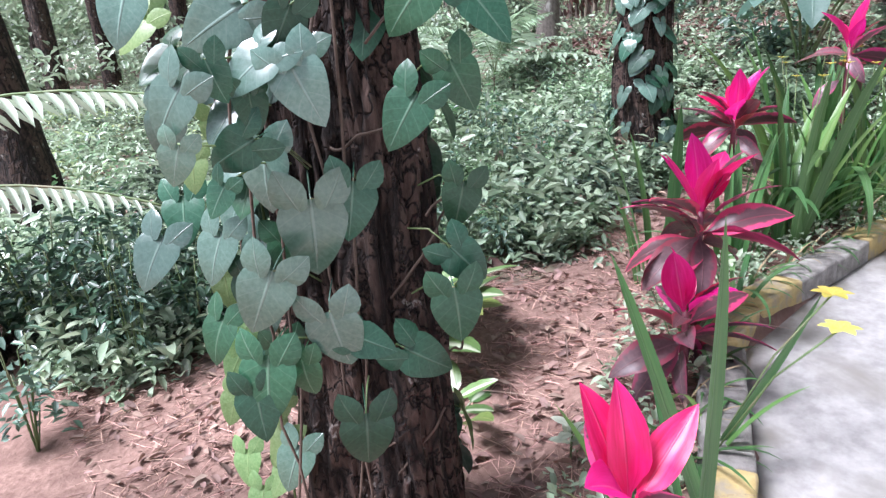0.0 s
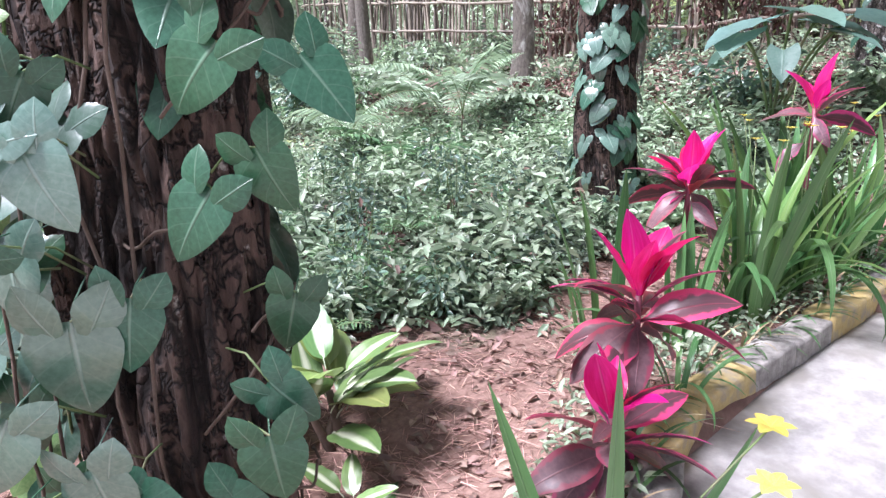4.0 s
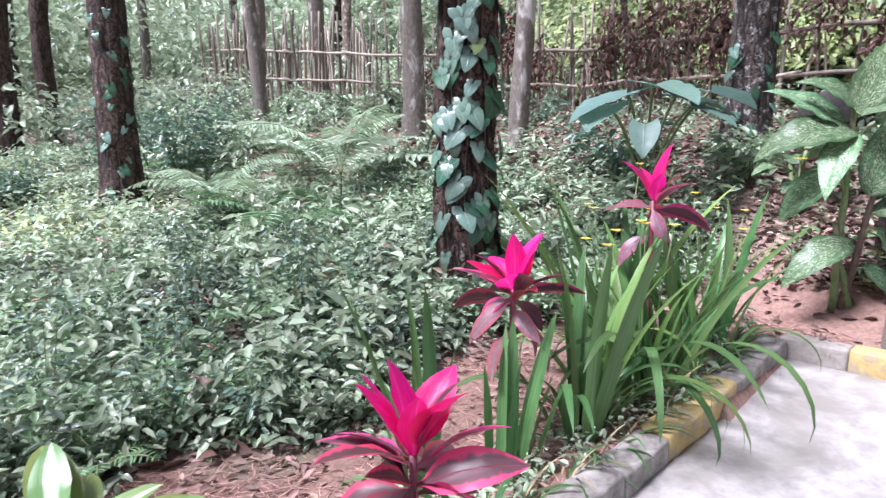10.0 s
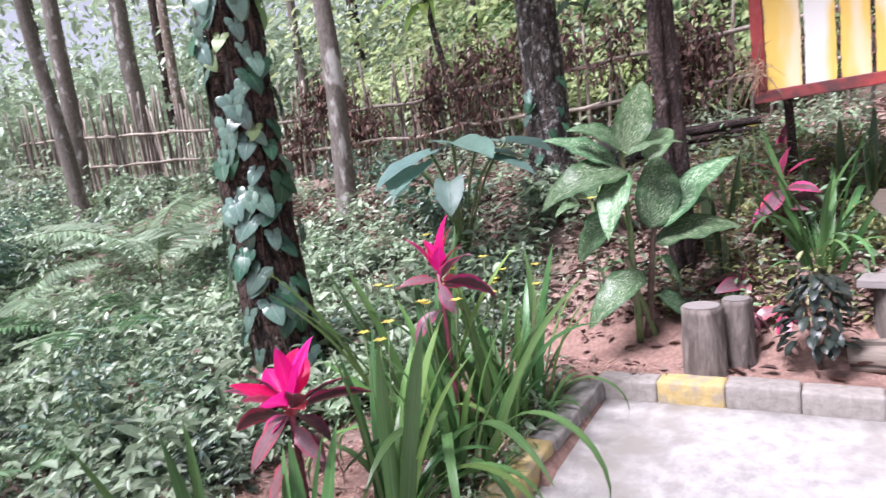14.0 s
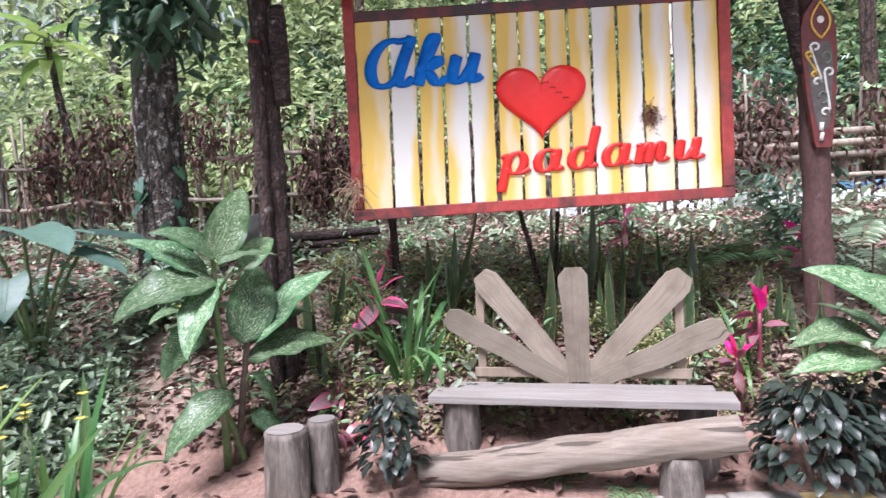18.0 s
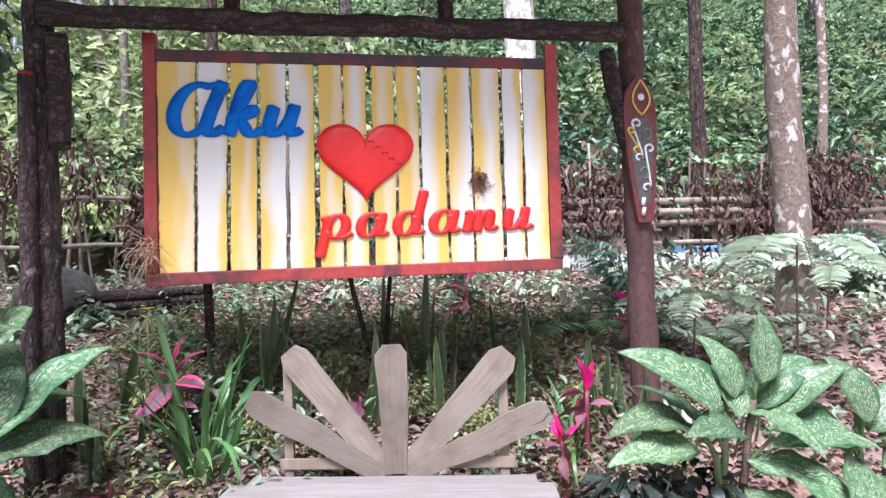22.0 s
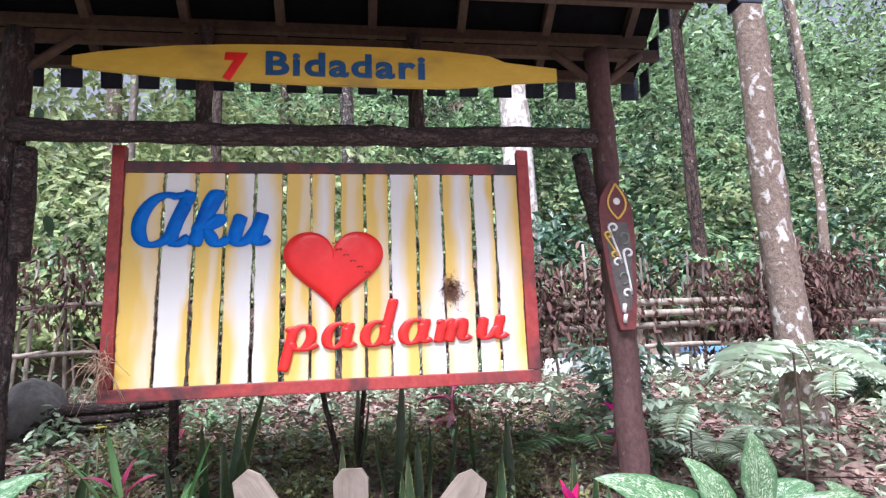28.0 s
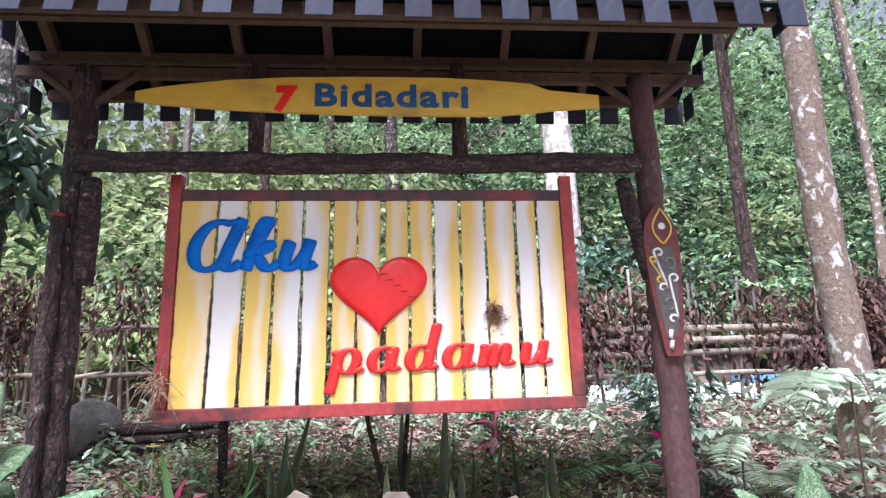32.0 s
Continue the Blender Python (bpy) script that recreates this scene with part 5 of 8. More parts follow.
# ---- sign shelter ----
TURN_SIGN = Matrix.Translation((6.05, -1.08, 0)) @ Matrix.Rotation(radians(-4.0), 4, "Z") @ Matrix.Translation((-6.05, 1.08, 0))


def flat_text(body, size, material, name, parent, y, z, x, shear=0.0, bold=0.0, thick=0.012, fit=None, rot=0.0, label=""):
    """Lettering of the built-in font that faces the walk; y, z: left end of the base line; fit: its width and height."""
    cu = bpy.data.curves.new(name, "FONT")
    cu.space_character = 1.12
    cu.body, cu.size, cu.shear, cu.offset, cu.extrude, cu.bevel_depth, cu.resolution_u = body, size, shear, bold, thick, 0.003, 5
    tmp = new("lettering", cu)
    me = bpy.data.meshes.new_from_object(tmp.evaluated_get(bpy.context.evaluated_depsgraph_get()))
    bpy.data.objects.remove(tmp)
    co = np.array([tuple(v.co) for v in me.vertices])
    sx = sz = 1.0
    if fit:
        sx = fit[0] / (co[:, 0].max() - co[:, 0].min())
        sz = fit[1] / (co[:, 1].max() - co[:, 1].min()) if fit[1] else sx
    m = TURN_SIGN @ Matrix.Translation((x, y, z)) @ Matrix.Rotation(radians(rot), 4, "X") @ Matrix(((0, 0, -1, 0), (-sx, 0, 0, sx * co[:, 0].min()), (0, sz, 0, 0), (0, 0, 0, 1)))
    me.transform(m)
    if m.to_3x3().determinant() < 0:
        me.flip_normals()
    me.materials.clear()
    me.materials.append(material)
    return hang(new(name, me), parent, label)


shelter = thing("sign_shelter", "log frame shelter with a small dark roof over a sign", "shelter", (6.05, -1.08, 0.75))
for y, lean, nm in ((0.66, -0.02, 1), (-2.80, -0.012, 2)):
    z0 = zland(6.05, y) - 0.15
    pts = [(6.05 + 0.02 * noise.noise((nm, i * 0.5, 0)), y + lean * (2.4 - (z0 + i * 0.11)) * 0.6 + 0.02 * noise.noise((nm + 5, i * 0.4, 0)), z0 + i * 0.11) for i in range(int((3.95 - z0) / 0.11) + 1)]
    tube_part("post", pts, [0.088 - 0.014 * i / len(pts) for i in range(len(pts))], POST if nm == 1 else POSTS, shelter, "red-brown stained log post", around=26, rough=0.10, seed=nm * 3.3, groove=0.004, freq=4)
bpts = [(5.95 + 0.012 * noise.noise((i * 0.6, 0, 2)), 0.62 - 0.083 * i, 3.242 + 0.018 * noise.noise((i * 0.4, 3, 0)) - 0.012 * math.sin(math.pi * i / 40)) for i in range(41)]
tube_part("beam", bpts, 0.062, BEAM, shelter, "dark log cross beam", around=24, rough=0.12, seed=2.0, groove=0.006, freq=4)
for y0, y1, nm in ((0.55, 0.54, 0), (-2.60, -2.70, 1)):
    tube_part("brace", [(5.98, y0 + (y1 - y0) * q, 3.14 - 0.62 * q) for q in [i / 9 for i in range(10)]], [(0.058 - 0.010 * abs(i - 4) / 5 if nm == 0 else 0.052 - 0.022 * abs(i - 3) / 6) for i in range(10)], BEAM, shelter, "short hanging log brace", around=16, rough=0.18, seed=nm + 7, groove=0.005)
# a cut stake with a red-painted end stands against the post
stake = [(5.945 + 0.008 * noise.noise((i * 0.5, 1, 0)), 0.672 + 0.020 * i / 16 + 0.008 * noise.noise((i * 0.5, 4, 0)), zland(5.95, 0.70) - 0.05 + (2.90 - zland(5.95, 0.70) + 0.05) * i / 16) for i in range(17)]
tube_part("stake", stake, 0.043, POST, shelter, "cut log stake beside the post", around=16, rough=0.14, seed=4.4, groove=0.004)
tube_part("stake_end", [stake[-1], (stake[-1][0], stake[-1][1], 2.925)], [0.042, 0.034], DARKRED, shelter, "dull red-painted cut end", around=16, rough=0.14, seed=4.4)
for y in (-0.36, -1.60):
    tube_part("hanger", [(6.02, y, 3.20 + 0.06 * i) for i in range(13)], 0.048, POST, shelter, around=14, rough=0.12, seed=y, groove=0.004)
RX0, RX1, RXM, RZE, RZR, RY0, RY1 = 5.22, 6.50, 5.92, 3.82, 4.36, 1.12, -3.24
RZB = 3.93
for y in [RY0 - 0.14 - (RY0 - RY1 - 0.28) * k / 7 for k in range(8)]:
    for xa, xb in ((RX0, RXM), (RX1, RXM)):
        bm = bmesh.new()
        low = RZE if xa == RX0 else RZB
        ln = math.hypot(xb - xa, RZR - low)
        m = Matrix.Translation(((xa + xb) / 2, y, (low + RZR) / 2 - 0.05)) @ Matrix.Rotation(-math.atan2(RZR - low, xb - xa), 4, "Y")
        box(bm, -ln / 2, ln / 2, -0.028, 0.028, -0.038, 0.038, 0.004, m)
        part("rafter", bm, RAFTER, shelter, "brown sawn rafter")
for x, z in ((RX0 + 0.05, RZE - 0.02), (RX0 + 0.40, RZE + 0.16), (6.10, 3.88), (RX1 - 0.28, RZB + 0.12), (RX1 - 0.04, RZB - 0.03)):
    bm = bmesh.new()
    box(bm, x - 0.025, x + 0.025, RY1, RY0, z - 0.035, z + 0.035, 0.004)
    part("purlin", bm, RAFTER, shelter, "brown sawn purlin")
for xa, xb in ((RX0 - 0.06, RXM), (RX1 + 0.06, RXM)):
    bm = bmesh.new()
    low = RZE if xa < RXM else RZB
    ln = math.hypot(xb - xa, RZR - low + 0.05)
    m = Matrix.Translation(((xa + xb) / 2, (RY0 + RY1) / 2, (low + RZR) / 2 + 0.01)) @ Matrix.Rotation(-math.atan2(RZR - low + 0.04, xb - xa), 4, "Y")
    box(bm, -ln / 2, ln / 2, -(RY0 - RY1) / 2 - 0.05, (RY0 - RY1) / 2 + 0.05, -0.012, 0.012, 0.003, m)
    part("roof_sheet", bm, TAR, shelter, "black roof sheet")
for y0 in (0.66, -2.80):
    for s in (1, -1):
        tube_part("strut", line((6.05, y0, 3.62), (6.05, y0 + 0.30 * s, 3.86), 5), 0.026, RAFTER, shelter, around=8, rough=0.1)
bm = bmesh.new()
box(bm, -0.006, 0.006, -0.067, 0.067, -0.125, 0.05, 0.003)
tab = bpy.data.meshes.new("tab")
bm.to_mesh(tab)
bm.free()
tab.materials.append(TAB)
n = 19
for k in range(n):
    y = RY0 - 0.02 - (RY0 - RY1) * k / (n - 1)
    for x, t, ze in ((RX0 - 0.075, 8, RZE), (RX1 + 0.075, -8, RZB)):
        piece("roof_tab", tab, Matrix.Translation((x, y + 0.01 * noise.noise((k, x, 0)), ze - 0.02)) @ Matrix.Rotation(radians(t + 5 * noise.noise((k * 1.7, x, 3))), 4, "Y"), shelter, "blue-black rubber roof tab")
for yy in (RY0 + 0.06, RY1 - 0.06):
    for k in range(7):
        q = (k + 0.5) / 7
        x = RX0 + (RX1 - RX0) * q
        z = RZE + (RZR - RZE) * (1 - abs(2 * q - 1))
        piece("roof_tab", tab, Matrix.Translation((x, yy, z - 0.02)) @ Matrix.Rotation(radians(90), 4, "Z") @ Matrix.Rotation(radians(8 * math.sin(k)), 4, "X"), shelter, "blue-black rubber roof tab")

# ---- the board with the heart ----
board = thing("sign_board", "yellow and white plank sign in a red frame", "sign", (6.05, -1.08, 1.755))
frame_parts = (("frame_bar", 6.00, 6.05, -2.28, 0.125, 1.755, 1.825), ("frame_bar", 6.00, 6.05, -2.21, 0.055, 3.005, 3.070), ("frame_post", 5.995, 6.055, 0.055, 0.125, 1.826, 3.16), ("frame_post", 5.995, 6.055, -2.28, -2.21, 1.826, 3.16))
for nm, x0, x1, y0, y1, z0, z1 in frame_parts:
    bm = bmesh.new()
    box(bm, x0, x1, y0, y1, z0, z1, 0.006)
    bmesh.ops.transform(bm, matrix=TURN_SIGN, verts=bm.verts[:])
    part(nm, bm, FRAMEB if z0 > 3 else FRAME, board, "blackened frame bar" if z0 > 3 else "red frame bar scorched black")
PLANKS = ((90, 185, 1, 0), (191, 263, 0, 0), (271, 336, 1, 1), (343, 408, 2, -4), (415, 478, 3, -4), (490, 548, 1, -2), (553, 610, 4, 0), (624, 681, 1, 0), (688, 744, 1, 1), (750, 813, 3, 0), (820, 880, 2, 0), (885, 957, 4, 0), (966, 1014, 0, 0), (1020, 1080, 3, 1))
PAINT = (stripe_mat("white_plank_paint", 0.0, 0.10), stripe_mat("yellow_plank_paint", 0.62, 0.14), stripe_mat("yellow_left_plank_paint", 0.42, 0), stripe_mat("yellow_right_plank_paint", 0, 0.42), stripe_mat("yellow_edged_plank_paint", 0.15, 0.30))
for k, (a, b, paint, _) in enumerate(PLANKS):
    ya, yb = 0.055 - (a - 88) * 0.00228, 0.055 - (b - 88) * 0.00228
    slip = 0.030 * max(0, 1 - k / 7)
    rows, vs, uv, fs = 14, [], [], []
    for i in range(rows + 1):
        q = i / rows
        for c in (0, 1):
            y = (ya if c == 0 else yb) + slip * (1 - q) * (0 if k == 0 and c == 0 else 1) * 0.9 + 0.006 * noise.noise((k * 3.3 + c, q * 6, 0)) * (0 < i < rows)
            y = min(0.054, y)
            for xx in (6.015, 6.035):
                vs.append(TURN_SIGN @ Vector((xx + 0.004 * noise.noise((k, q * 2, 7)), y, 1.826 + 1.178 * q)))
                uv.append((c, q))
    for i in range(rows):
        b0 = i * 4
        fs += [(b0, b0 + 2, b0 + 6, b0 + 4), (b0 + 3, b0 + 1, b0 + 5, b0 + 7), (b0 + 1, b0, b0 + 4, b0 + 5), (b0 + 2, b0 + 3, b0 + 7, b0 + 6)]
    fs += [(0, 1, 3, 2), (rows * 4, rows * 4 + 2, rows * 4 + 3, rows * 4 + 1)]
    ob = hang(new("plank", mesh("plank", vs, fs, PAINT[paint], uv, False)), board)


# Brush lettering: each letter is a few slanted strokes, thick where the brush turns down.
def arc(cx, cy, rx, ry, a0, a1, n=14):
    return [(cx + rx * math.cos(radians(a0 + (a1 - a0) * i / (n - 1))), cy + ry * math.sin(radians(a0 + (a1 - a0) * i / (n - 1)))) for i in range(n)]


def glyph(ch):
    """Strokes of a letter in units of the small letters' height, and its advance."""
    loop = arc(0.42, 0.5, 0.36, 0.48, 60, 400, 26)
    if ch == "A":
        return [arc(0.66, 0.80, 0.56, 0.78, 62, 325, 30) + [(1.14, 0.75), (1.24, 1.3)], [(1.28, 1.68), (1.14, 0.8), (1.10, 0.25), (1.20, 0.04), (1.40, 0.02), (1.62, 0.28)], [(0.88, 1.50), (1.04, 1.58), (1.26, 1.56)]], 1.66
    if ch == "a":
        return [loop, [(0.82, 0.98), (0.78, 0.4), (0.80, 0.1), (0.92, 0.0), (1.12, 0.2)]], 1.08
    if ch == "d":
        return [loop, [(0.86, 1.85), (0.82, 1.2), (0.78, 0.4), (0.80, 0.1), (0.92, 0.0), (1.12, 0.2)]], 1.08
    if ch == "p":
        return [[(-0.08, 0.75), (0.10, 0.95), (0.12, 0.5), (0.06, -0.75)], arc(0.46, 0.5, 0.36, 0.47, 170, -160, 26), [(0.5, 0.03), (0.8, 0.02), (1.08, 0.22)]], 1.02
    if ch == "u":
        return [[(-0.02, 0.8), (0.10, 0.95), (0.08, 0.4), (0.12, 0.08), (0.30, 0.0), (0.52, 0.2), (0.66, 0.55)], [(0.70, 0.98), (0.66, 0.4), (0.69, 0.08), (0.82, 0.0), (1.06, 0.22)]], 1.02
    if ch == "m":
        return [[(-0.04, 0.75), (0.08, 0.95), (0.06, 0.0)], [(0.08, 0.45), (0.25, 0.85), (0.42, 0.92), (0.46, 0.6), (0.44, 0.0)], [(0.46, 0.45), (0.64, 0.85), (0.82, 0.92), (0.86, 0.6), (0.85, 0.12), (0.96, 0.0), (1.18, 0.22)]], 1.18
    return [[(0.0, 0.4), (0.22, 1.1), (0.34, 1.66), (0.22, 1.72), (0.12, 1.3), (0.06, 0.0)], [(0.08, 0.42), (0.38, 0.82), (0.60, 0.92), (0.56, 0.66), (0.2, 0.5)], [(0.22, 0.5), (0.46, 0.3), (0.58, 0.04), (0.76, 0.0), (0.98, 0.22)]], 0.98


def brush_word(word, y, z, width, height, material, label, slope=0.0, weight=0.12):
    """A word cut out of board; width in metres, height: of the small letters."""
    pen, strokes = 0.0, []
    for ch in word:
        st, adv = glyph(ch)
        narrow = 0.80 if len(word) > 3 else 0.94
        strokes.append([[(pen + narrow * a + (0.15 if len(word) > 3 else 0.24) * b, b) for a, b in s] for s in st])
        pen += adv
    sx = width / pen
    for letter in strokes:
        vs, fs = [], []
        for s in letter:
            fine = []
            for i in range(len(s) - 1):
                steps = max(1, int(math.dist(s[i], s[i + 1]) / 0.08))
                fine += [(s[i][0] + (s[i + 1][0] - s[i][0]) * q / steps, s[i][1] + (s[i + 1][1] - s[i][1]) * q / steps) for q in range(steps)]
            fine.append(s[-1])
            for _ in range(3):
                fine = [fine[0]] + [((fine[i - 1][0] + 2 * fine[i][0] + fine[i + 1][0]) / 4, (fine[i - 1][1] + 2 * fine[i][1] + fine[i + 1][1]) / 4) for i in range(1, len(fine) - 1)] + [fine[-1]]
            n, b0 = len(fine), len(vs)
            for i, (u, w) in enumerate(fine):
                p0, p1 = fine[max(0, i - 1)], fine[min(n - 1, i + 1)]
                d = (p1[0] - p0[0], p1[1] - p0[1])
                ln = math.hypot(*d) or 1
                nx_, ny_ = -d[1] / ln, d[0] / ln
                wd = weight * (0.55 + 0.62 * (d[1] / ln) ** 2) * (0.8 if i in (0, n - 1) else 1)
                for side_, dx in ((1, 0.0), (-1, 0.0), (-1, -0.012), (-0.0, -0.0122), (1, -0.012)):
                    uu, ww = u + nx_ * wd * side_ , w + ny_ * wd * side_
                    vs.append(TURN_SIGN @ Vector((6.014 + dx, y - uu * sx, z + ww * height + uu * sx * slope)))
            for i in range(n - 1):
                for k in range(5):
                    fs.append((b0 + i * 5 + k, b0 + i * 5 + (k + 1) % 5, b0 + i * 5 + 5 + (k + 1) % 5, b0 + i * 5 + 5 + k))
            fs += [tuple(b0 + k for k in (4, 3, 2, 1, 0)), tuple(b0 + (n - 1) * 5 + k for k in range(5))]
        bm = bmesh.new()
        bm.from_mesh(mesh("letter", vs, fs, None))
        bmesh.ops.recalc_face_normals(bm, faces=bm.faces[:])
        part("letter", bm, material, board, label)


brush_word("Aku", 0.015, 2.585, 0.77, 0.185, BLUE, "blue cut-out letter", 0.0, 0.165)
brush_word("padamu", -0.86, 1.985, 1.27, 0.142, RED, "red cut-out letter", 0.02, 0.13)

# Heart: two lobes and a point, gently domed.
def heart_outline(n):
    out = []
    for i in range(n):
        a = 2 * math.pi * i / n
        u = 16 * math.sin(a) ** 3
        w = 13 * math.cos(a) - 5 * math.cos(2 * a) - 2 * math.cos(3 * a) - math.cos(4 * a)
        out.append((u / 16 * 0.283, w / 29.5 * 0.475 + 0.035))
    return out


edge = heart_outline(72)
vs, fs = [], []
for k, (s, dx) in enumerate(((1.0, 0.0), (0.985, -0.012), (0.8, -0.019), (0.55, -0.024), (0.3, -0.026))):
    for u, w in edge:
        vs.append(TURN_SIGN @ Vector((6.012 + dx, -1.125 - u * s, 2.43 + w * s + (1 - s) * 0.02)))
n = len(edge)
for k in range(4):
    for i in range(n):
        fs.append((k * n + i, k * n + (i + 1) % n, (k + 1) * n + (i + 1) % n, (k + 1) * n + i))
fs.append(tuple(4 * n + i for i in range(n)))
bm = bmesh.new()
bm.from_mesh(mesh("heart", vs, fs, None))
bmesh.ops.recalc_face_normals(bm, faces=bm.faces[:])
heart = part("heart", bm, HEARTRED, board, "glossy red heart with a jagged crack", True)
for k in range(11):
    q = k / 10
    a = TURN_SIGN @ Vector((5.984, -1.12 - 0.20 * q, 2.575 - 0.17 * q + 0.012 * (-1) ** k))
    tube_part("crack", [a, a + Vector((0.002, -0.014, -0.006 * (-1) ** k))], 0.0035, DARKRED, heart, around=5)
g = np.random.default_rng(3)
n = 460
spot = g.normal(0, 1, (n, 2)) * np.array((0.026, 0.036))
at = np.array([tuple(TURN_SIGN @ Vector((6.010 - 0.004 * (k % 4), -1.795 + a, 2.30 + b))) for k, (a, b) in enumerate(spot)])
strew("scorch_mark", STAIN, at, np.where(g.random(n) < 0.5, math.pi / 2, -math.pi / 2) + radians(-4), g.uniform(-1.6, 1.6, n), g.uniform(0.008, 0.030, n), 0.22, "scorched fibrous brown patch", "", None, board)

def askew(thing_, low, high, slide):
    """Old boards hang a little askew: lift of the lower and upper edge and slide sideways, each at the y = 0.14 end and at the y = -2.25 end."""
    obs = list(thing_.children) + [c for o in thing_.children for c in o.children]
    for o in obs:
        co = np.empty(len(o.data.vertices) * 3)
        o.data.vertices.foreach_get("co", co)
        co = co.reshape(-1, 3)
        u = (0.14 - co[:, 1]) / 2.39
        h = np.clip((co[:, 2] - 1.755) / 1.315, 0, 1.1) if low is not high else 0.0
        co[:, 2] += (low[0] + (low[1] - low[0]) * u) * (1 - h) + (high[0] + (high[1] - high[0]) * u) * h
        co[:, 1] += slide[0] + (slide[1] - slide[0]) * u
        o.data.vertices.foreach_set("co", co.ravel())
        o.data.update()


askew(board, (0.002, 0.030), (0.044, -0.015), (0.022, 0.022))

for x, y, dx, dy, h, rad, lab in ((7.05, 0.0, 0.0, 0.02, 1.1, 0.036, "thin dark pole standing behind the sign board"), (6.75, -1.18, 0.02, 0.20, 0.75, 0.02, "thin leaning stake on the bank"), (6.7, -1.22, 0.0, -0.05, 0.7, 0.018, "thin upright stake on the bank")):
    pole = thing("pole", lab, "pole", (x, y, zland(x, y)))
    z0 = zland(x, y) - 0.08
    tube_part("pole_shaft", [(x + dx * i / 9 + 0.012 * noise.noise((y, i * 0.6, 0)), y + dy * i / 9 + 0.012 * noise.noise((y, i * 0.5, 4)), z0 + (h + 0.08) * i / 9) for i in range(10)], [rad * (1 - 0.02 * i) for i in range(10)], POST, pole, around=12, rough=0.15, seed=y, groove=0.003)

# Name board under the roof.
name_board = thing("name_board", "long tapered yellow board with painted name", "sign", (5.9, -1.07, 3.49))
prof = [(0.302, 3.565, 3.625), (0.16, 3.545, 3.655), (0.0, 3.53, 3.675), (-0.25, 3.515, 3.705), (-0.6, 3.50, 3.725), (-1.0, 3.492, 3.735), (-1.5, 3.49, 3.735), (-1.8, 3.495, 3.725), (-2.05, 3.515, 3.70), (-2.15, 3.535, 3.665), (-2.448, 3.560, 3.635)]
vs, fs = [], []
for y, a, b in prof:
    j = 0.006 * noise.noise((y * 9, 0, 0))
    for x, z in ((5.865, a + j), (5.865, b + j), (5.89, b + j), (5.89, a + j)):
        vs.append(TURN_SIGN @ Vector((x, y, z)))
for i in range(len(prof) - 1):
    for k in range(4):
        fs.append((i * 4 + k, i * 4 + (k + 1) % 4, i * 4 + 4 + (k + 1) % 4, i * 4 + 4 + k))
fs += [(3, 2, 1, 0), tuple((len(prof) - 1) * 4 + k for k in range(4))]
bm = bmesh.new()
bm.from_mesh(mesh("plate", vs, fs, None, None, False))
bmesh.ops.recalc_face_normals(bm, faces=bm.faces[:])
part("plate", bm, YELLOW, name_board, "yellow painted board with ragged edges")
flat_text("7", 0.2, RED, "lettering", name_board, -0.525, 3.515, 5.862, 0.12, 0.010, 0.002, (0.14, 0.175), label="painted red numeral")
flat_text("Bidadari", 0.2, NAVY, "lettering", name_board, -0.765, 3.545, 5.862, 0.0, 0.0035, 0.002, (0.91, 0.15), label="painted blue name")
for y in (-0.36, -1.60):
    bm = bmesh.new()
    box(bm, 5.955, 6.03, y - 0.02, y + 0.02, 3.58, 3.63, 0.003)
    part("bracket", bm, RAFTER, name_board)

tilt_up = (0.062, -0.028)
askew(name_board, tilt_up, tilt_up, (0.035, 0.015))

# Painted plaque on the post.
plaque = thing("plaque", "dark red wooden plaque with painted scroll ornament", "plaque", (5.93, -2.79, 2.06))
prof = [(2.06, 0.045), (2.10, 0.055), (2.35, 0.085), (2.62, 0.105), (2.78, 0.105), (2.86, 0.085), (2.92, 0.045), (2.965, 0.012)]
vs, fs = [], []
for z, w in prof:
    yc = -2.785 - 0.02 * (2.5 - z)
    for x, s in ((5.93, -1), (5.93, 1), (5.965, 1), (5.965, -1)):
        vs.append((x, yc + s * w, z))
for i in range(len(prof) - 1):
    for k in range(4):
        fs.append((i * 4 + k, i * 4 + (k + 1) % 4, i * 4 + 4 + (k + 1) % 4, i * 4 + 4 + k))
fs += [(3, 2, 1, 0), tuple((len(prof) - 1) * 4 + k for k in range(4))]
bm = bmesh.new()
bm.from_mesh(mesh("plate", vs, fs, None, None, False))
bmesh.ops.recalc_face_normals(bm, faces=bm.faces[:])
part("plate", bm, surface("dark_red_plaque_paint", (0.10, 0.02, 0.02), (0.16, 0.035, 0.03), (0.07, 0.03, 0.028), 5, 25, 0.5, 0.003, blot=(0.52, 0.64)), plaque)


def curl(colour, spots, r0, label, x=5.926):
    """A painted S: a spiral at each end of a bent stroke; spots: (y, z) of both spiral hearts."""
    (ya, za), (yb, zb) = spots
    pts = []
    for i in range(16):
        a = 1.6 * math.pi * (1 - i / 15) + 0.2
        rr = r0 * (0.35 + 0.65 * i / 15)
        pts.append((x, ya + rr * math.cos(a), za + rr * math.sin(a)))
    for q in (0.2, 0.4, 0.6, 0.8):
        pts.append((x, ya + r0 * (1 - 2 * q) + (yb - ya) * q, za + (zb - za) * q))
    for i in range(16):
        a = math.pi + 0.2 - 1.6 * math.pi * i / 15
        rr = r0 * (1 - 0.65 * i / 15)
        pts.append((x, yb + rr * math.cos(a), zb - rr * math.sin(-a)))
    tube_part("ornament", pts, 0.0075, ORN[colour], plaque, label, around=6)


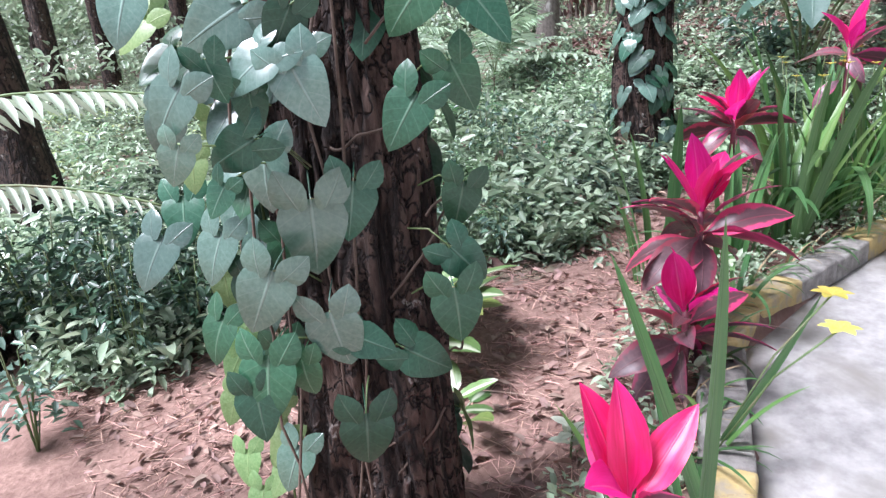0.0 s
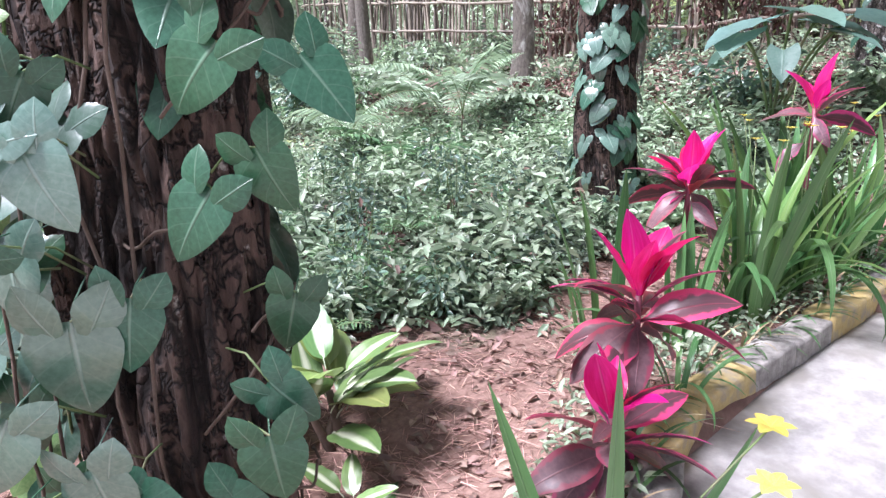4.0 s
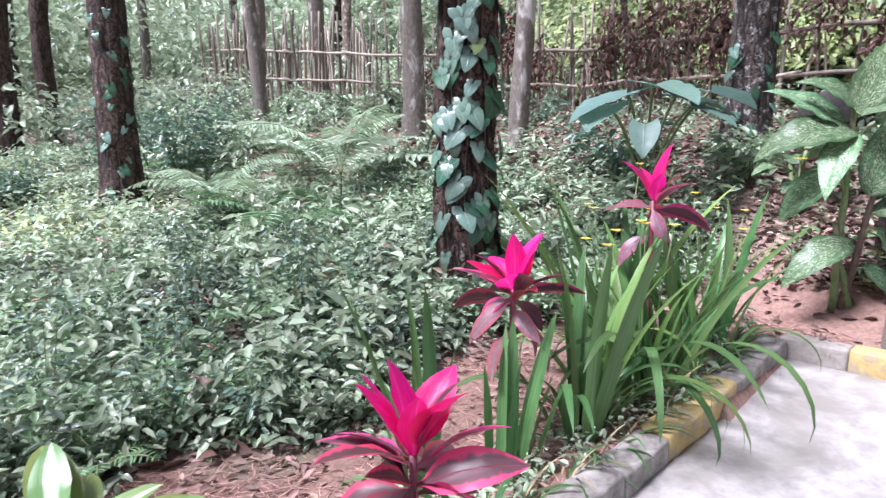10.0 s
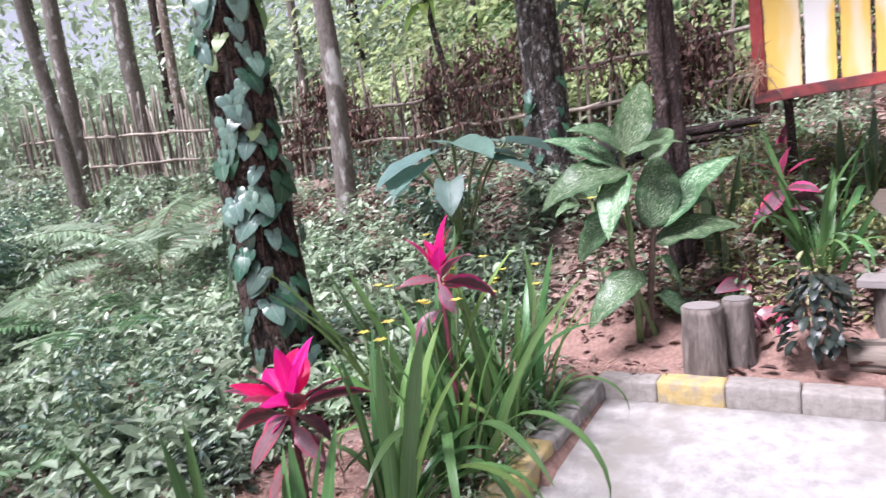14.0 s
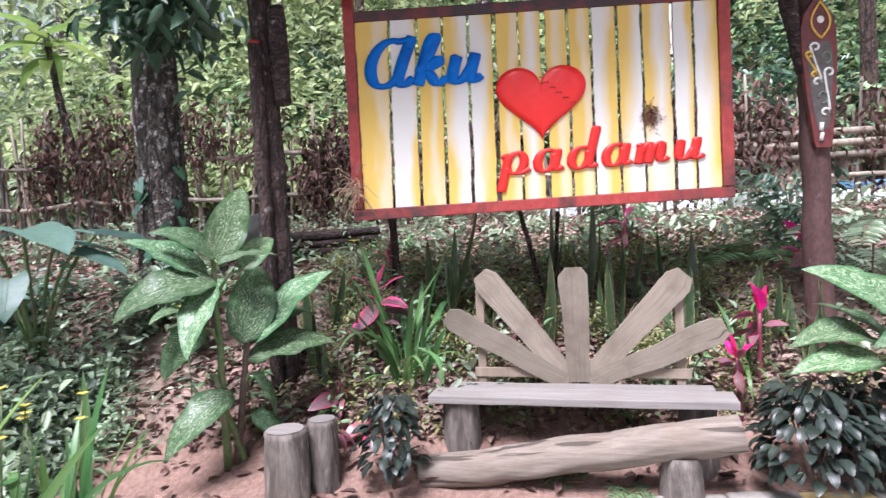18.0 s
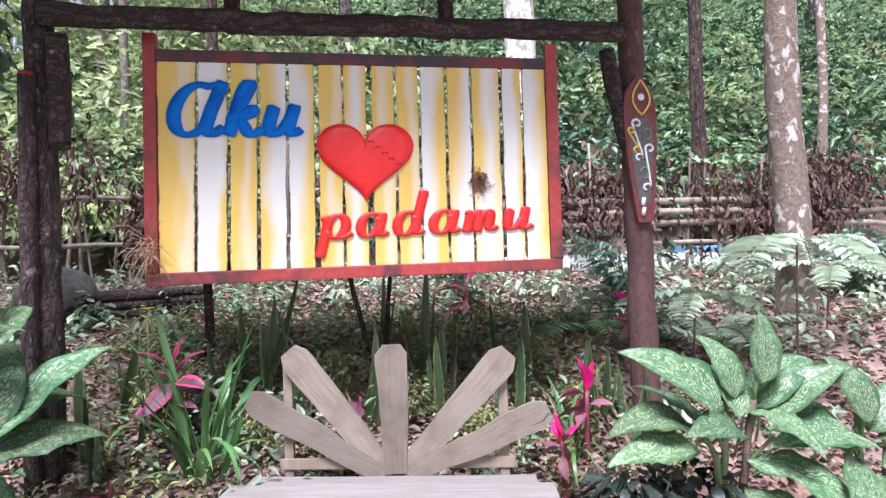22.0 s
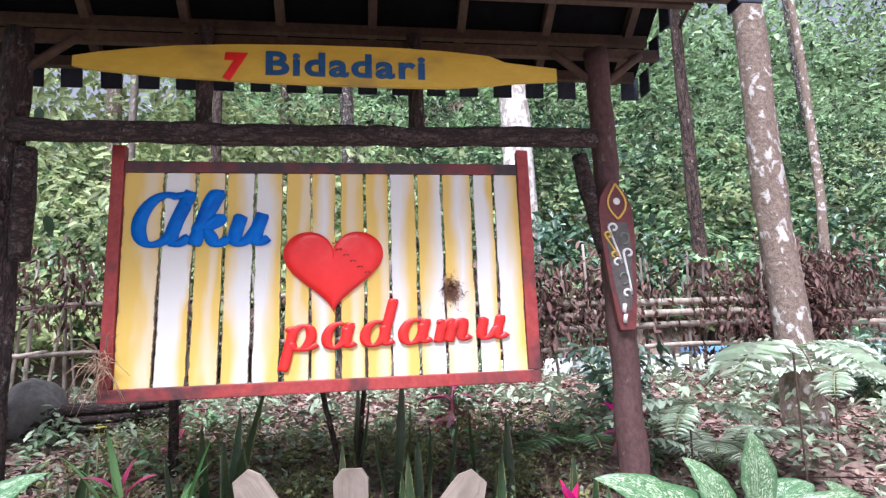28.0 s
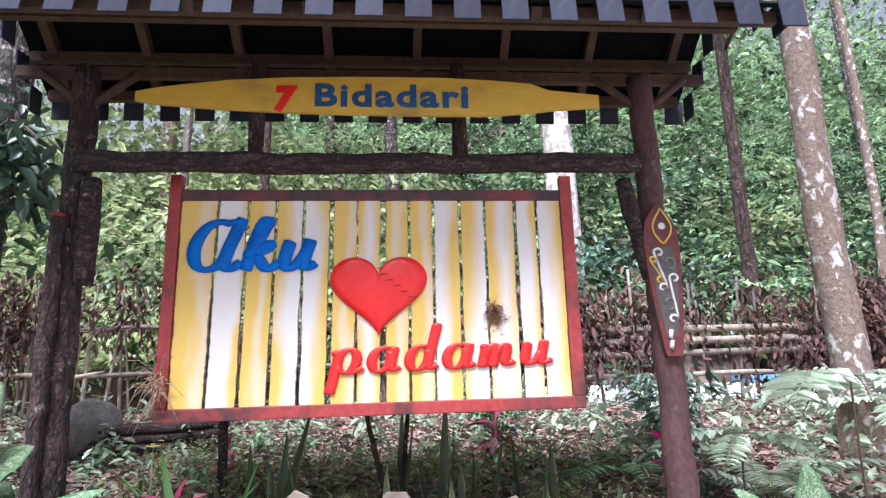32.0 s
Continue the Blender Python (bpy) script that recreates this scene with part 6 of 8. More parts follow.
vs, fs = [], []
for i in range(9):
    q = i / 8
    z = 2.17 + 0.53 * q
    w = (0.052 + 0.05 * q) * (0.86 - 0.25 * abs(2 * q - 1) ** 3)
    yc = -2.785 - 0.02 * (2.5 - z)
    for x, sgn in ((5.9275, 1), (5.9275, -1), (5.9315, -1), (5.9315, 1)):
        vs.append((x, yc + sgn * w, z))
for i in range(8):
    for k in range(4):
        fs.append((i * 4 + k, i * 4 + (k + 1) % 4, i * 4 + 4 + (k + 1) % 4, i * 4 + 4 + k))
fs += [(3, 2, 1, 0), (32, 33, 34, 35)]
bm = bmesh.new()
bm.from_mesh(mesh("painted_panel", vs, fs, None, None, False))
bmesh.ops.recalc_face_normals(bm, faces=bm.faces[:])
part("painted_panel", bm, surface("grey_black_plaque_paint", (0.06, 0.052, 0.048), (0.10, 0.088, 0.08), (0.045, 0.05, 0.045), 8, 30, 0.6, 0.002), plaque, "grey-black painted panel")
curl("white", ((-2.755, 2.665), (-2.762, 2.455)), 0.031, "painted white scroll")
curl("white", ((-2.835, 2.51), (-2.805, 2.27)), 0.031, "painted white scroll")
curl("yellow", ((-2.72, 2.62), (-2.745, 2.50)), 0.024, "painted yellow scroll")
for y, z in ((-2.82, 2.60), (-2.795, 2.36)):
    tube_part("ornament", [(5.927, y + 0.026 * math.cos(a), z + 0.034 * math.sin(a)) for a in [i * 0.42 for i in range(13)]], 0.006, ORN["green"], plaque, "painted grey-green ring", around=6)
for s in (1, -1):
    tube_part("ornament", [(5.926, -2.79 + s * 0.07 * math.sin(math.pi * q) * (1 - 0.4 * q), 2.72 + 0.22 * q) for q in [i / 11 for i in range(12)]], 0.007, ORN["yellow"], plaque, "painted yellow drop outline", around=6)
for z in (2.10, 2.16):
    tube_part("ornament", line((5.926, -2.775, z), (5.926, -2.785, z + 0.05), 3), 0.013, ORN["white"], plaque, "painted white dash", around=6)
bm = bmesh.new()
bmesh.ops.create_uvsphere(bm, u_segments=12, v_segments=8, radius=0.022, matrix=Matrix.Translation((5.926, -2.79, 2.83)) @ Matrix.Diagonal((0.2, 1, 1, 1)))
part("ornament", bm, ORN["white"], plaque, "painted white dot")

# ---- bench with a sunburst back ----
BA, BN, BO = Vector((-0.21, -0.978, 0)), Vector((0.978, -0.21, 0)), Vector((5.46, -0.35, 0))


def bpos(s, d, z):
    return BO + BA * s + BN * d + Vector((0, 0, z))


BM = Matrix((BA, BN, Vector((0, 0, 1)))).transposed().to_4x4()
bench = thing("bench", "weathered grey plank bench with sunburst back", "bench", bpos(0.79, 0.15, 0.33))


def bench_plank(name, mat, s0, s1, d0, d1, z0, z1, label="", rot=0.0, jag=0.006):
    bm = bmesh.new()
    box(bm, s0, s1, d0, d1, z0, z1, 0.005)
    bmesh.ops.subdivide_edges(bm, edges=[e for e in bm.edges if e.calc_length() > 0.3], cuts=9, use_grid_fill=True)
    for v in bm.verts:
        v.co += Vector((0, jag * noise.noise((v.co.x * 4, d0 * 9, 0)), 0.5 * jag * noise.noise((v.co.x * 3, d0 * 5, 4))))
    bmesh.ops.transform(bm, matrix=Matrix.Translation(BO) @ BM @ Matrix.Rotation(radians(rot), 4, "Z"), verts=bm.verts[:])
    return part(name, bm, mat, bench, label)


bench_plank("seat_plank", GREYWOOD, -0.02, 1.60, 0.0, 0.205, 0.705, 0.748, "grey split seat plank")
bench_plank("seat_plank", GREYWOOD, 0.05, 1.52, 0.215, 0.335, 0.708, 0.746, "grey split seat plank")
for s in (0.20, 1.34):
    bench_plank("back_support", PALEWOOD, s, s + 0.05, 0.375, 0.415, 0.30, 1.30, "pale timber upright", jag=0.001)
bench_plank("back_rail", PALEWOOD, 0.18, 1.42, 0.365, 0.374, 0.77, 0.83, "pale timber rail", jag=0.001)
for k, (ts, tz, w0, w1) in enumerate(((0.02, 1.15, 0.05, 0.078), (0.24, 1.40, 0.055, 0.085), (0.79, 1.42, 0.06, 0.088), (1.40, 1.37, 0.055, 0.085), (1.60, 1.07, 0.05, 0.080))):
    a, b = Vector((0.80 + 0.04 * (k - 2), 0, 0.755)), Vector((ts, 0, tz))
    d = (b - a).normalized()
    side = Vector((d.z, 0, -d.x))
    n, vs, fs, uvs = 14, [], [], []
    for i in range(n + 1):
        q = i / n
        w = w0 + (w1 - w0) * q
        if q > 0.9:
            w *= 1 - 0.45 * ((q - 0.9) / 0.1) ** 2
        c = a.lerp(b, q) + side * 0.01 * noise.noise((k * 4, q * 3, 0))
        for s, dd in ((-1, 0), (1, 0), (1, 0.026), (-1, 0.026)):
            p = c + side * (s * w * (1 + 0.06 * noise.noise((k, q * 5, s))))
            vs.append(bpos(p.x, 0.335 + dd + 0.0022 * (k % 2) - 0.004 * (k == 2), p.z))
            uvs.append((0.5 + 0.5 * s + 0.37 * k + 2 * dd, q * (b - a).length * 6 + k))
    for i in range(n):
        for j in range(4):
            fs.append((i * 4 + j, i * 4 + (j + 1) % 4, i * 4 + 4 + (j + 1) % 4, i * 4 + 4 + j))
    fs += [(3, 2, 1, 0), tuple(n * 4 + j for j in range(4))]
    bm = bmesh.new()
    bm.from_mesh(mesh("back_slat", vs, fs, None, uvs, False))
    bmesh.ops.recalc_face_normals(bm, faces=bm.faces[:])
    slat = part("back_slat", bm, RAYWOOD, bench, "weathered brown ray slat")
for s, d, r, zt in ((0.14, 0.12, 0.10, 0.705), (1.42, 0.17, 0.095, 0.705)):
    p = bpos(s, d, 0)
    z0 = zland(p.x, p.y) - 0.06
    tube_part("leg", [(p.x, p.y, z0 + (zt - z0) * i / 8) for i in range(9)], [r * (1.08 - 0.01 * i) for i in range(9)], STUMPB, bench, "rough log leg", around=18, rough=0.12, seed=s, groove=0.006)
log = thing("log", "weathered grey log leaning on the bench front", "log", bpos(0.8, -0.14, 0.32))
pts = [bpos(-0.02 + 1.60 * i / 24, -0.14, 0.355 + 0.285 * i / 24 + 0.012 * noise.noise((i * 0.3, 0, 0))) for i in range(25)]
tube_part("log_body", pts, [0.094 - 0.006 * i / 24 for i in range(25)], LOGW, log, "split grey log", around=36, rough=0.10, seed=3.0, groove=0.008, freq=3)
for s, d, r, zt in ((1.30, -0.12, 0.10, 0.52), (-0.0, -0.13, 0.0, 0)):
    if r:
        p = bpos(s, d, 0)
        z0 = zland(p.x, p.y) - 0.05
        tube_part("prop", [(p.x, p.y, z0 + (zt - z0) * i / 6) for i in range(7)], [r * (1.12 - 0.02 * i) for i in range(7)], STUMPB, log, "stub of trunk under the log", around=16, rough=0.15, seed=9, groove=0.006)

for x, y, r, h, lab in ((5.17, 0.40, 0.112, 0.37, "grey cut tree stump with flat top"), (5.30, 0.235, 0.080, 0.36, "slimmer cut stump beside another")):
    z0 = zland(x, y) - 0.08
    st = thing("stump", lab, "stump", (x, y, z0 + 0.08), group="twin stumps by the kerb")
    tube_part("stump_body", [(x, y, z0 + (h + 0.08) * i / 14) for i in range(15)], [r * (1.1 - 0.012 * i) for i in range(15)], STUMPB, st, around=40, rough=0.12, seed=x, groove=0.009, freq=5)
    bm = bmesh.new()
    bmesh.ops.create_circle(bm, cap_ends=True, segments=28, radius=r * 0.86, matrix=Matrix.Translation((x, y, z0 + h + 0.084)))
    part("cut_face", bm, GREYWOOD, st, "grey sawn top")

# ---- fence ----
fence = thing("fence", "tumbledown fence of stakes and bamboo rails", "fence", (10.7, 2.0, 1.75))
stakes = []
for k in range(5):
    v, f = tube([(0.02 * noise.noise((k, i, 0)), 0.02 * noise.noise((k, i, 5)), i * 0.25) for i in range(7)], [0.026 - 0.002 * i for i in range(7)], 7, 0.2, k)
    stakes.append(mesh("stake", v, f, (STICK, BAMBOO, STICK, STICK, BAMBOO)[k]))
r = random.Random(44)
y = -9.0
while y < 19:
    dense = 0.085 if y > 3.0 else 0.2
    x = 10.7 + 0.25 * math.sin(y * 0.35) + r.uniform(-0.05, 0.05)
    s = r.uniform(0.75, 1.25) * float(np.interp(y, (-9, -3, 0, 8, 11, 19), (0.85, 1.0, 1.05, 1.15, 1.35, 1.8)))
    m = Matrix.Translation((x, y, zland(x, y) - 0.1)) @ Matrix.Rotation(r.uniform(-0.12, 0.12), 4, "X") @ Matrix.Rotation(r.uniform(-0.08, 0.08), 4, "Y") @ Matrix.Diagonal((s, s, s, 1))
    piece("stake", stakes[r.randrange(5)], m, fence)
    y += dense * r.uniform(0.6, 1.5)
for y0 in [-9 + 2.3 * k for k in range(12)]:
    for h, rr in ((0.57, 0.028), (1.15, 0.03)) if y0 > -3 else ((0.35, 0.03), (0.62, 0.04), (0.78, 0.045), (0.93, 0.045)):
        pts = []
        for i in range(9):
            yy = y0 + 2.5 * i / 8
            x = 10.62 + 0.25 * math.sin(yy * 0.35) - 0.02
            lift = float(np.interp(yy, (8, 11, 19), (0.0, 0.2, 0.7 if h < 1 else 0.95))) if y0 > -3 else 0.0
            pts.append((x, yy, zland(x, yy) + h + lift + 0.03 * noise.noise((y0, h, i * 0.3)) + 0.05 * r.uniform(-1, 1) * (i in (0, 8))))
        tube_part("rail", pts, [rr * (1.12 if i % 2 else 1.0) for i in range(9)], BAMBOO, fence, "dry bamboo rail", around=9, rough=0.05, seed=y0)
g = np.random.default_rng(77)
n = 13500
c = g.integers(0, 54, n)
cyy, chh, cw = np.concatenate([g.uniform(-8.5, -2.2, 28), g.uniform(-2.2, 9.5, 26)]), g.uniform(0.5, 1.35, 54), np.concatenate([g.uniform(0.15, 0.45, 28), g.uniform(0.08, 0.28, 26)])
chh = chh + 0.25 * step(0.0, 4.0, cyy)
yy = cyy[c] + g.normal(0, 1, n) * cw[c]
xx = 10.6 + 0.25 * np.sin(yy * 0.35) + g.normal(0, 0.13, n)
at = np.stack([xx, yy, land(xx, yy) + chh[c] + g.normal(-0.1, 0.28, n)], -1)
strew("dead_foliage", L_DEAD, at, g.uniform(0, 6.28, n), g.normal(-0.9, 0.5, n), g.uniform(0.06, 0.17, n), 0.38, "shrivelled brown leaves hung over the fence", "dead foliage", g.normal(0, 0.7, n))

rock = thing("rock", "rough grey boulder on the bank", "rock", (8.35, 1.5, zland(8.35, 1.5)))
bm = bmesh.new()
bmesh.ops.create_icosphere(bm, subdivisions=4, radius=0.34)
for v in bm.verts:
    v.co *= 1 + 0.28 * noise.noise(v.co * 4) + 0.08 * noise.noise(v.co * 14)
bmesh.ops.transform(bm, matrix=Matrix.Translation((8.35, 1.5, zland(8.35, 1.5) + 0.12)), verts=bm.verts[:])
part("boulder", bm, STONE, rock, smooth=True)
pile = thing("timber_pile", "heap of old split bamboo and dark slats", "timber", (8.2, 1.0, zland(8.2, 1.0)))
for k in range(9):
    x, z = 8.05 + 0.10 * (k % 3), zland(8.2, 1.0) + 0.05 + 0.075 * (k // 3) + 0.01 * k % 0.03
    tube_part("slat", line((x, 1.65 + 0.1 * math.sin(k), z), (x + 0.12, 0.45 + 0.15 * math.cos(k * 2), z + 0.03), 6), 0.04, BEAM, pile, around=9, rough=0.1, seed=k)

# Bunch of straw caught at the sign's corner.
straw = thing("straw_bunch", "bunch of dry straw caught on the sign frame", "straw", TURN_SIGN @ Vector((5.985, 0.11, 1.95)))
STRAWM = surface("dry_straw", (0.30, 0.20, 0.13), (0.44, 0.32, 0.22), (0.20, 0.13, 0.09), 6, 40, 0.85, 0.002)
r = random.Random(17)
for k in range(46):
    a = TURN_SIGN @ Vector((5.985 - r.uniform(0, 0.03), 0.13 + r.uniform(-0.06, 0.05), 1.98 + r.uniform(-0.07, 0.06)))
    b = a + Vector((r.uniform(-0.06, 0.0), r.uniform(-0.14, 0.16), r.uniform(-0.26, 0.12)))
    tube_part("stalk", [a, a.lerp(b, 0.5) + Vector((-0.02, 0, 0.03)), b], [0.003, 0.0025, 0.0012], STRAWM, straw, around=4)

# ---- plants ----
PINK = [leaf_mesh("leaf", L_PINK, w, lance, d, 0.5, 0, 12, 0, 0.25, k) for k, (w, d) in enumerate(((0.40, 0.30), (0.44, 0.65), (0.36, 0.15)))]
ROSE = [leaf_mesh("leaf", L_ROSE, w, lance, d, 0.35, 0, 12, 0, 0.35, k) for k, (w, d) in enumerate(((0.33, 0.7), (0.37, 1.1)))]
PINKD = [leaf_mesh("leaf", L_PINKD, w, lance, d, 0.4, 0, 12, 0, 0.3, k) for k, (w, d) in enumerate(((0.34, 0.6), (0.38, 1.0)))]
PURP = [leaf_mesh("leaf", L_PURP, w, lance, d, 0.30, 0, 12, 0, 0.4, k) for k, (w, d) in enumerate(((0.34, 0.7), (0.38, 1.1)))]


def cordyline(x, y, crown, size, seed, label, pink=6, mid=7, old=9, open_=0.8, skirt=0.30, tuft=PINK):
    """A pink cordyline: bare stem, a tuft of bright leaves and a wide skirt of older ones; open_: how far the tuft spreads."""
    r = random.Random(seed)
    z0 = zland(x, y) - 0.03
    t = thing("cordyline", label, "plant", (x, y, z0 + 0.03), group="pink cordylines")
    top = Vector((x + r.uniform(-0.02, 0.02), y + r.uniform(-0.02, 0.02), crown))
    tube_part("stem", line((x, y, z0), top, 7), [0.018 - 0.001 * i for i in range(7)], STEMR, t, around=8, rough=0.15, seed=seed)

    def leaf(me, az, el, drop, length, twist, label_):
        out = Vector((math.cos(az), math.sin(az), 0))
        p = top + out * 0.012 - Vector((0, 0, drop))
        up = Vector((0, 0, 1)) - out * max(0.0, 0.9 * math.sin(el))
        piece("leaf", me, turn_to(p, out * math.cos(el) + Vector((0, 0, math.sin(el))), up, length, twist), t, label_)

    for k in range(pink):
        el = 1.46 if k == 0 else 1.45 - open_ * (0.28 + 0.60 * (k % 3) / 2) * r.uniform(0.7, 1.15)
        leaf(PINKD[0] if k == pink - 1 and pink > 4 else tuft[k % len(tuft)], k * 2.4 + seed + r.uniform(-0.4, 0.4), el, 0.0, size * r.uniform(0.72, 1.0) * (1.05 if k == 0 else 0.92), r.uniform(-0.7, 0.7), "bright pink young leaf")
    for k in range(mid):
        leaf((ROSE[0], PINKD[0], PINKD[1], PURP[0], PINKD[0])[(k + seed) % 5], k * 2.4 + 1.1 + r.uniform(-0.8, 0.8), r.uniform(0.05, 0.80), r.uniform(0.0, 0.30) * size, size * r.uniform(0.62, 1.08), r.uniform(-0.8, 0.8), "pink-edged dark leaf")
    for k in range(old):
        leaf((PURP[0], PURP[1], PINKD[1], PURP[0], PURP[1])[(k + seed) % 5], k * 2.4 + 0.4 + r.uniform(-0.9, 0.9), r.uniform(-0.75, 0.25), r.uniform(0.12, 0.12 + 2 * skirt) * size, size * r.uniform(0.60, 1.08), r.uniform(-0.9, 0.9), "dull purple older leaf")
    return t


cordyline(1.04, 0.64, 0.20, 0.34, 1, "pink cordyline with dark-streaked leaves by the kerb", 5, 5, 4, 0.95, 0.12)
cordyline(1.90, 1.03, 0.28, 0.30, 2, "pink cordyline with broad drooping lower leaves", 5, 8, 7, 0.9, 0.18)
cordyline(2.27, 1.20, 0.55, 0.34, 3, "large pink cordyline with purple skirt leaves", 7, 9, 14, 0.62, 0.22)
cordyline(3.20, 1.57, 0.80, 0.32, 4, "tall pink cordyline behind strap-leaved clumps", 8, 9, 9, 1.15, 0.22)
cordyline(4.07, 1.365, 1.12, 0.28, 5, "tall slim cordyline with one pink tuft", 6, 4, 5, 0.6, 0.3)
cordyline(6.17, 0.02, 1.26, 0.27, 6, "small crimson cordyline behind the bench", 3, 2, 12, 0.7, 0.4, ROSE)
cordyline(5.88, -2.34, 1.07, 0.26, 7, "slim cordyline with one bright pink tuft by the post", 3, 2, 4, 0.15, 0.3)
cordyline(5.62, -2.12, 0.86, 0.17, 8, "low red cordyline beside the bench", 4, 3, 3, 0.9, 0.15)
cordyline(7.7, -2.0, 1.68, 0.32, 9, "faded pink cordyline on the bank", 2, 4, 6, 0.9, 0.3, ROSE)
cordyline(7.4, 0.10, 1.40, 0.34, 10, "faded crimson cordyline near the post", 2, 3, 8, 0.9, 0.3, ROSE)
cordyline(6.75, -3.1, 1.42, 0.30, 12, "small pink cordyline in weeds on the bank", 3, 3, 4, 0.7)
cordyline(5.62, 0.02, 0.60, 0.24, 13, "low dull purple cordyline beside the bench", 0, 0, 11, 0.9, 0.2)
cordyline(5.78, 0.26, 0.78, 0.26, 15, "dull purple cordyline with drooping leaves by the bench", 0, 0, 12, 0.9, 0.3)
cordyline(5.50, 0.22, 0.62, 0.22, 16, "low brown-purple cordyline on the soil bank", 0, 0, 11, 0.9, 0.3)
cordyline(6.35, -1.05, 1.02, 0.26, 14, "low purple cordyline behind the bench", 0, 0, 10, 0.9, 0.2)

BLADES = [leaf_mesh("blade", m, w, strap, d, 0.5, 0, 14, 0, 0, k, (-1, 0, 1)) for k, (m, w, d) in enumerate(((L_BLADE, 0.064, 0.25), (L_BLADE, 0.056, 0.9), (L_BLADE, 0.050, 2.2), (L_BLADEY, 0.060, 0.6), (L_BLADEY, 0.048, 2.9), (L_BLADE, 0.044, 3.3), (L_BLADE, 0.094, 0.12)))]


NEARB = leaf_mesh("blade", L_BLADE, 0.062, strap, 0.06, 0.5, 0, 14, 0, 0, 3, (-1, 0, 1))


def strap_clump(x, y, count, length, spread, seed, label, flowers=0, upright=1.25, kinds=(0, 0, 1, 1, 2, 2, 3, 3, 4, 5, 5)):
    """A clump of long strap leaves that arch outwards, with a few small yellow flowers."""
    r = random.Random(seed)
    z0 = zland(x, y)
    t = thing("strap_lily", label, "plant", (x, y, z0), group="strap-leaved lilies")
    for k in range(count):
        az = r.uniform(0, 6.28)
        out = Vector((math.cos(az), math.sin(az), 0))
        rad = spread * math.sqrt(r.random())
        bx, by = x + out.x * rad, y + out.y * rad
        el = min(1.54, upright + 0.15 - 0.12 * rad / max(spread, 0.01) + r.uniform(-0.20, 0.12))
        p = Vector((bx, by, zland(bx, by) - 0.02))
        fan = Vector((math.cos(az + r.uniform(-0.9, 0.9)), math.sin(az + r.uniform(-0.9, 0.9)), 0))
        ahead = fan * math.cos(el) + Vector((0, 0, math.sin(el)))
        piece("blade", BLADES[r.choice(kinds)], turn_to(p, ahead, Vector((0, 0, 1)) - fan * 0.3, length * r.uniform(0.45, 1.15), r.uniform(-0.8, 0.8)), t)
    for k in range(flowers):
        az = r.uniform(0, 6.28)
        top = Vector((x + math.cos(az) * spread * 0.9, y + math.sin(az) * spread * 0.9, z0 + length * r.uniform(0.75, 1.0)))
        stalk = tube_part("flower_stalk", line((x, y, z0), top, 5), 0.003, STEM, t, around=5)
        for j in range(5):
            a = j * 1.257
            piece("petal", PETAL, turn_to(top, (math.cos(a), math.sin(a), 0.5), (0, 0, 1), 0.032), stalk, "yellow petal")
    return t


PETAL = leaf_mesh("petal", L_FLOWER, 0.6, oval, 0.5, 0.3, 0, 5)
near_lily = strap_clump(1.14, 0.66, 5, 0.42, 0.07, 1, "strap-leaved lily with broad upright blades by the kerb", 0, 1.15)
for base, tip, wide in (((1.20, 0.585), (1.258, 0.595, 0.80), 1.02), ((1.29, 0.585), (1.203, 0.835, 0.69), 1.02), ((1.24, 0.62), (1.33, 0.80, 0.34), 1.0)):
    a = Vector((base[0], base[1], zland(*base) - 0.02))
    d = Vector(tip) - a
    piece("blade", NEARB, turn_to(a, d, (-0.6, -0.75, 0.2), d.length * wide, 0.5), near_lily)
for az, el, ln in ((-0.70, 0.95, 0.52), (2.6, 0.55, 0.34), (-0.35, 0.6, 0.40), (-1.3, 0.5, 0.30), (3.4, 0.8, 0.36)):
    a = Vector((1.18, 0.60, zland(1.18, 0.60) - 0.02))
    piece("blade", BLADES[2], turn_to(a, (math.cos(az) * math.cos(el), math.sin(az) * math.cos(el), math.sin(el)), (0, 0, 1), ln, 0.2), near_lily)
walk_lily = strap_clump(1.56, 0.78, 7, 0.40, 0.05, 2, "strap-leaved lily with small yellow flowers over the walk", 0, 1.0)
foot = Vector((1.58, 0.77, zland(1.58, 0.77) - 0.02))
piece("blade", NEARB, turn_to(foot, Vector((1.80, 0.58, 0.50)) - foot, (-0.6, -0.75, 0.3), 0.60, 0.4), walk_lily)
for top, wide in ((Vector((1.80, 0.57, 0.50)), 0.055), (Vector((1.60, 0.48, 0.49)), 0.050)):
    stalk = tube_part("flower_stalk", [foot, foot.lerp(top, 0.55) + Vector((0, 0, 0.06)), top], 0.003, STEM, walk_lily, around=5)
    for j in range(6):
        piece("petal", PETAL, turn_to(top, (math.cos(j * 1.047), math.sin(j * 1.047), 0.35), (0, 0, 1), wide), stalk, "yellow petal")
strap_clump(2.10, 1.12, 8, 0.40, 0.08, 3, "small strap-leaved lily between cordylines", 0)
strap_clump(2.97, 1.40, 9, 0.80, 0.10, 4, "broad upright strap-leaved lily between cordylines", 0, 1.44, (6, 6, 6, 0))
strap_clump(2.52, 1.16, 6, 0.72, 0.05, 14, "thin strap-leaved lily before a cordyline", 0, 1.34, (1, 5, 2))
strap_clump(2.80, 1.72, 9, 0.86, 0.10, 5, "upright strap-leaved lily clump", 0, 1.38, (0, 1, 6))
strap_clump(3.44, 1.34, 28, 0.94, 0.11, 6, "thick clump of strap-leaved lilies with yellow flowers", 3, 1.38)
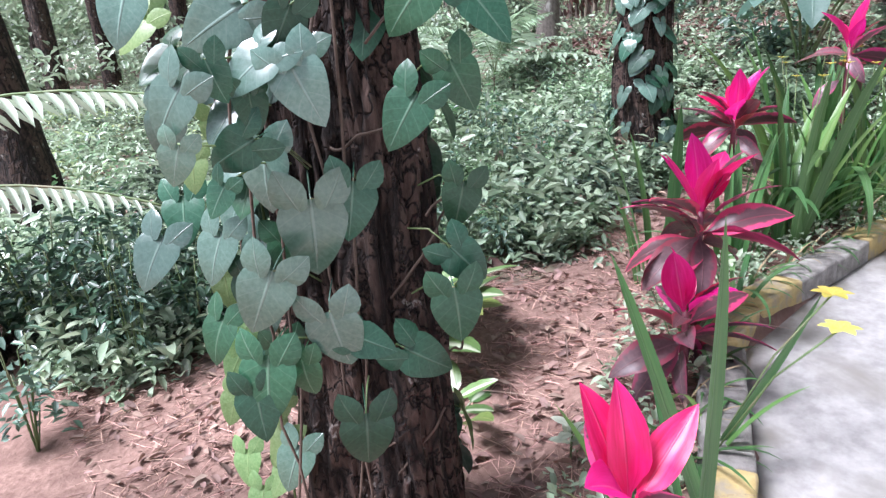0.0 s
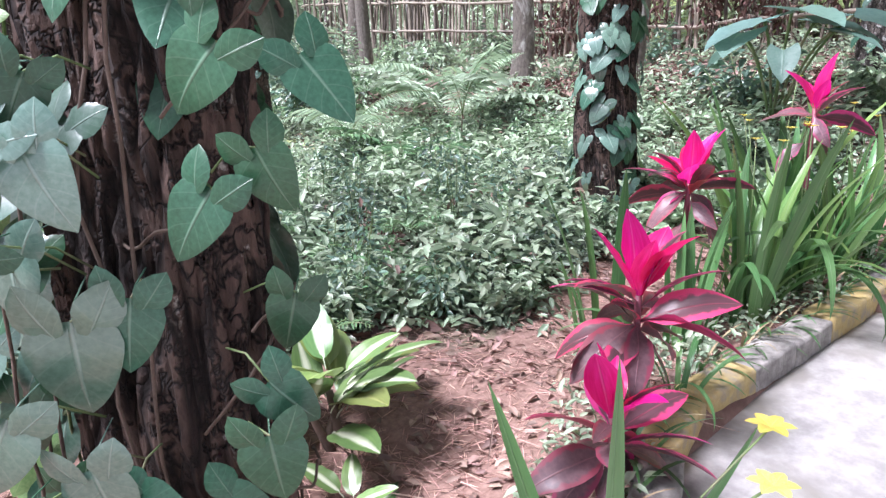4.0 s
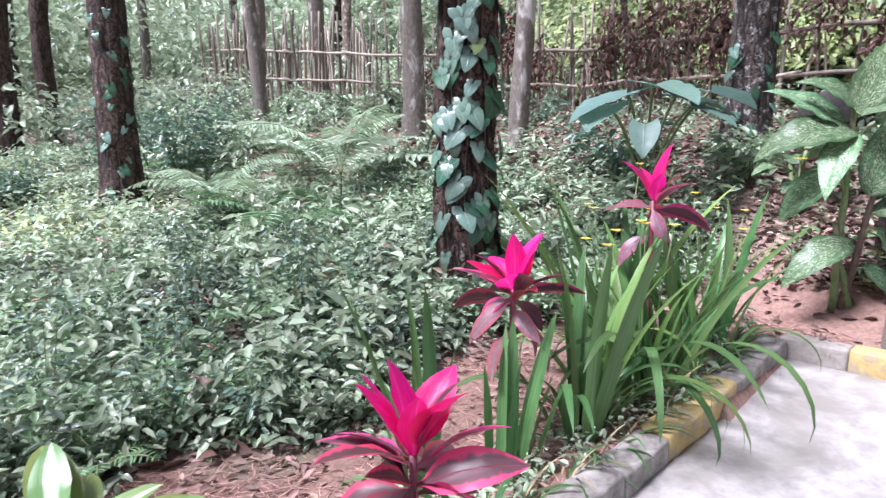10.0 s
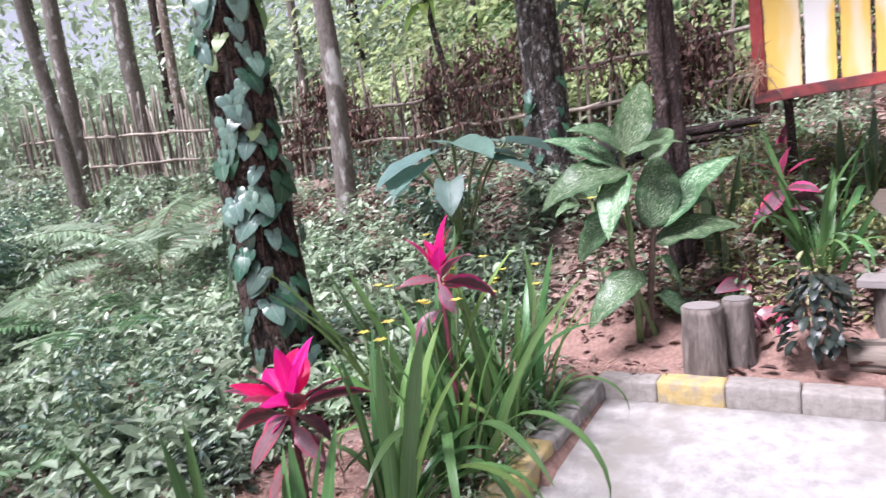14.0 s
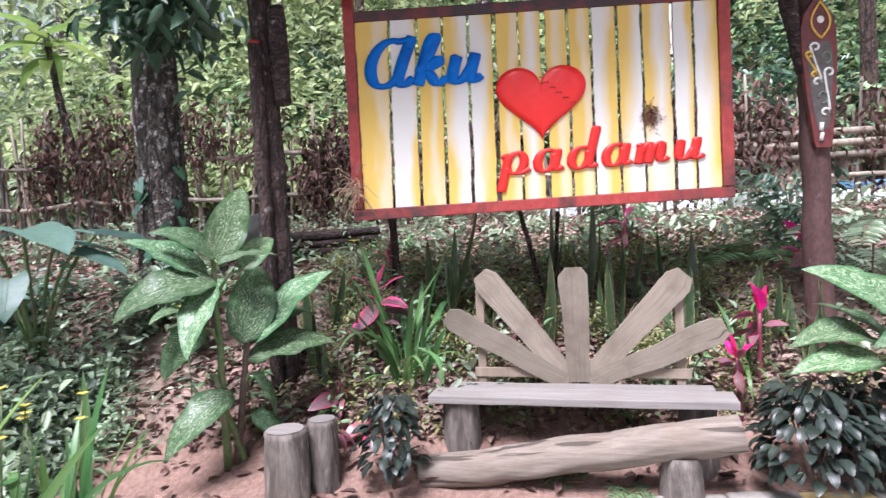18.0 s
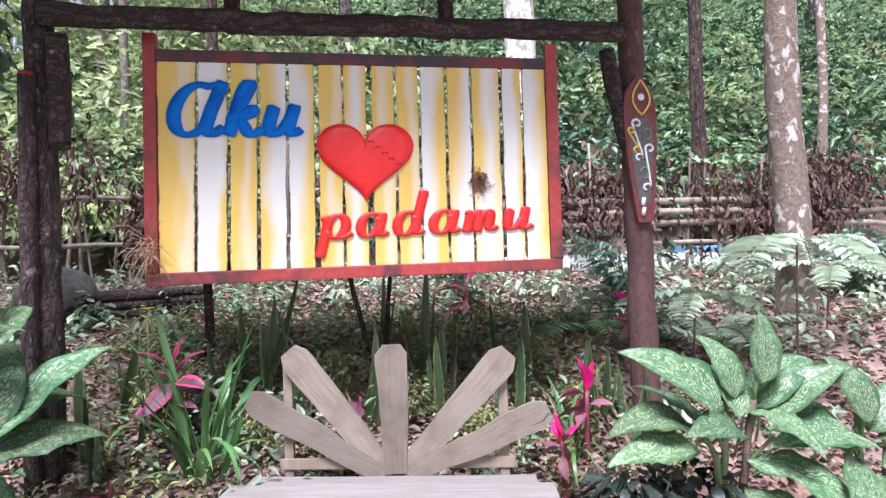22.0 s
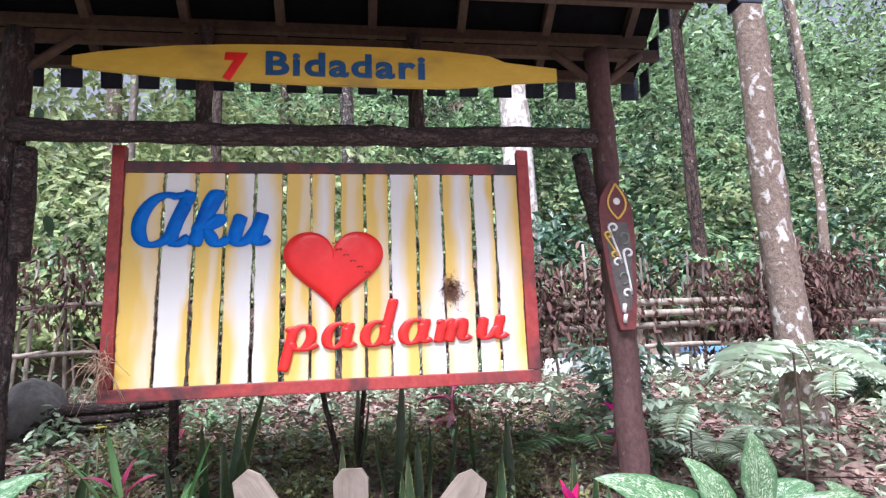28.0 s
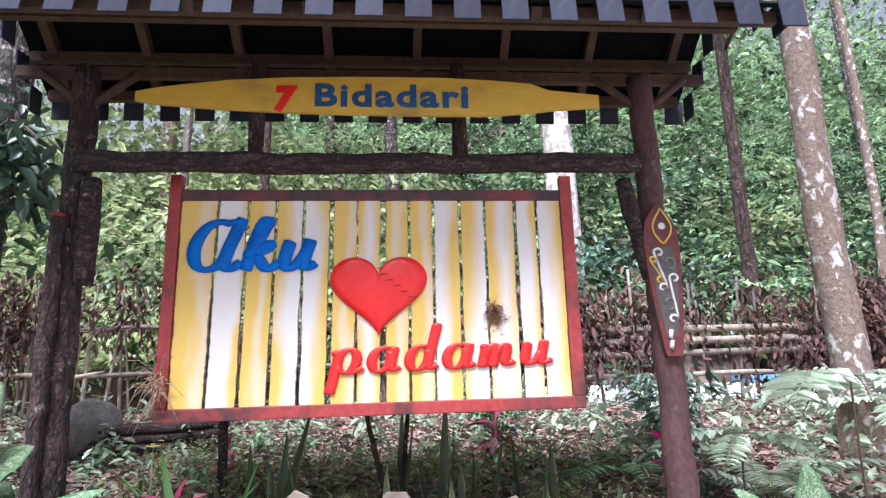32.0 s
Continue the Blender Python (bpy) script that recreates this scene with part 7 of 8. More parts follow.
strap_clump(3.92, 1.30, 36, 1.00, 0.15, 7, "thick clump of arching strap-leaved lilies by the kerb", 3, 1.34)
strap_clump(4.26, 1.26, 30, 0.95, 0.14, 8, "thick clump of strap-leaved lilies near the corner", 4, 1.34)
strap_clump(4.56, 1.22, 26, 0.84, 0.14, 12, "strap-leaved lilies at the corner of the kerb", 4, 1.32)
strap_clump(4.12, 1.58, 28, 1.10, 0.18, 9, "tall strap-leaved lilies with yellow flowers", 5, 1.34)
strap_clump(6.02, -0.16, 30, 0.86, 0.12, 10, "blue-green lily clump behind the bench", 0, 1.33, (0, 0, 1, 1, 2, 2, 5))
strap_clump(5.95, -2.30, 10, 0.55, 0.06, 11, "strap-leaved lily beside the bench end", 0, 1.25)

DIEF = [leaf_mesh("leaf", L_DIEF, w, pointed, d, 0.30, 0.05, 14, 0.0, 0.55, k) for k, (w, d) in enumerate(((0.45, 1.0), (0.49, 1.35), (0.42, 0.8)))]


def dumb_cane(x, y, top, count, size, seed, label, cane=STEM, leaves=DIEF, low=0.35, toward=None, lift=0.05, face=(0, 0, 1)):
    """A stout-caned plant with broad flecked leaves on long stalks."""
    r = random.Random(seed)
    z0 = zland(x, y) - 0.03
    t = thing("dumb_cane", label, "plant", (x, y, z0 + 0.03))
    stems, canes = [], []
    for s in range(3):
        b = Vector((x + r.uniform(-0.10, 0.10), y + r.uniform(-0.10, 0.10), top - r.uniform(0.05, 0.25)))
        pts = [Vector((x + 0.04 * math.cos(s * 2.1), y + 0.04 * math.sin(s * 2.1), z0)).lerp(b, i / 7) for i in range(8)]
        stems.append(pts)
        canes.append(tube_part("cane", pts, [0.022 - 0.001 * i for i in range(8)], cane, t, around=9, rough=0.12, seed=seed + s))
    for k in range(count):
        pts = stems[k % 3]
        q = low + (1 - low) * (k + 0.5) / count
        p = pts[0].lerp(pts[-1], q)
        az = k * 2.4 + r.uniform(-0.4, 0.4)
        if toward is not None and r.random() < 0.6:
            az = toward + r.uniform(-1.0, 1.0)
        out = Vector((math.cos(az), math.sin(az), 0))
        el = 0.55 * q + lift + r.uniform(-0.2, 0.3)
        sz = size * r.uniform(0.75, 1.1)
        ahead = out * math.cos(el) + Vector((0, 0, math.sin(el)))
        st = p + ahead * 0.30 * sz + Vector((0, 0, 0.05))
        piece("leaf", leaves[k % 3], turn_to(st, ahead, face, sz, r.uniform(-0.3, 0.3)), canes[k % 3])
    return t


def flecked_cane(x, y, across, leaves, canes, seed, label):
    """A dumb cane whose leaves hang on a few stout canes. across: level direction along which it spreads;
    leaves: joint (along, height), tip (along, height), how far the tip comes forward, all in metres from the foot."""
    r = random.Random(seed)
    z0 = zland(x, y) - 0.03
    along = Vector((across[0], across[1], 0)).normalized()
    front = Vector((along.y, -along.x, 0))
    if front.x > 0:
        front = -front
    foot = Vector((x, y, z0))
    t = thing("dumb_cane", label, "plant", (x, y, z0 + 0.03))
    stems = []
    for k, (da, h, fwd) in enumerate(canes):
        top = foot + along * da + front * fwd + Vector((0, 0, h))
        pts = [foot.lerp(top, i / 9) + along * (0.05 * (k - 1) * (1 - i / 9)) + Vector((0.02 * noise.noise((seed, k, i * 0.5)), 0.02 * noise.noise((seed, k + 7, i * 0.5)), 0)) for i in range(10)]
        stems.append((pts, tube_part("cane", pts, [0.024 - 0.001 * i for i in range(10)], STEM if k % 2 == 0 else STEMB, t, around=10, rough=0.14, seed=seed + k)))
    for k, (ja, jh, ta, th, fwd) in enumerate(leaves):
        joint = foot + along * ja + front * r.uniform(0.0, 0.10) + Vector((0, 0, jh * 0.94))
        tip = foot + along * ta + front * fwd + Vector((0, 0, th))
        pts, cane = min(stems, key=lambda q: min((p - joint).length for p in q[0]))
        root = min(pts, key=lambda p: (p - joint).length + (0.6 if p.z > joint.z - 0.03 else 0.0))
        d = tip - joint
        stalk = tube_part("leaf_stalk", [root, root.lerp(joint, 0.5) + Vector((0, 0, 0.05)), joint], [0.011, 0.009, 0.007], STEM, cane, around=7)
        face = front * 0.55 + Vector((0, 0, 0.85)) + along * r.uniform(-0.25, 0.25)
        leaf = new("leaf", DIEF[k % 3])
        leaf.matrix_basis = turn_to(joint, d + Vector((0, 0, 0.42 * d.length)), face, d.length * 1.06, r.uniform(-0.3, 0.3))
        hang(leaf, cane)
    return t


flecked_cane(5.46, 0.78, (0.584, -0.80), (
    (-0.05, 1.28, 0.22, 1.60, 0.05), (-0.07, 1.28, -0.36, 1.40, 0.10), (-0.05, 1.24, 0.22, 1.17, 0.22), (0.10, 1.20, 0.38, 1.30, -0.10),
    (-0.09, 1.14, -0.60, 0.90, 0.15), (-0.10, 1.12, -0.28, 0.70, 0.28), (-0.16, 0.88, -0.38, 0.46, -0.05), (0.06, 0.78, 0.30, 1.20, 0.05),
    (0.12, 0.76, 0.62, 1.07, 0.12), (0.10, 0.66, 0.54, 0.62, 0.25), (0.14, 0.82, 0.64, 0.84, -0.15), (0.12, 0.55, 0.24, 0.22, 0.05),
    (-0.04, 0.48, -0.36, 0.14, 0.18), (0.10, 0.30, 0.26, 0.06, 0.10), (-0.12, 1.18, -0.52, 1.30, -0.15)), ((-0.06, 1.25, 0.0), (0.10, 0.78, 0.03), (-0.10, 0.55, 0.02)), 1, "dumb cane with cream-flecked green leaves on bare soil")
flecked_cane(5.06, -2.72, (-0.06, -1.0), (
    (-0.08, 0.94, -0.52, 1.12, 0.20), (-0.20, 0.84, -0.58, 0.80, 0.15), (-0.20, 0.74, -0.60, 0.60, 0.20), (0.02, 0.82, -0.26, 0.76, 0.34),
    (0.02, 0.98, -0.06, 1.24, 0.05), (0.12, 1.06, 0.28, 1.30, 0.0), (0.10, 0.90, 0.24, 0.68, 0.32), (0.14, 0.92, 0.48, 1.12, 0.05),
    (0.16, 0.88, 0.52, 1.00, 0.20), (0.08, 0.66, 0.46, 0.34, 0.34), (0.06, 0.50, -0.16, 0.20, 0.30), (0.26, 0.76, 0.62, 0.62, 0.20),
    (0.04, 0.52, 0.24, 0.18, 0.36), (0.0, 0.90, 0.10, 1.10, -0.25), (-0.10, 0.80, -0.36, 0.94, -0.20)), ((0.0, 0.95, 0.0), (0.10, 0.90, 0.05), (-0.08, 0.66, 0.02)), 2, "bushy dumb cane with cream-flecked leaves by the bench")
flecked_cane(4.95, -3.32, (-0.06, -1.0), (
    (-0.06, 0.98, -0.46, 0.86, 0.18), (0.0, 1.06, -0.10, 1.32, 0.05), (0.05, 1.0, 0.42, 1.16, 0.05), (-0.04, 0.86, -0.20, 0.56, 0.34),
    (0.06, 0.84, 0.46, 0.66, 0.20), (-0.06, 0.66, -0.44, 0.42, 0.20), (0.04, 0.60, 0.24, 0.28, 0.34), (0.10, 0.96, 0.26, 0.84, 0.30), (-0.08, 0.90, -0.36, 1.10, -0.15), (0.0, 0.44, -0.18, 0.12, 0.28)), ((0.0, 1.0, 0.0), (0.10, 0.85, 0.04), (-0.08, 0.62, 0.02)), 3, "dumb cane with broad cream-flecked leaves beside another")
dumb_cane(6.4, 1.35, 1.45, 9, 0.34, 4, "half-hidden dumb cane near the post", low=0.3, toward=3.6)
DUMB = [leaf_mesh("leaf", m, w, oval, d, 0.35, 0, 12, 0.12, 0.3, k) for k, (m, w, d) in enumerate(((L_DUMB, 0.42, 0.45), (L_DUMBO, 0.46, 0.7), (L_DUMB, 0.38, 0.25)))]
dumb_cane(1.55, 2.08, 0.28, 26, 0.35, 5, "low plant with white-ribbed green leaves on red soil", STEMB, DUMB, 0.25, None, 0.25)
dumb_cane(1.33, 1.62, 0.0, 8, 0.2, 6, "low white-ribbed plant at the foot of a pine", STEMB, DUMB, 0.1)

SNAKE = [leaf_mesh("leaf", L_SNAKE, w * 1.15, lambda v: min(1, 0.5 + 1.5 * v) * (1 - v ** 4), 0.1, 0.7, 0, 10, 0, 0.5, k, (-1, -0.4, 0.4, 1)) for k, w in enumerate((0.095, 0.08, 0.11))]


def snake_plant(x, y, count, h, seed):
    r = random.Random(seed)
    t = thing("snake_plant", "upright snake plant with yellow-edged dark blades", "plant", (x, y, zland(x, y)), group="snake plants behind the bench")
    for k in range(count):
        bx, by = x + r.uniform(-0.10, 0.10), y + r.uniform(-0.12, 0.12)
        az = r.uniform(0, 6.28)
        piece("leaf", SNAKE[k % 3], turn_to((bx, by, zland(bx, by) - 0.02), (r.uniform(0.05, 0.4) * math.cos(az), r.uniform(0.05, 0.4) * math.sin(az), 1), (math.cos(az), math.sin(az), 0), h * r.uniform(0.45, 1.15)), t)


for k, (x, y, c, h) in enumerate(((6.5, 0.35, 3, 0.5), (6.6, -0.2, 3, 0.55), (6.35, -0.6, 4, 0.62), (6.5, -0.95, 2, 0.65), (6.4, -1.4, 4, 0.6), (6.6, -1.8, 2, 0.55), (6.15, -2.55, 5, 0.62), (5.95, -2.95, 4, 0.6), (6.0, 0.28, 4, 0.55), (5.85, -3.35, 5, 0.55), (6.25, -1.05, 3, 0.6), (6.55, -0.45, 3, 0.85), (6.75, -1.25, 4, 0.8), (6.3, 0.02, 3, 0.7), (6.45, -2.05, 3, 0.7), (6.2, -0.75, 3, 0.72), (6.3, -1.55, 3, 0.66), (6.15, -1.95, 3, 0.58), (6.4, 0.1, 3, 0.66), (6.1, 0.42, 3, 0.6), (6.6, -1.55, 3, 0.74), (6.05, -2.75, 4, 0.62), (5.9, -2.62, 3, 0.66))):
    snake_plant(x, y, c, h, k)

DARKL = leaf_mesh("leaf", L_DARK, 0.5, oval, 0.9, 0.3, 0, 6, 0.1, 0.2, 3)


def dark_shrub(x, y, h, spread, count, seed, label):
    r = random.Random(seed)
    z0 = zland(x, y)
    t = thing("dark_shrub", label, "shrub", (x, y, z0))
    for s in range(6):
        az = s * 1.05
        b = Vector((x + math.cos(az) * spread * 0.6, y + math.sin(az) * spread * 0.6, z0 + h * r.uniform(0.7, 1.0)))
        tube_part("stem", line((x, y, z0 - 0.02), b, 5), 0.006, STEMB, t, around=6)
    for k in range(count):
        az, el = r.uniform(0, 6.28), r.uniform(-0.4, 1.4)
        d = Vector((math.cos(az) * math.cos(el) * spread, math.sin(az) * math.cos(el) * spread, h * (0.5 + 0.5 * math.sin(el)))) * r.uniform(0.75, 1.0)
        out = Vector((math.cos(az), math.sin(az), 0.1))
        piece("leaf", DARKL, turn_to(Vector((x, y, z0)) + d, out + Vector((0, 0, r.uniform(-0.9, 0.2))), (0, 0, 1), r.uniform(0.07, 0.115), r.uniform(-0.4, 0.4)), t)


dark_shrub(5.22, -0.15, 0.56, 0.15, 120, 1, "glossy black-leaved shrub beside the bench")
dark_shrub(5.05, -2.24, 0.60, 0.27, 330, 2, "glossy black-leaved shrub at the bench end")

# Two shrubs added as stand-ins for the deep shade under the dumb cane.
dark_shrub(5.16, -2.62, 0.55, 0.26, 220, 3, "glossy black-leaved shrub added to darken the ground under the dumb cane")
dark_shrub(4.92, -2.95, 0.42, 0.24, 160, 4, "low glossy black-leaved shrub added to darken the ground under the dumb cane")

TARO = leaf_mesh("leaf", L_COLO, 0.78, heart_shape, 0.5, 0.25, 0.22, 12, 0.1, 0.2, 2)
taro = thing("taro", "taro with large drooping blue-green leaves", "plant", (6.3, 2.5, zland(6.3, 2.5)))
for k, (tx, ty, tz, az, sz, dn) in enumerate(((5.9, 2.3, 1.86, 2.7, 0.60, -0.2), (5.95, 2.12, 1.93, 4.2, 0.58, -0.10), (6.1, 2.0, 1.84, 5.2, 0.52, -0.15), (5.7, 2.05, 1.62, 3.6, 0.30, -1.0), (6.2, 2.6, 1.75, 1.6, 0.4, -0.5), (5.85, 2.45, 1.78, 3.3, 0.5, -0.25), (6.05, 1.85, 1.76, 4.6, 0.42, -0.2), (6.15, 1.75, 1.88, 5.7, 0.46, -0.1))):
    top = Vector((tx, ty + 0.18, tz - 0.12))
    tube_part("stalk", [Vector((6.3, 2.5, zland(6.3, 2.5) - 0.02)).lerp(top, q) + Vector((0, 0, 0.15 * math.sin(math.pi * q))) for q in [i / 7 for i in range(8)]], 0.012, STEM, taro, around=7)
    piece("leaf", TARO, turn_to(top, (math.cos(az), math.sin(az), dn), (0, 0, 1), sz), taro)


def fern(x, y, fronds, length, seed, label, material=L_FERN, pin=0.17, pairs=26, rise=0.95, droop=1.3, toward=None, base=None, arc=3.14, leaflet=0.18, foot=None, sag=0.0, spread=1.25):
    """Arching fronds, each with many pairs of pinnae."""
    r = random.Random(seed)
    z0 = zland(x, y) if base is None else base
    t = thing("fern", label, "fern", (x, y, z0) if foot is None else (foot[0], foot[1], zland(*foot)))
    if foot is not None:
        low = Vector((foot[0], foot[1], zland(*foot) - 0.03))
        tube_part("stalk", [low.lerp(Vector((x, y, z0)), q) + Vector((0, 0, 0.08 * math.sin(math.pi * q))) for q in [i / 9 for i in range(10)]], 0.007, STEMB, t, around=7)
    for k in range(fronds):
        az = k * 6.283 / fronds + r.uniform(-0.3, 0.3) if toward is None else toward + arc * (k / max(1, fronds - 1) - 0.5) + r.uniform(-0.1, 0.1)
        out = Vector((math.cos(az), math.sin(az), 0))
        L = length * r.uniform(0.75, 1.1)
        a, p, spine = rise + r.uniform(-0.2, 0.2), Vector((x, y, z0)), []
        for i in range(pairs + 1):
            spine.append((p.copy(), a))
            a -= droop / pairs
            p = p + (out * math.cos(a) + Vector((0, 0, math.sin(a)))) * (L / pairs)
        at, azi, til, siz = [], [], [], []
        for i, (q, ang) in enumerate(spine):
            f = i / pairs
            if f < 0.18:
                continue
            ln = L * pin * math.sin(math.pi * min(1, (f - 0.10) / 0.92)) ** 0.7
            for s in (1, -1):
                at.append(tuple(q))
                azi.append(az + s * (spread + r.uniform(-0.12, 0.12)))
                til.append(-0.15 - sag + 0.25 * r.random())
                siz.append(max(0.015, ln))
        rachis = tube_part("rachis", [q for q, _ in spine[::3]], 0.004, STEM, t, around=5)
        strew("frond", material, np.array(at), np.array(azi), np.array(til), np.array(siz), leaflet, "feathery frond", "", None, rachis)
    return t


fern(-0.98, 2.80, 3, 2.80, 5, "tall arching fern with hanging leaflets in the undergrowth", L_FERNP, 0.060, 70, 1.55, 1.80, toward=-0.67, arc=0.35, leaflet=0.22, sag=0.45, spread=0.85)
fern(5.35, 5.50, 6, 1.30, 2, "tall pale feathery fern in the undergrowth", L_FERND, 0.20, 44, 1.35, 1.5, toward=-1.2, arc=4.4, leaflet=0.10, base=0.95, foot=(5.38, 5.55), sag=0.25)
fern(4.20, 6.10, 7, 1.15, 13, "pale arching fern among weeds", L_FERND, 0.20, 38, 1.25, 1.7, leaflet=0.10, base=0.66, foot=(4.22, 6.15), sag=0.25)
fern(4.5, 5.5, 8, 1.2, 3, "feathery green fern in the undergrowth", L_FERN, 0.22, 26)
fern(5.9, 6.4, 9, 1.7, 4, "pale feathery fern below a grey trunk", L_FERNP, 0.22, 28, 1.0)
fern(6.6, 8.7, 8, 1.1, 5, "green fern among bushes", L_FERN, 0.22, 24, 0.9)
fern(5.6, 9.0, 8, 1.1, 6, "green fern among bushes by a pine", L_FERN, 0.22, 24, 0.9)
fern(6.72, -3.72, 8, 0.85, 7, "pale green fern spreading beside the shelter", L_FERNP, 0.22, 24, 1.1, 1.5)
fern(8.3, -5.9, 7, 1.1, 8, "yellow-green fern below a lichened tree", L_FERNP, 0.22, 24, 0.8, 1.2)
fern(6.08, -3.93, 6, 0.66, 9, "pale bracken spreading flat on a thin dark stalk", L_FERNP, 0.36, 12, 0.28, 1.0, base=1.93, leaflet=0.42, foot=(6.35, -4.1))
fern(6.75, -4.75, 5, 0.6, 11, "pale bracken lower among the weeds", L_FERNP, 0.32, 13, 0.2, 0.8, base=1.75, leaflet=0.38, foot=(6.9, -4.8))
fern(6.35, -3.35, 5, 0.55, 12, "pale yellow-green bracken behind the dumb cane", L_FERNP, 0.34, 13, 0.2, 0.9, base=1.60, leaflet=0.38, foot=(6.5, -3.4))
fern(7.1, -2.9, 6, 0.8, 10, "small fern on the bank", L_FERN, 0.2, 20, 0.8)
for k, (x, y, ln) in enumerate(((2.1, 3.1, 0.32), (2.7, 3.0, 0.3), (3.1, 3.6, 0.4), (3.6, 3.1, 0.34), (2.3, 3.8, 0.4), (1.5, 3.3, 0.34), (3.9, 3.9, 0.42), (1.9, 2.72, 0.26), (3.3, 2.6, 0.28), (5.0, 3.4, 0.4))):
    fern(x, y, 7, ln, 40 + k, "small green fern among the ground cover", L_FERN, 0.26, 12, 0.95, 1.3, base=zland(x, y) + 0.08)
for k, (x, y) in enumerate(((5.35, -0.75), (5.30, -1.05), (5.12, -1.35), (4.98, -1.62))):
    fern(x, y, 6, 0.17, 20 + k, "tiny fern sprouting under the bench", L_FERN, 0.4, 9, 0.7, 1.2)

def bush(x, y, h, w, count, seed, label, material=L_BUSH, size=(0.06, 0.14)):
    """A loose leafy bush: several stems, each with a cloud of leaves, uneven on top."""
    g = np.random.default_rng(seed)
    z0 = zland(x, y)
    t = thing("bush", label, "bush", (x, y, z0))
    tips = []
    for k in range(7):
        az, q = k * 2.4, g.uniform(0.3, 1.0)
        tip = Vector((x + math.cos(az) * w * q, y + math.sin(az) * w * q, z0 + h * g.uniform(0.55, 1.0)))
        tips.append(tip)
        tube_part("stem", line((x, y, z0 - 0.03), tip, 5), [min(0.012, 0.02 * w + 0.002) * f for f in (1, 0.85, 0.7, 0.5, 0.35)], STEM, t, around=6)
    c = g.integers(0, 7, count)
    base = np.array([tuple(p) for p in tips])[c]
    q = g.uniform(0.25, 1.05, (count, 1))
    at = np.array((x, y, z0)) * (1 - q) + base * q + g.normal(0, 1, (count, 3)) * np.array((0.16, 0.16, 0.10)) * max(w, 0.3)
    az = np.arctan2(at[:, 1] - y, at[:, 0] - x) + g.normal(0, 0.7, count)
    strew("foliage", material, at, az, g.normal(-0.1, 0.4, count), g.uniform(size[0], size[1], count), 0.48, "clustered leaves", "", g.normal(0, 0.4, count), t)


for k, (x, y, h, w, c) in enumerate(((5.0, 8.6, 1.3, 0.7, 700), (5.7, 9.3, 1.1, 0.6, 600), (4.9, 10.4, 1.2, 0.8, 600), (6.6, 10.2, 1.0, 0.6, 500), (3.2, 9.6, 0.7, 0.5, 350), (8.2, 7.6, 0.9, 0.6, 450), (8.6, 5.4, 0.6, 0.5, 300), (8.6, 11.8, 1.0, 0.7, 500), (7.8, 13.2, 1.0, 0.7, 500), (6.3, 12.6, 1.0, 0.7, 500), (7.9, -3.6, 0.7, 0.5, 350), (8.6, -2.2, 0.6, 0.5, 320), (8.0, -6.2, 0.7, 0.5, 350), (6.7, 1.75, 0.45, 0.4, 240), (6.6, 2.9, 0.5, 0.5, 300), (5.75, 2.2, 0.35, 0.35, 220))):
    bush(x, y, h, w, c, 200 + k, ("blue-green leafy bush in the undergrowth", "spreading green bush among weeds")[k % 2], L_BUSH if k % 2 == 0 else L_COVER)
for k, (x, y, h) in enumerate(((3.35, 3.35, 0.75), (2.5, 3.3, 0.5), (3.7, 3.9, 0.6), (2.9, 2.75, 0.4), (1.9, 3.4, 0.7), (0.55, 2.9, 0.8), (0.1, 2.7, 0.5), (4.0, 4.4, 0.6), (3.5, 2.7, 0.42), (2.2, 2.85, 0.55), (2.75, 3.6, 0.6), (3.1, 4.3, 0.65), (2.3, 4.1, 0.6), (3.9, 3.3, 0.5), (1.5, 3.0, 0.5), (1.2, 3.6, 0.65), (2.6, 2.62, 0.35), (3.3, 5.0, 0.6), (4.9, 3.6, 0.5))):
    bush(x, y, h, 0.13, 130, 300 + k, "slim dark upright weed with small leaves", L_BUSH, (0.03, 0.07))

for k, (x, y, h, w) in enumerate(((0.50, 3.15, 0.62, 0.28), (0.30, 3.45, 0.70, 0.30), (0.72, 3.35, 0.66, 0.28), (0.86, 2.98, 0.50, 0.24), (0.10, 3.75, 0.65, 0.30), (0.60, 3.85, 0.70, 0.30), (0.95, 3.60, 0.55, 0.26))):
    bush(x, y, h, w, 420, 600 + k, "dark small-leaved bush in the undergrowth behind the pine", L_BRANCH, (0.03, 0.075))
for k, (x, y, h) in enumerate(((6.35, 0.15, 0.34), (6.15, -0.45, 0.30), (6.3, -1.35, 0.36), (6.1, -1.75, 0.30), (6.55, -2.2, 0.36), (6.6, -0.9, 0.30), (6.9, -1.7, 0.32), (6.25, -2.45, 0.28))):
    bush(x, y, h, 0.17, 330, 500 + k, "fine-leaved olive-green bushlet on the bank behind the bench", L_OLIVE, (0.02, 0.05))

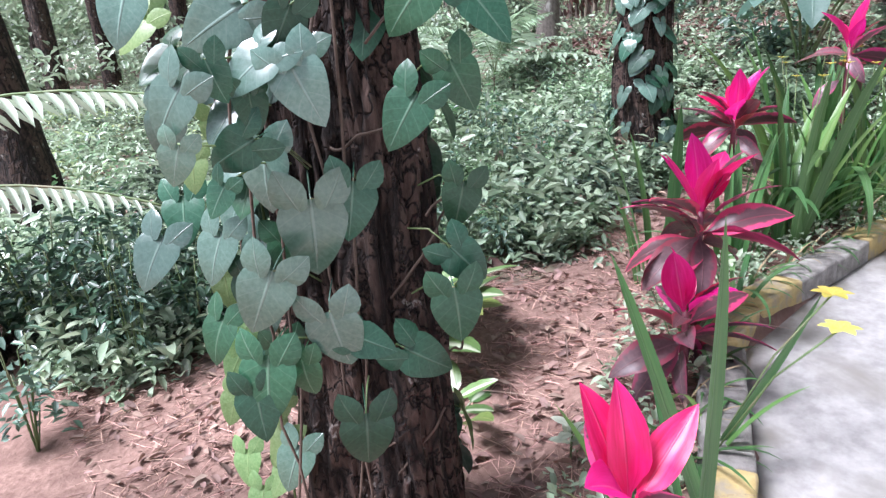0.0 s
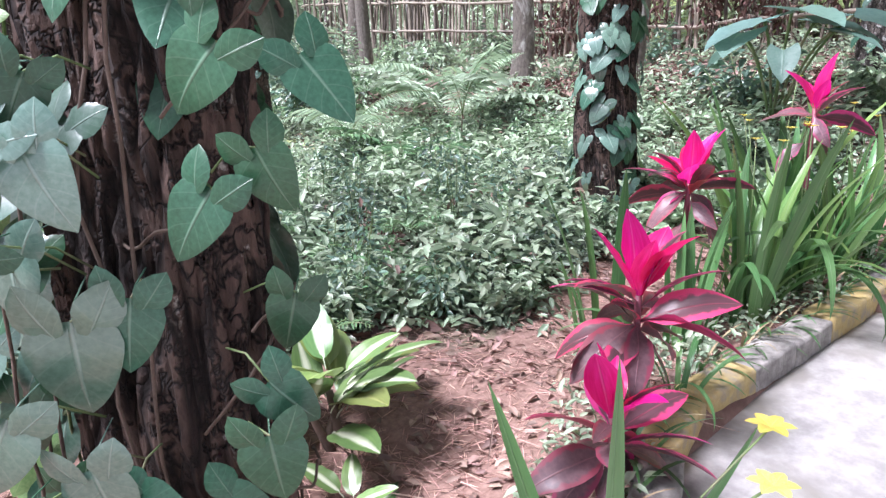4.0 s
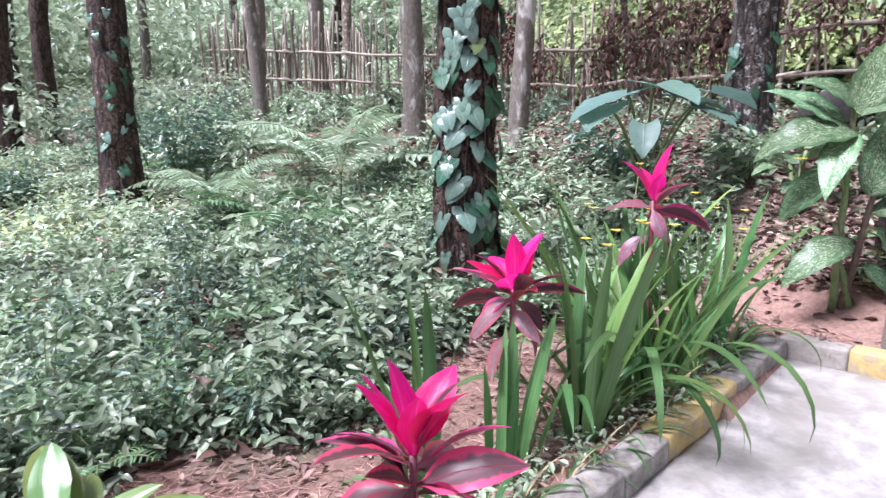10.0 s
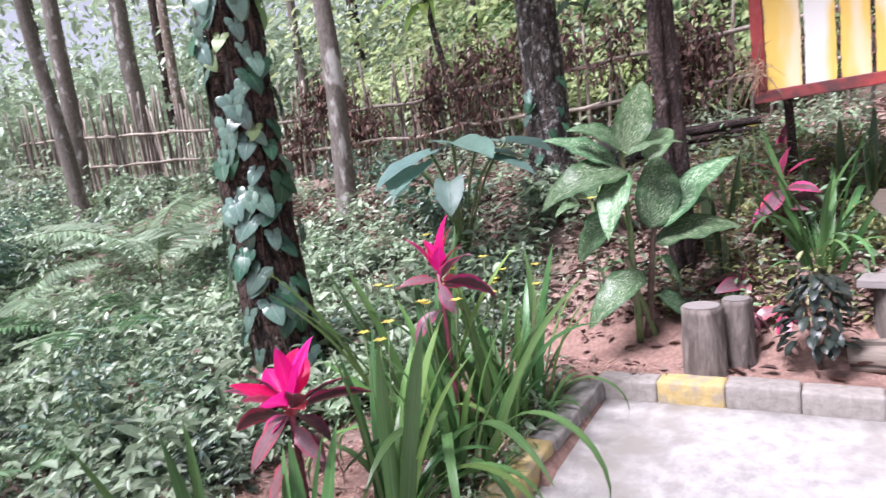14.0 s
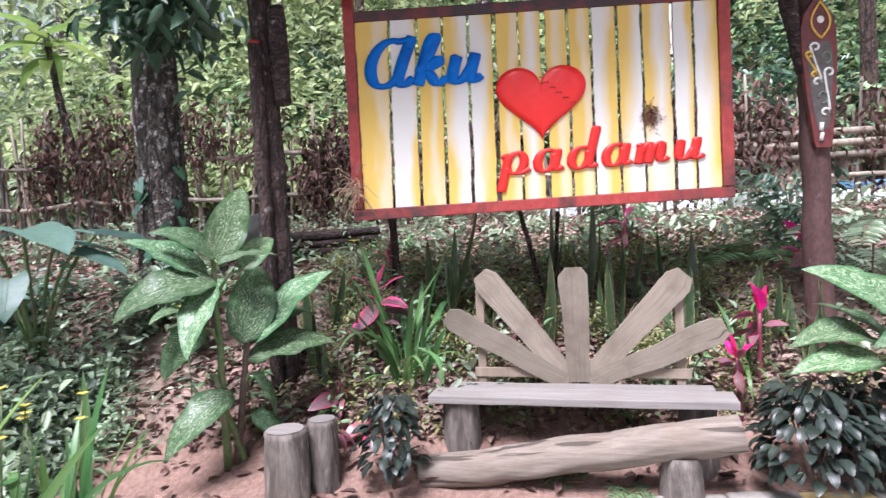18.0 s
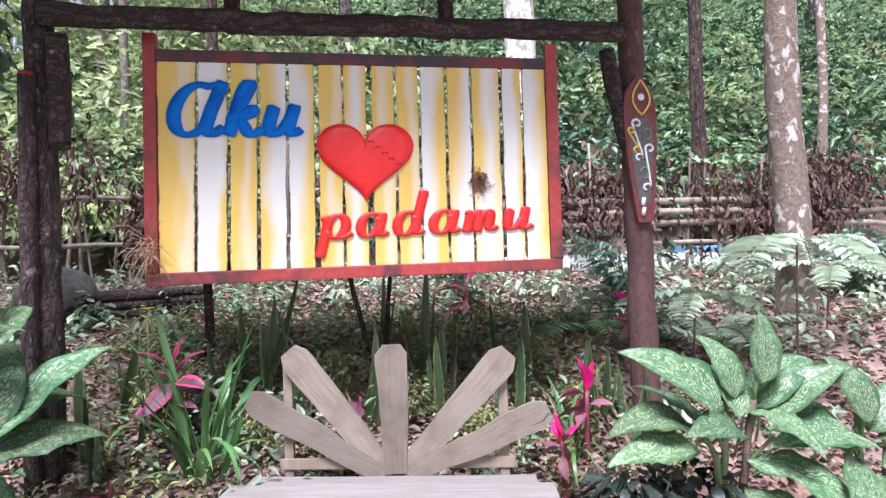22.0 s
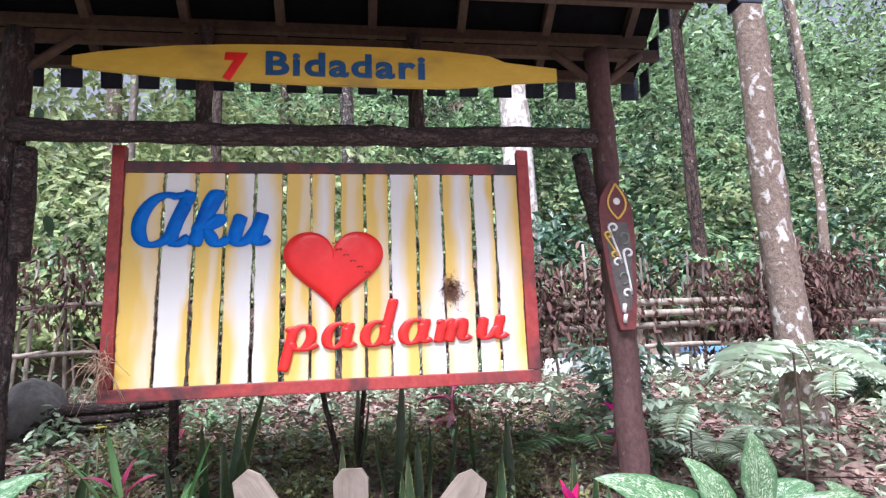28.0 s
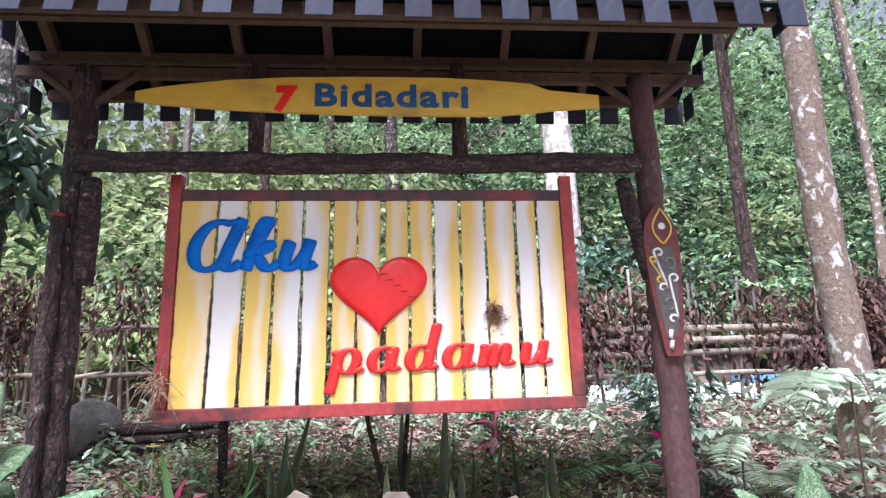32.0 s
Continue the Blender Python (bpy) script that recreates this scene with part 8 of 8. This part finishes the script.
# Fuller shrubs at the foot of the hill, light and dark by turns.
for k, (x, y, h, w, c) in enumerate(((13.9, -3.4, 1.9, 0.9, 520), (14.6, -5.6, 2.4, 1.1, 620), (15.4, -2.0, 2.6, 1.2, 640), (14.2, 0.6, 2.0, 1.0, 520), (15.0, -7.8, 2.2, 1.1, 560), (16.2, -4.2, 2.8, 1.3, 640), (14.4, -9.6, 2.2, 1.0, 520), (15.8, 1.6, 2.6, 1.2, 600), (17.2, -6.8, 2.6, 1.3, 600), (17.4, -1.6, 2.6, 1.2, 600), (14.0, 3.0, 2.2, 1.0, 520), (16.6, -10.0, 2.6, 1.2, 560), (18.6, -4.6, 2.8, 1.4, 620), (19.2, -8.6, 2.8, 1.4, 620), (18.8, 0.4, 2.8, 1.4, 600))):
    bush(x, y, h, w, c, 400 + k, ("bright fresh-leaved shrub below the hill", "dark green shrub below the hill", "yellow-green shrub below the hill")[k % 3], (L_HILL, L_BUSH, L_HILLP)[k % 3], ((0.16, 0.34), (0.14, 0.30), (0.16, 0.32))[k % 3])

# Leafy branches that hang beside the shelter.
g = np.random.default_rng(9)
branch = thing("hanging_branch", "leafy branch hanging from a lichened tree", "branch", (7.25, 2.0, 3.6))
for k in range(4):
    a, b = Vector((7.36, 2.02, 3.8 + 0.12 * k)), Vector((6.75 + 0.1 * k, 1.55 - 0.12 * k, 3.85 - 0.08 * k))
    tube_part("twig", [a, a.lerp(b, 0.5) + Vector((0, 0, 0.12)), b], [0.014, 0.01, 0.005], STEMB, branch, around=6)
n = 420
at = np.array((6.95, 1.75, 3.60)) + g.normal(0, 1, (n, 3)) * np.array((0.25, 0.25, 0.24))
strew("foliage", L_BRANCH, at, g.uniform(0, 6.28, n), g.normal(-0.6, 0.35, n), g.uniform(0.12, 0.24, n), 0.42, "dark green drooping leaves", "", g.normal(0, 0.5, n), branch)

# Slender tree with long pale leaves beyond the fence.
LONGL = leaf_mesh("leaf", leaf_mat("long_yellow_green_leaf", (0.30, 0.42, 0.13), (0.22, 0.34, 0.09), (0.38, 0.48, 0.20), rough=0.4, glow=0.45, side=10.0, spread=0.25), 0.24, pointed, 1.1, 0.3, 0, 12, 0.15, 0.3, 6)
palm = thing("tree", "slender dark tree with long drooping yellow-green leaves", "tree", (11.75, 5.1, zland(11.75, 5.1)))
trunk = [Vector((11.75, 5.1, zland(11.75, 5.1) - 0.1)).lerp(Vector((11.5, 5.75, 5.0)), q / 11) + Vector((0, 0.12 * math.sin(math.pi * q / 11), 0)) for q in range(12)]
stem = tube_part("trunk", trunk, [0.085 - 0.004 * q for q in range(12)], BARK_L, palm, around=14, rough=0.12, seed=5.5, groove=0.004)
for k in range(13):
    a = 2.4 * k
    piece("leaf", LONGL, turn_to(trunk[-1] - Vector((0, 0, 0.04 * k)), (math.cos(a), math.sin(a), 0.5 - 0.06 * k), (0, 0, 1), 1.15 - 0.03 * k), stem)

# Dry grass and twigs on the bank behind the bench.
DRYB = leaf_mesh("blade", surface("straw", (0.30, 0.23, 0.13), (0.42, 0.34, 0.2), (0.2, 0.15, 0.09), 4, 30, 0.8, 0.002), 0.035, strap, 1.1, 0.4, 0, 8, 0, 0, 2, (-1, 0, 1))
r = random.Random(91)
for k in range(30):
    x, y = r.uniform(5.95, 7.8), r.uniform(-2.7, 0.5)
    t = thing("dry_tuft", "tuft of dry straw-coloured grass on the bank", "grass", (x, y, zland(x, y)), group="dry tufts")
    for j in range(9):
        a = r.uniform(0, 6.28)
        piece("blade", DRYB, turn_to((x + 0.02 * math.cos(a), y + 0.02 * math.sin(a), zland(x, y) - 0.01), (math.cos(a), math.sin(a), r.uniform(1.0, 2.6)), (0, 0, 1), r.uniform(0.18, 0.42)), t)

# Larger pale weeds standing out of the ground cover.
WEED = [leaf_mesh("leaf", m, 0.5, oval, 0.5, 0.25, 0, 6, 0.2, 0.2, k) for k, m in enumerate((L_IVYS, L_COVERP))]
r = random.Random(71)
for k in range(46):
    x, y = r.uniform(1.6, 5.6), r.uniform(2.5, 5.2)
    if y < float(cover_edge(x)) - 0.1 or math.hypot(x - 4.52, y - 2.9) < 0.3:
        continue
    z0 = zland(x, y)
    t = thing("weed", "pale broad-leaved weed above the ground cover", "weed", (x, y, z0), group="broad-leaved weeds")
    h = r.uniform(0.2, 0.42)
    tube_part("stem", line((x, y, z0 - 0.02), (x + r.uniform(-0.05, 0.05), y + r.uniform(-0.05, 0.05), z0 + h), 4), 0.004, STEM, t, around=5)
    for j in range(7):
        a = j * 2.4
        q = 0.45 + 0.55 * j / 6
        piece("leaf", WEED[k % 2], turn_to((x, y, z0 + h * q), (math.cos(a), math.sin(a), 0.35), (0, 0, 1), r.uniform(0.06, 0.12)), t)

# Grass tufts that lean over the kerb.
GRASS = leaf_mesh("blade", L_BLADE, 0.05, strap, 1.5, 0.4, 0, 8, 0, 0, 5, (-1, 0, 1))
r = random.Random(61)
for k in range(30):
    x = 0.75 + 4.1 * (k + r.random()) / 30
    y = float(kerb_y(x)) + r.uniform(0.14, 0.24)
    z0 = zland(x, y)
    t = thing("grass_tuft", "small tuft of grass leaning over the kerb", "grass", (x, y, z0), group="grass along the kerb")
    for j in range(r.randrange(5, 11)):
        a = r.uniform(3.3, 6.1)
        piece("blade", GRASS if r.random() < 0.75 else DRYB, turn_to((x + r.uniform(-0.05, 0.05), y + r.uniform(-0.02, 0.04), z0 - 0.01), (math.cos(a), math.sin(a), r.uniform(0.6, 2.4)), (0, 0, 1), r.uniform(0.12, 0.34)), t)

# A small weed with white leaves among the cordylines.
WHITEL = leaf_mesh("leaf", leaf_mat("white_variegated_leaf", (0.62, 0.66, 0.54), (0.50, 0.57, 0.42), (0.30, 0.40, 0.22), rough=0.45, glow=0.2, side=0.0), 0.55, oval, 0.5, 0.25, 0, 6, 0.15, 0.2, 4)
x, y = 1.42, 1.14
t = thing("weed", "small white-leaved weed beside a cordyline", "weed", (x, y, zland(x, y)))
st = tube_part("stem", line((x, y, zland(x, y) - 0.02), (x + 0.01, y, zland(x, y) + 0.14), 4), 0.004, STEM, t, around=5)
for j in range(8):
    a = j * 2.4
    piece("leaf", WHITEL, turn_to((x, y, zland(x, y) + 0.05 + 0.012 * j), (math.cos(a), math.sin(a), 0.4), (0, 0, 1), 0.075), st)

# Yellow blossoms beside the dumb cane.
for x, y, z in ((5.75, 1.15, 1.28), (6.25, 0.18, 1.62)):
    t = thing("flowering_weed", "thin weed with one yellow blossom", "weed", (x, y, zland(x, y)))
    st = tube_part("stem", line((x, y, zland(x, y) - 0.02), (x - 0.02, y, z), 5), 0.004, STEM, t, around=5)
    for j in range(6):
        a = j * 1.047
        piece("petal", PETAL, turn_to((x - 0.02, y, z), (math.cos(a), math.sin(a), 0.45), (0, 0, 1), 0.05), st, "yellow petal")
    for j in range(7):
        a = j * 2.4
        piece("leaf", WEED[0], turn_to((x, y, zland(x, y) + (z - zland(x, y)) * (0.3 + 0.08 * j)), (math.cos(a), math.sin(a), 0.2), (0, 0, 1), 0.09), st)
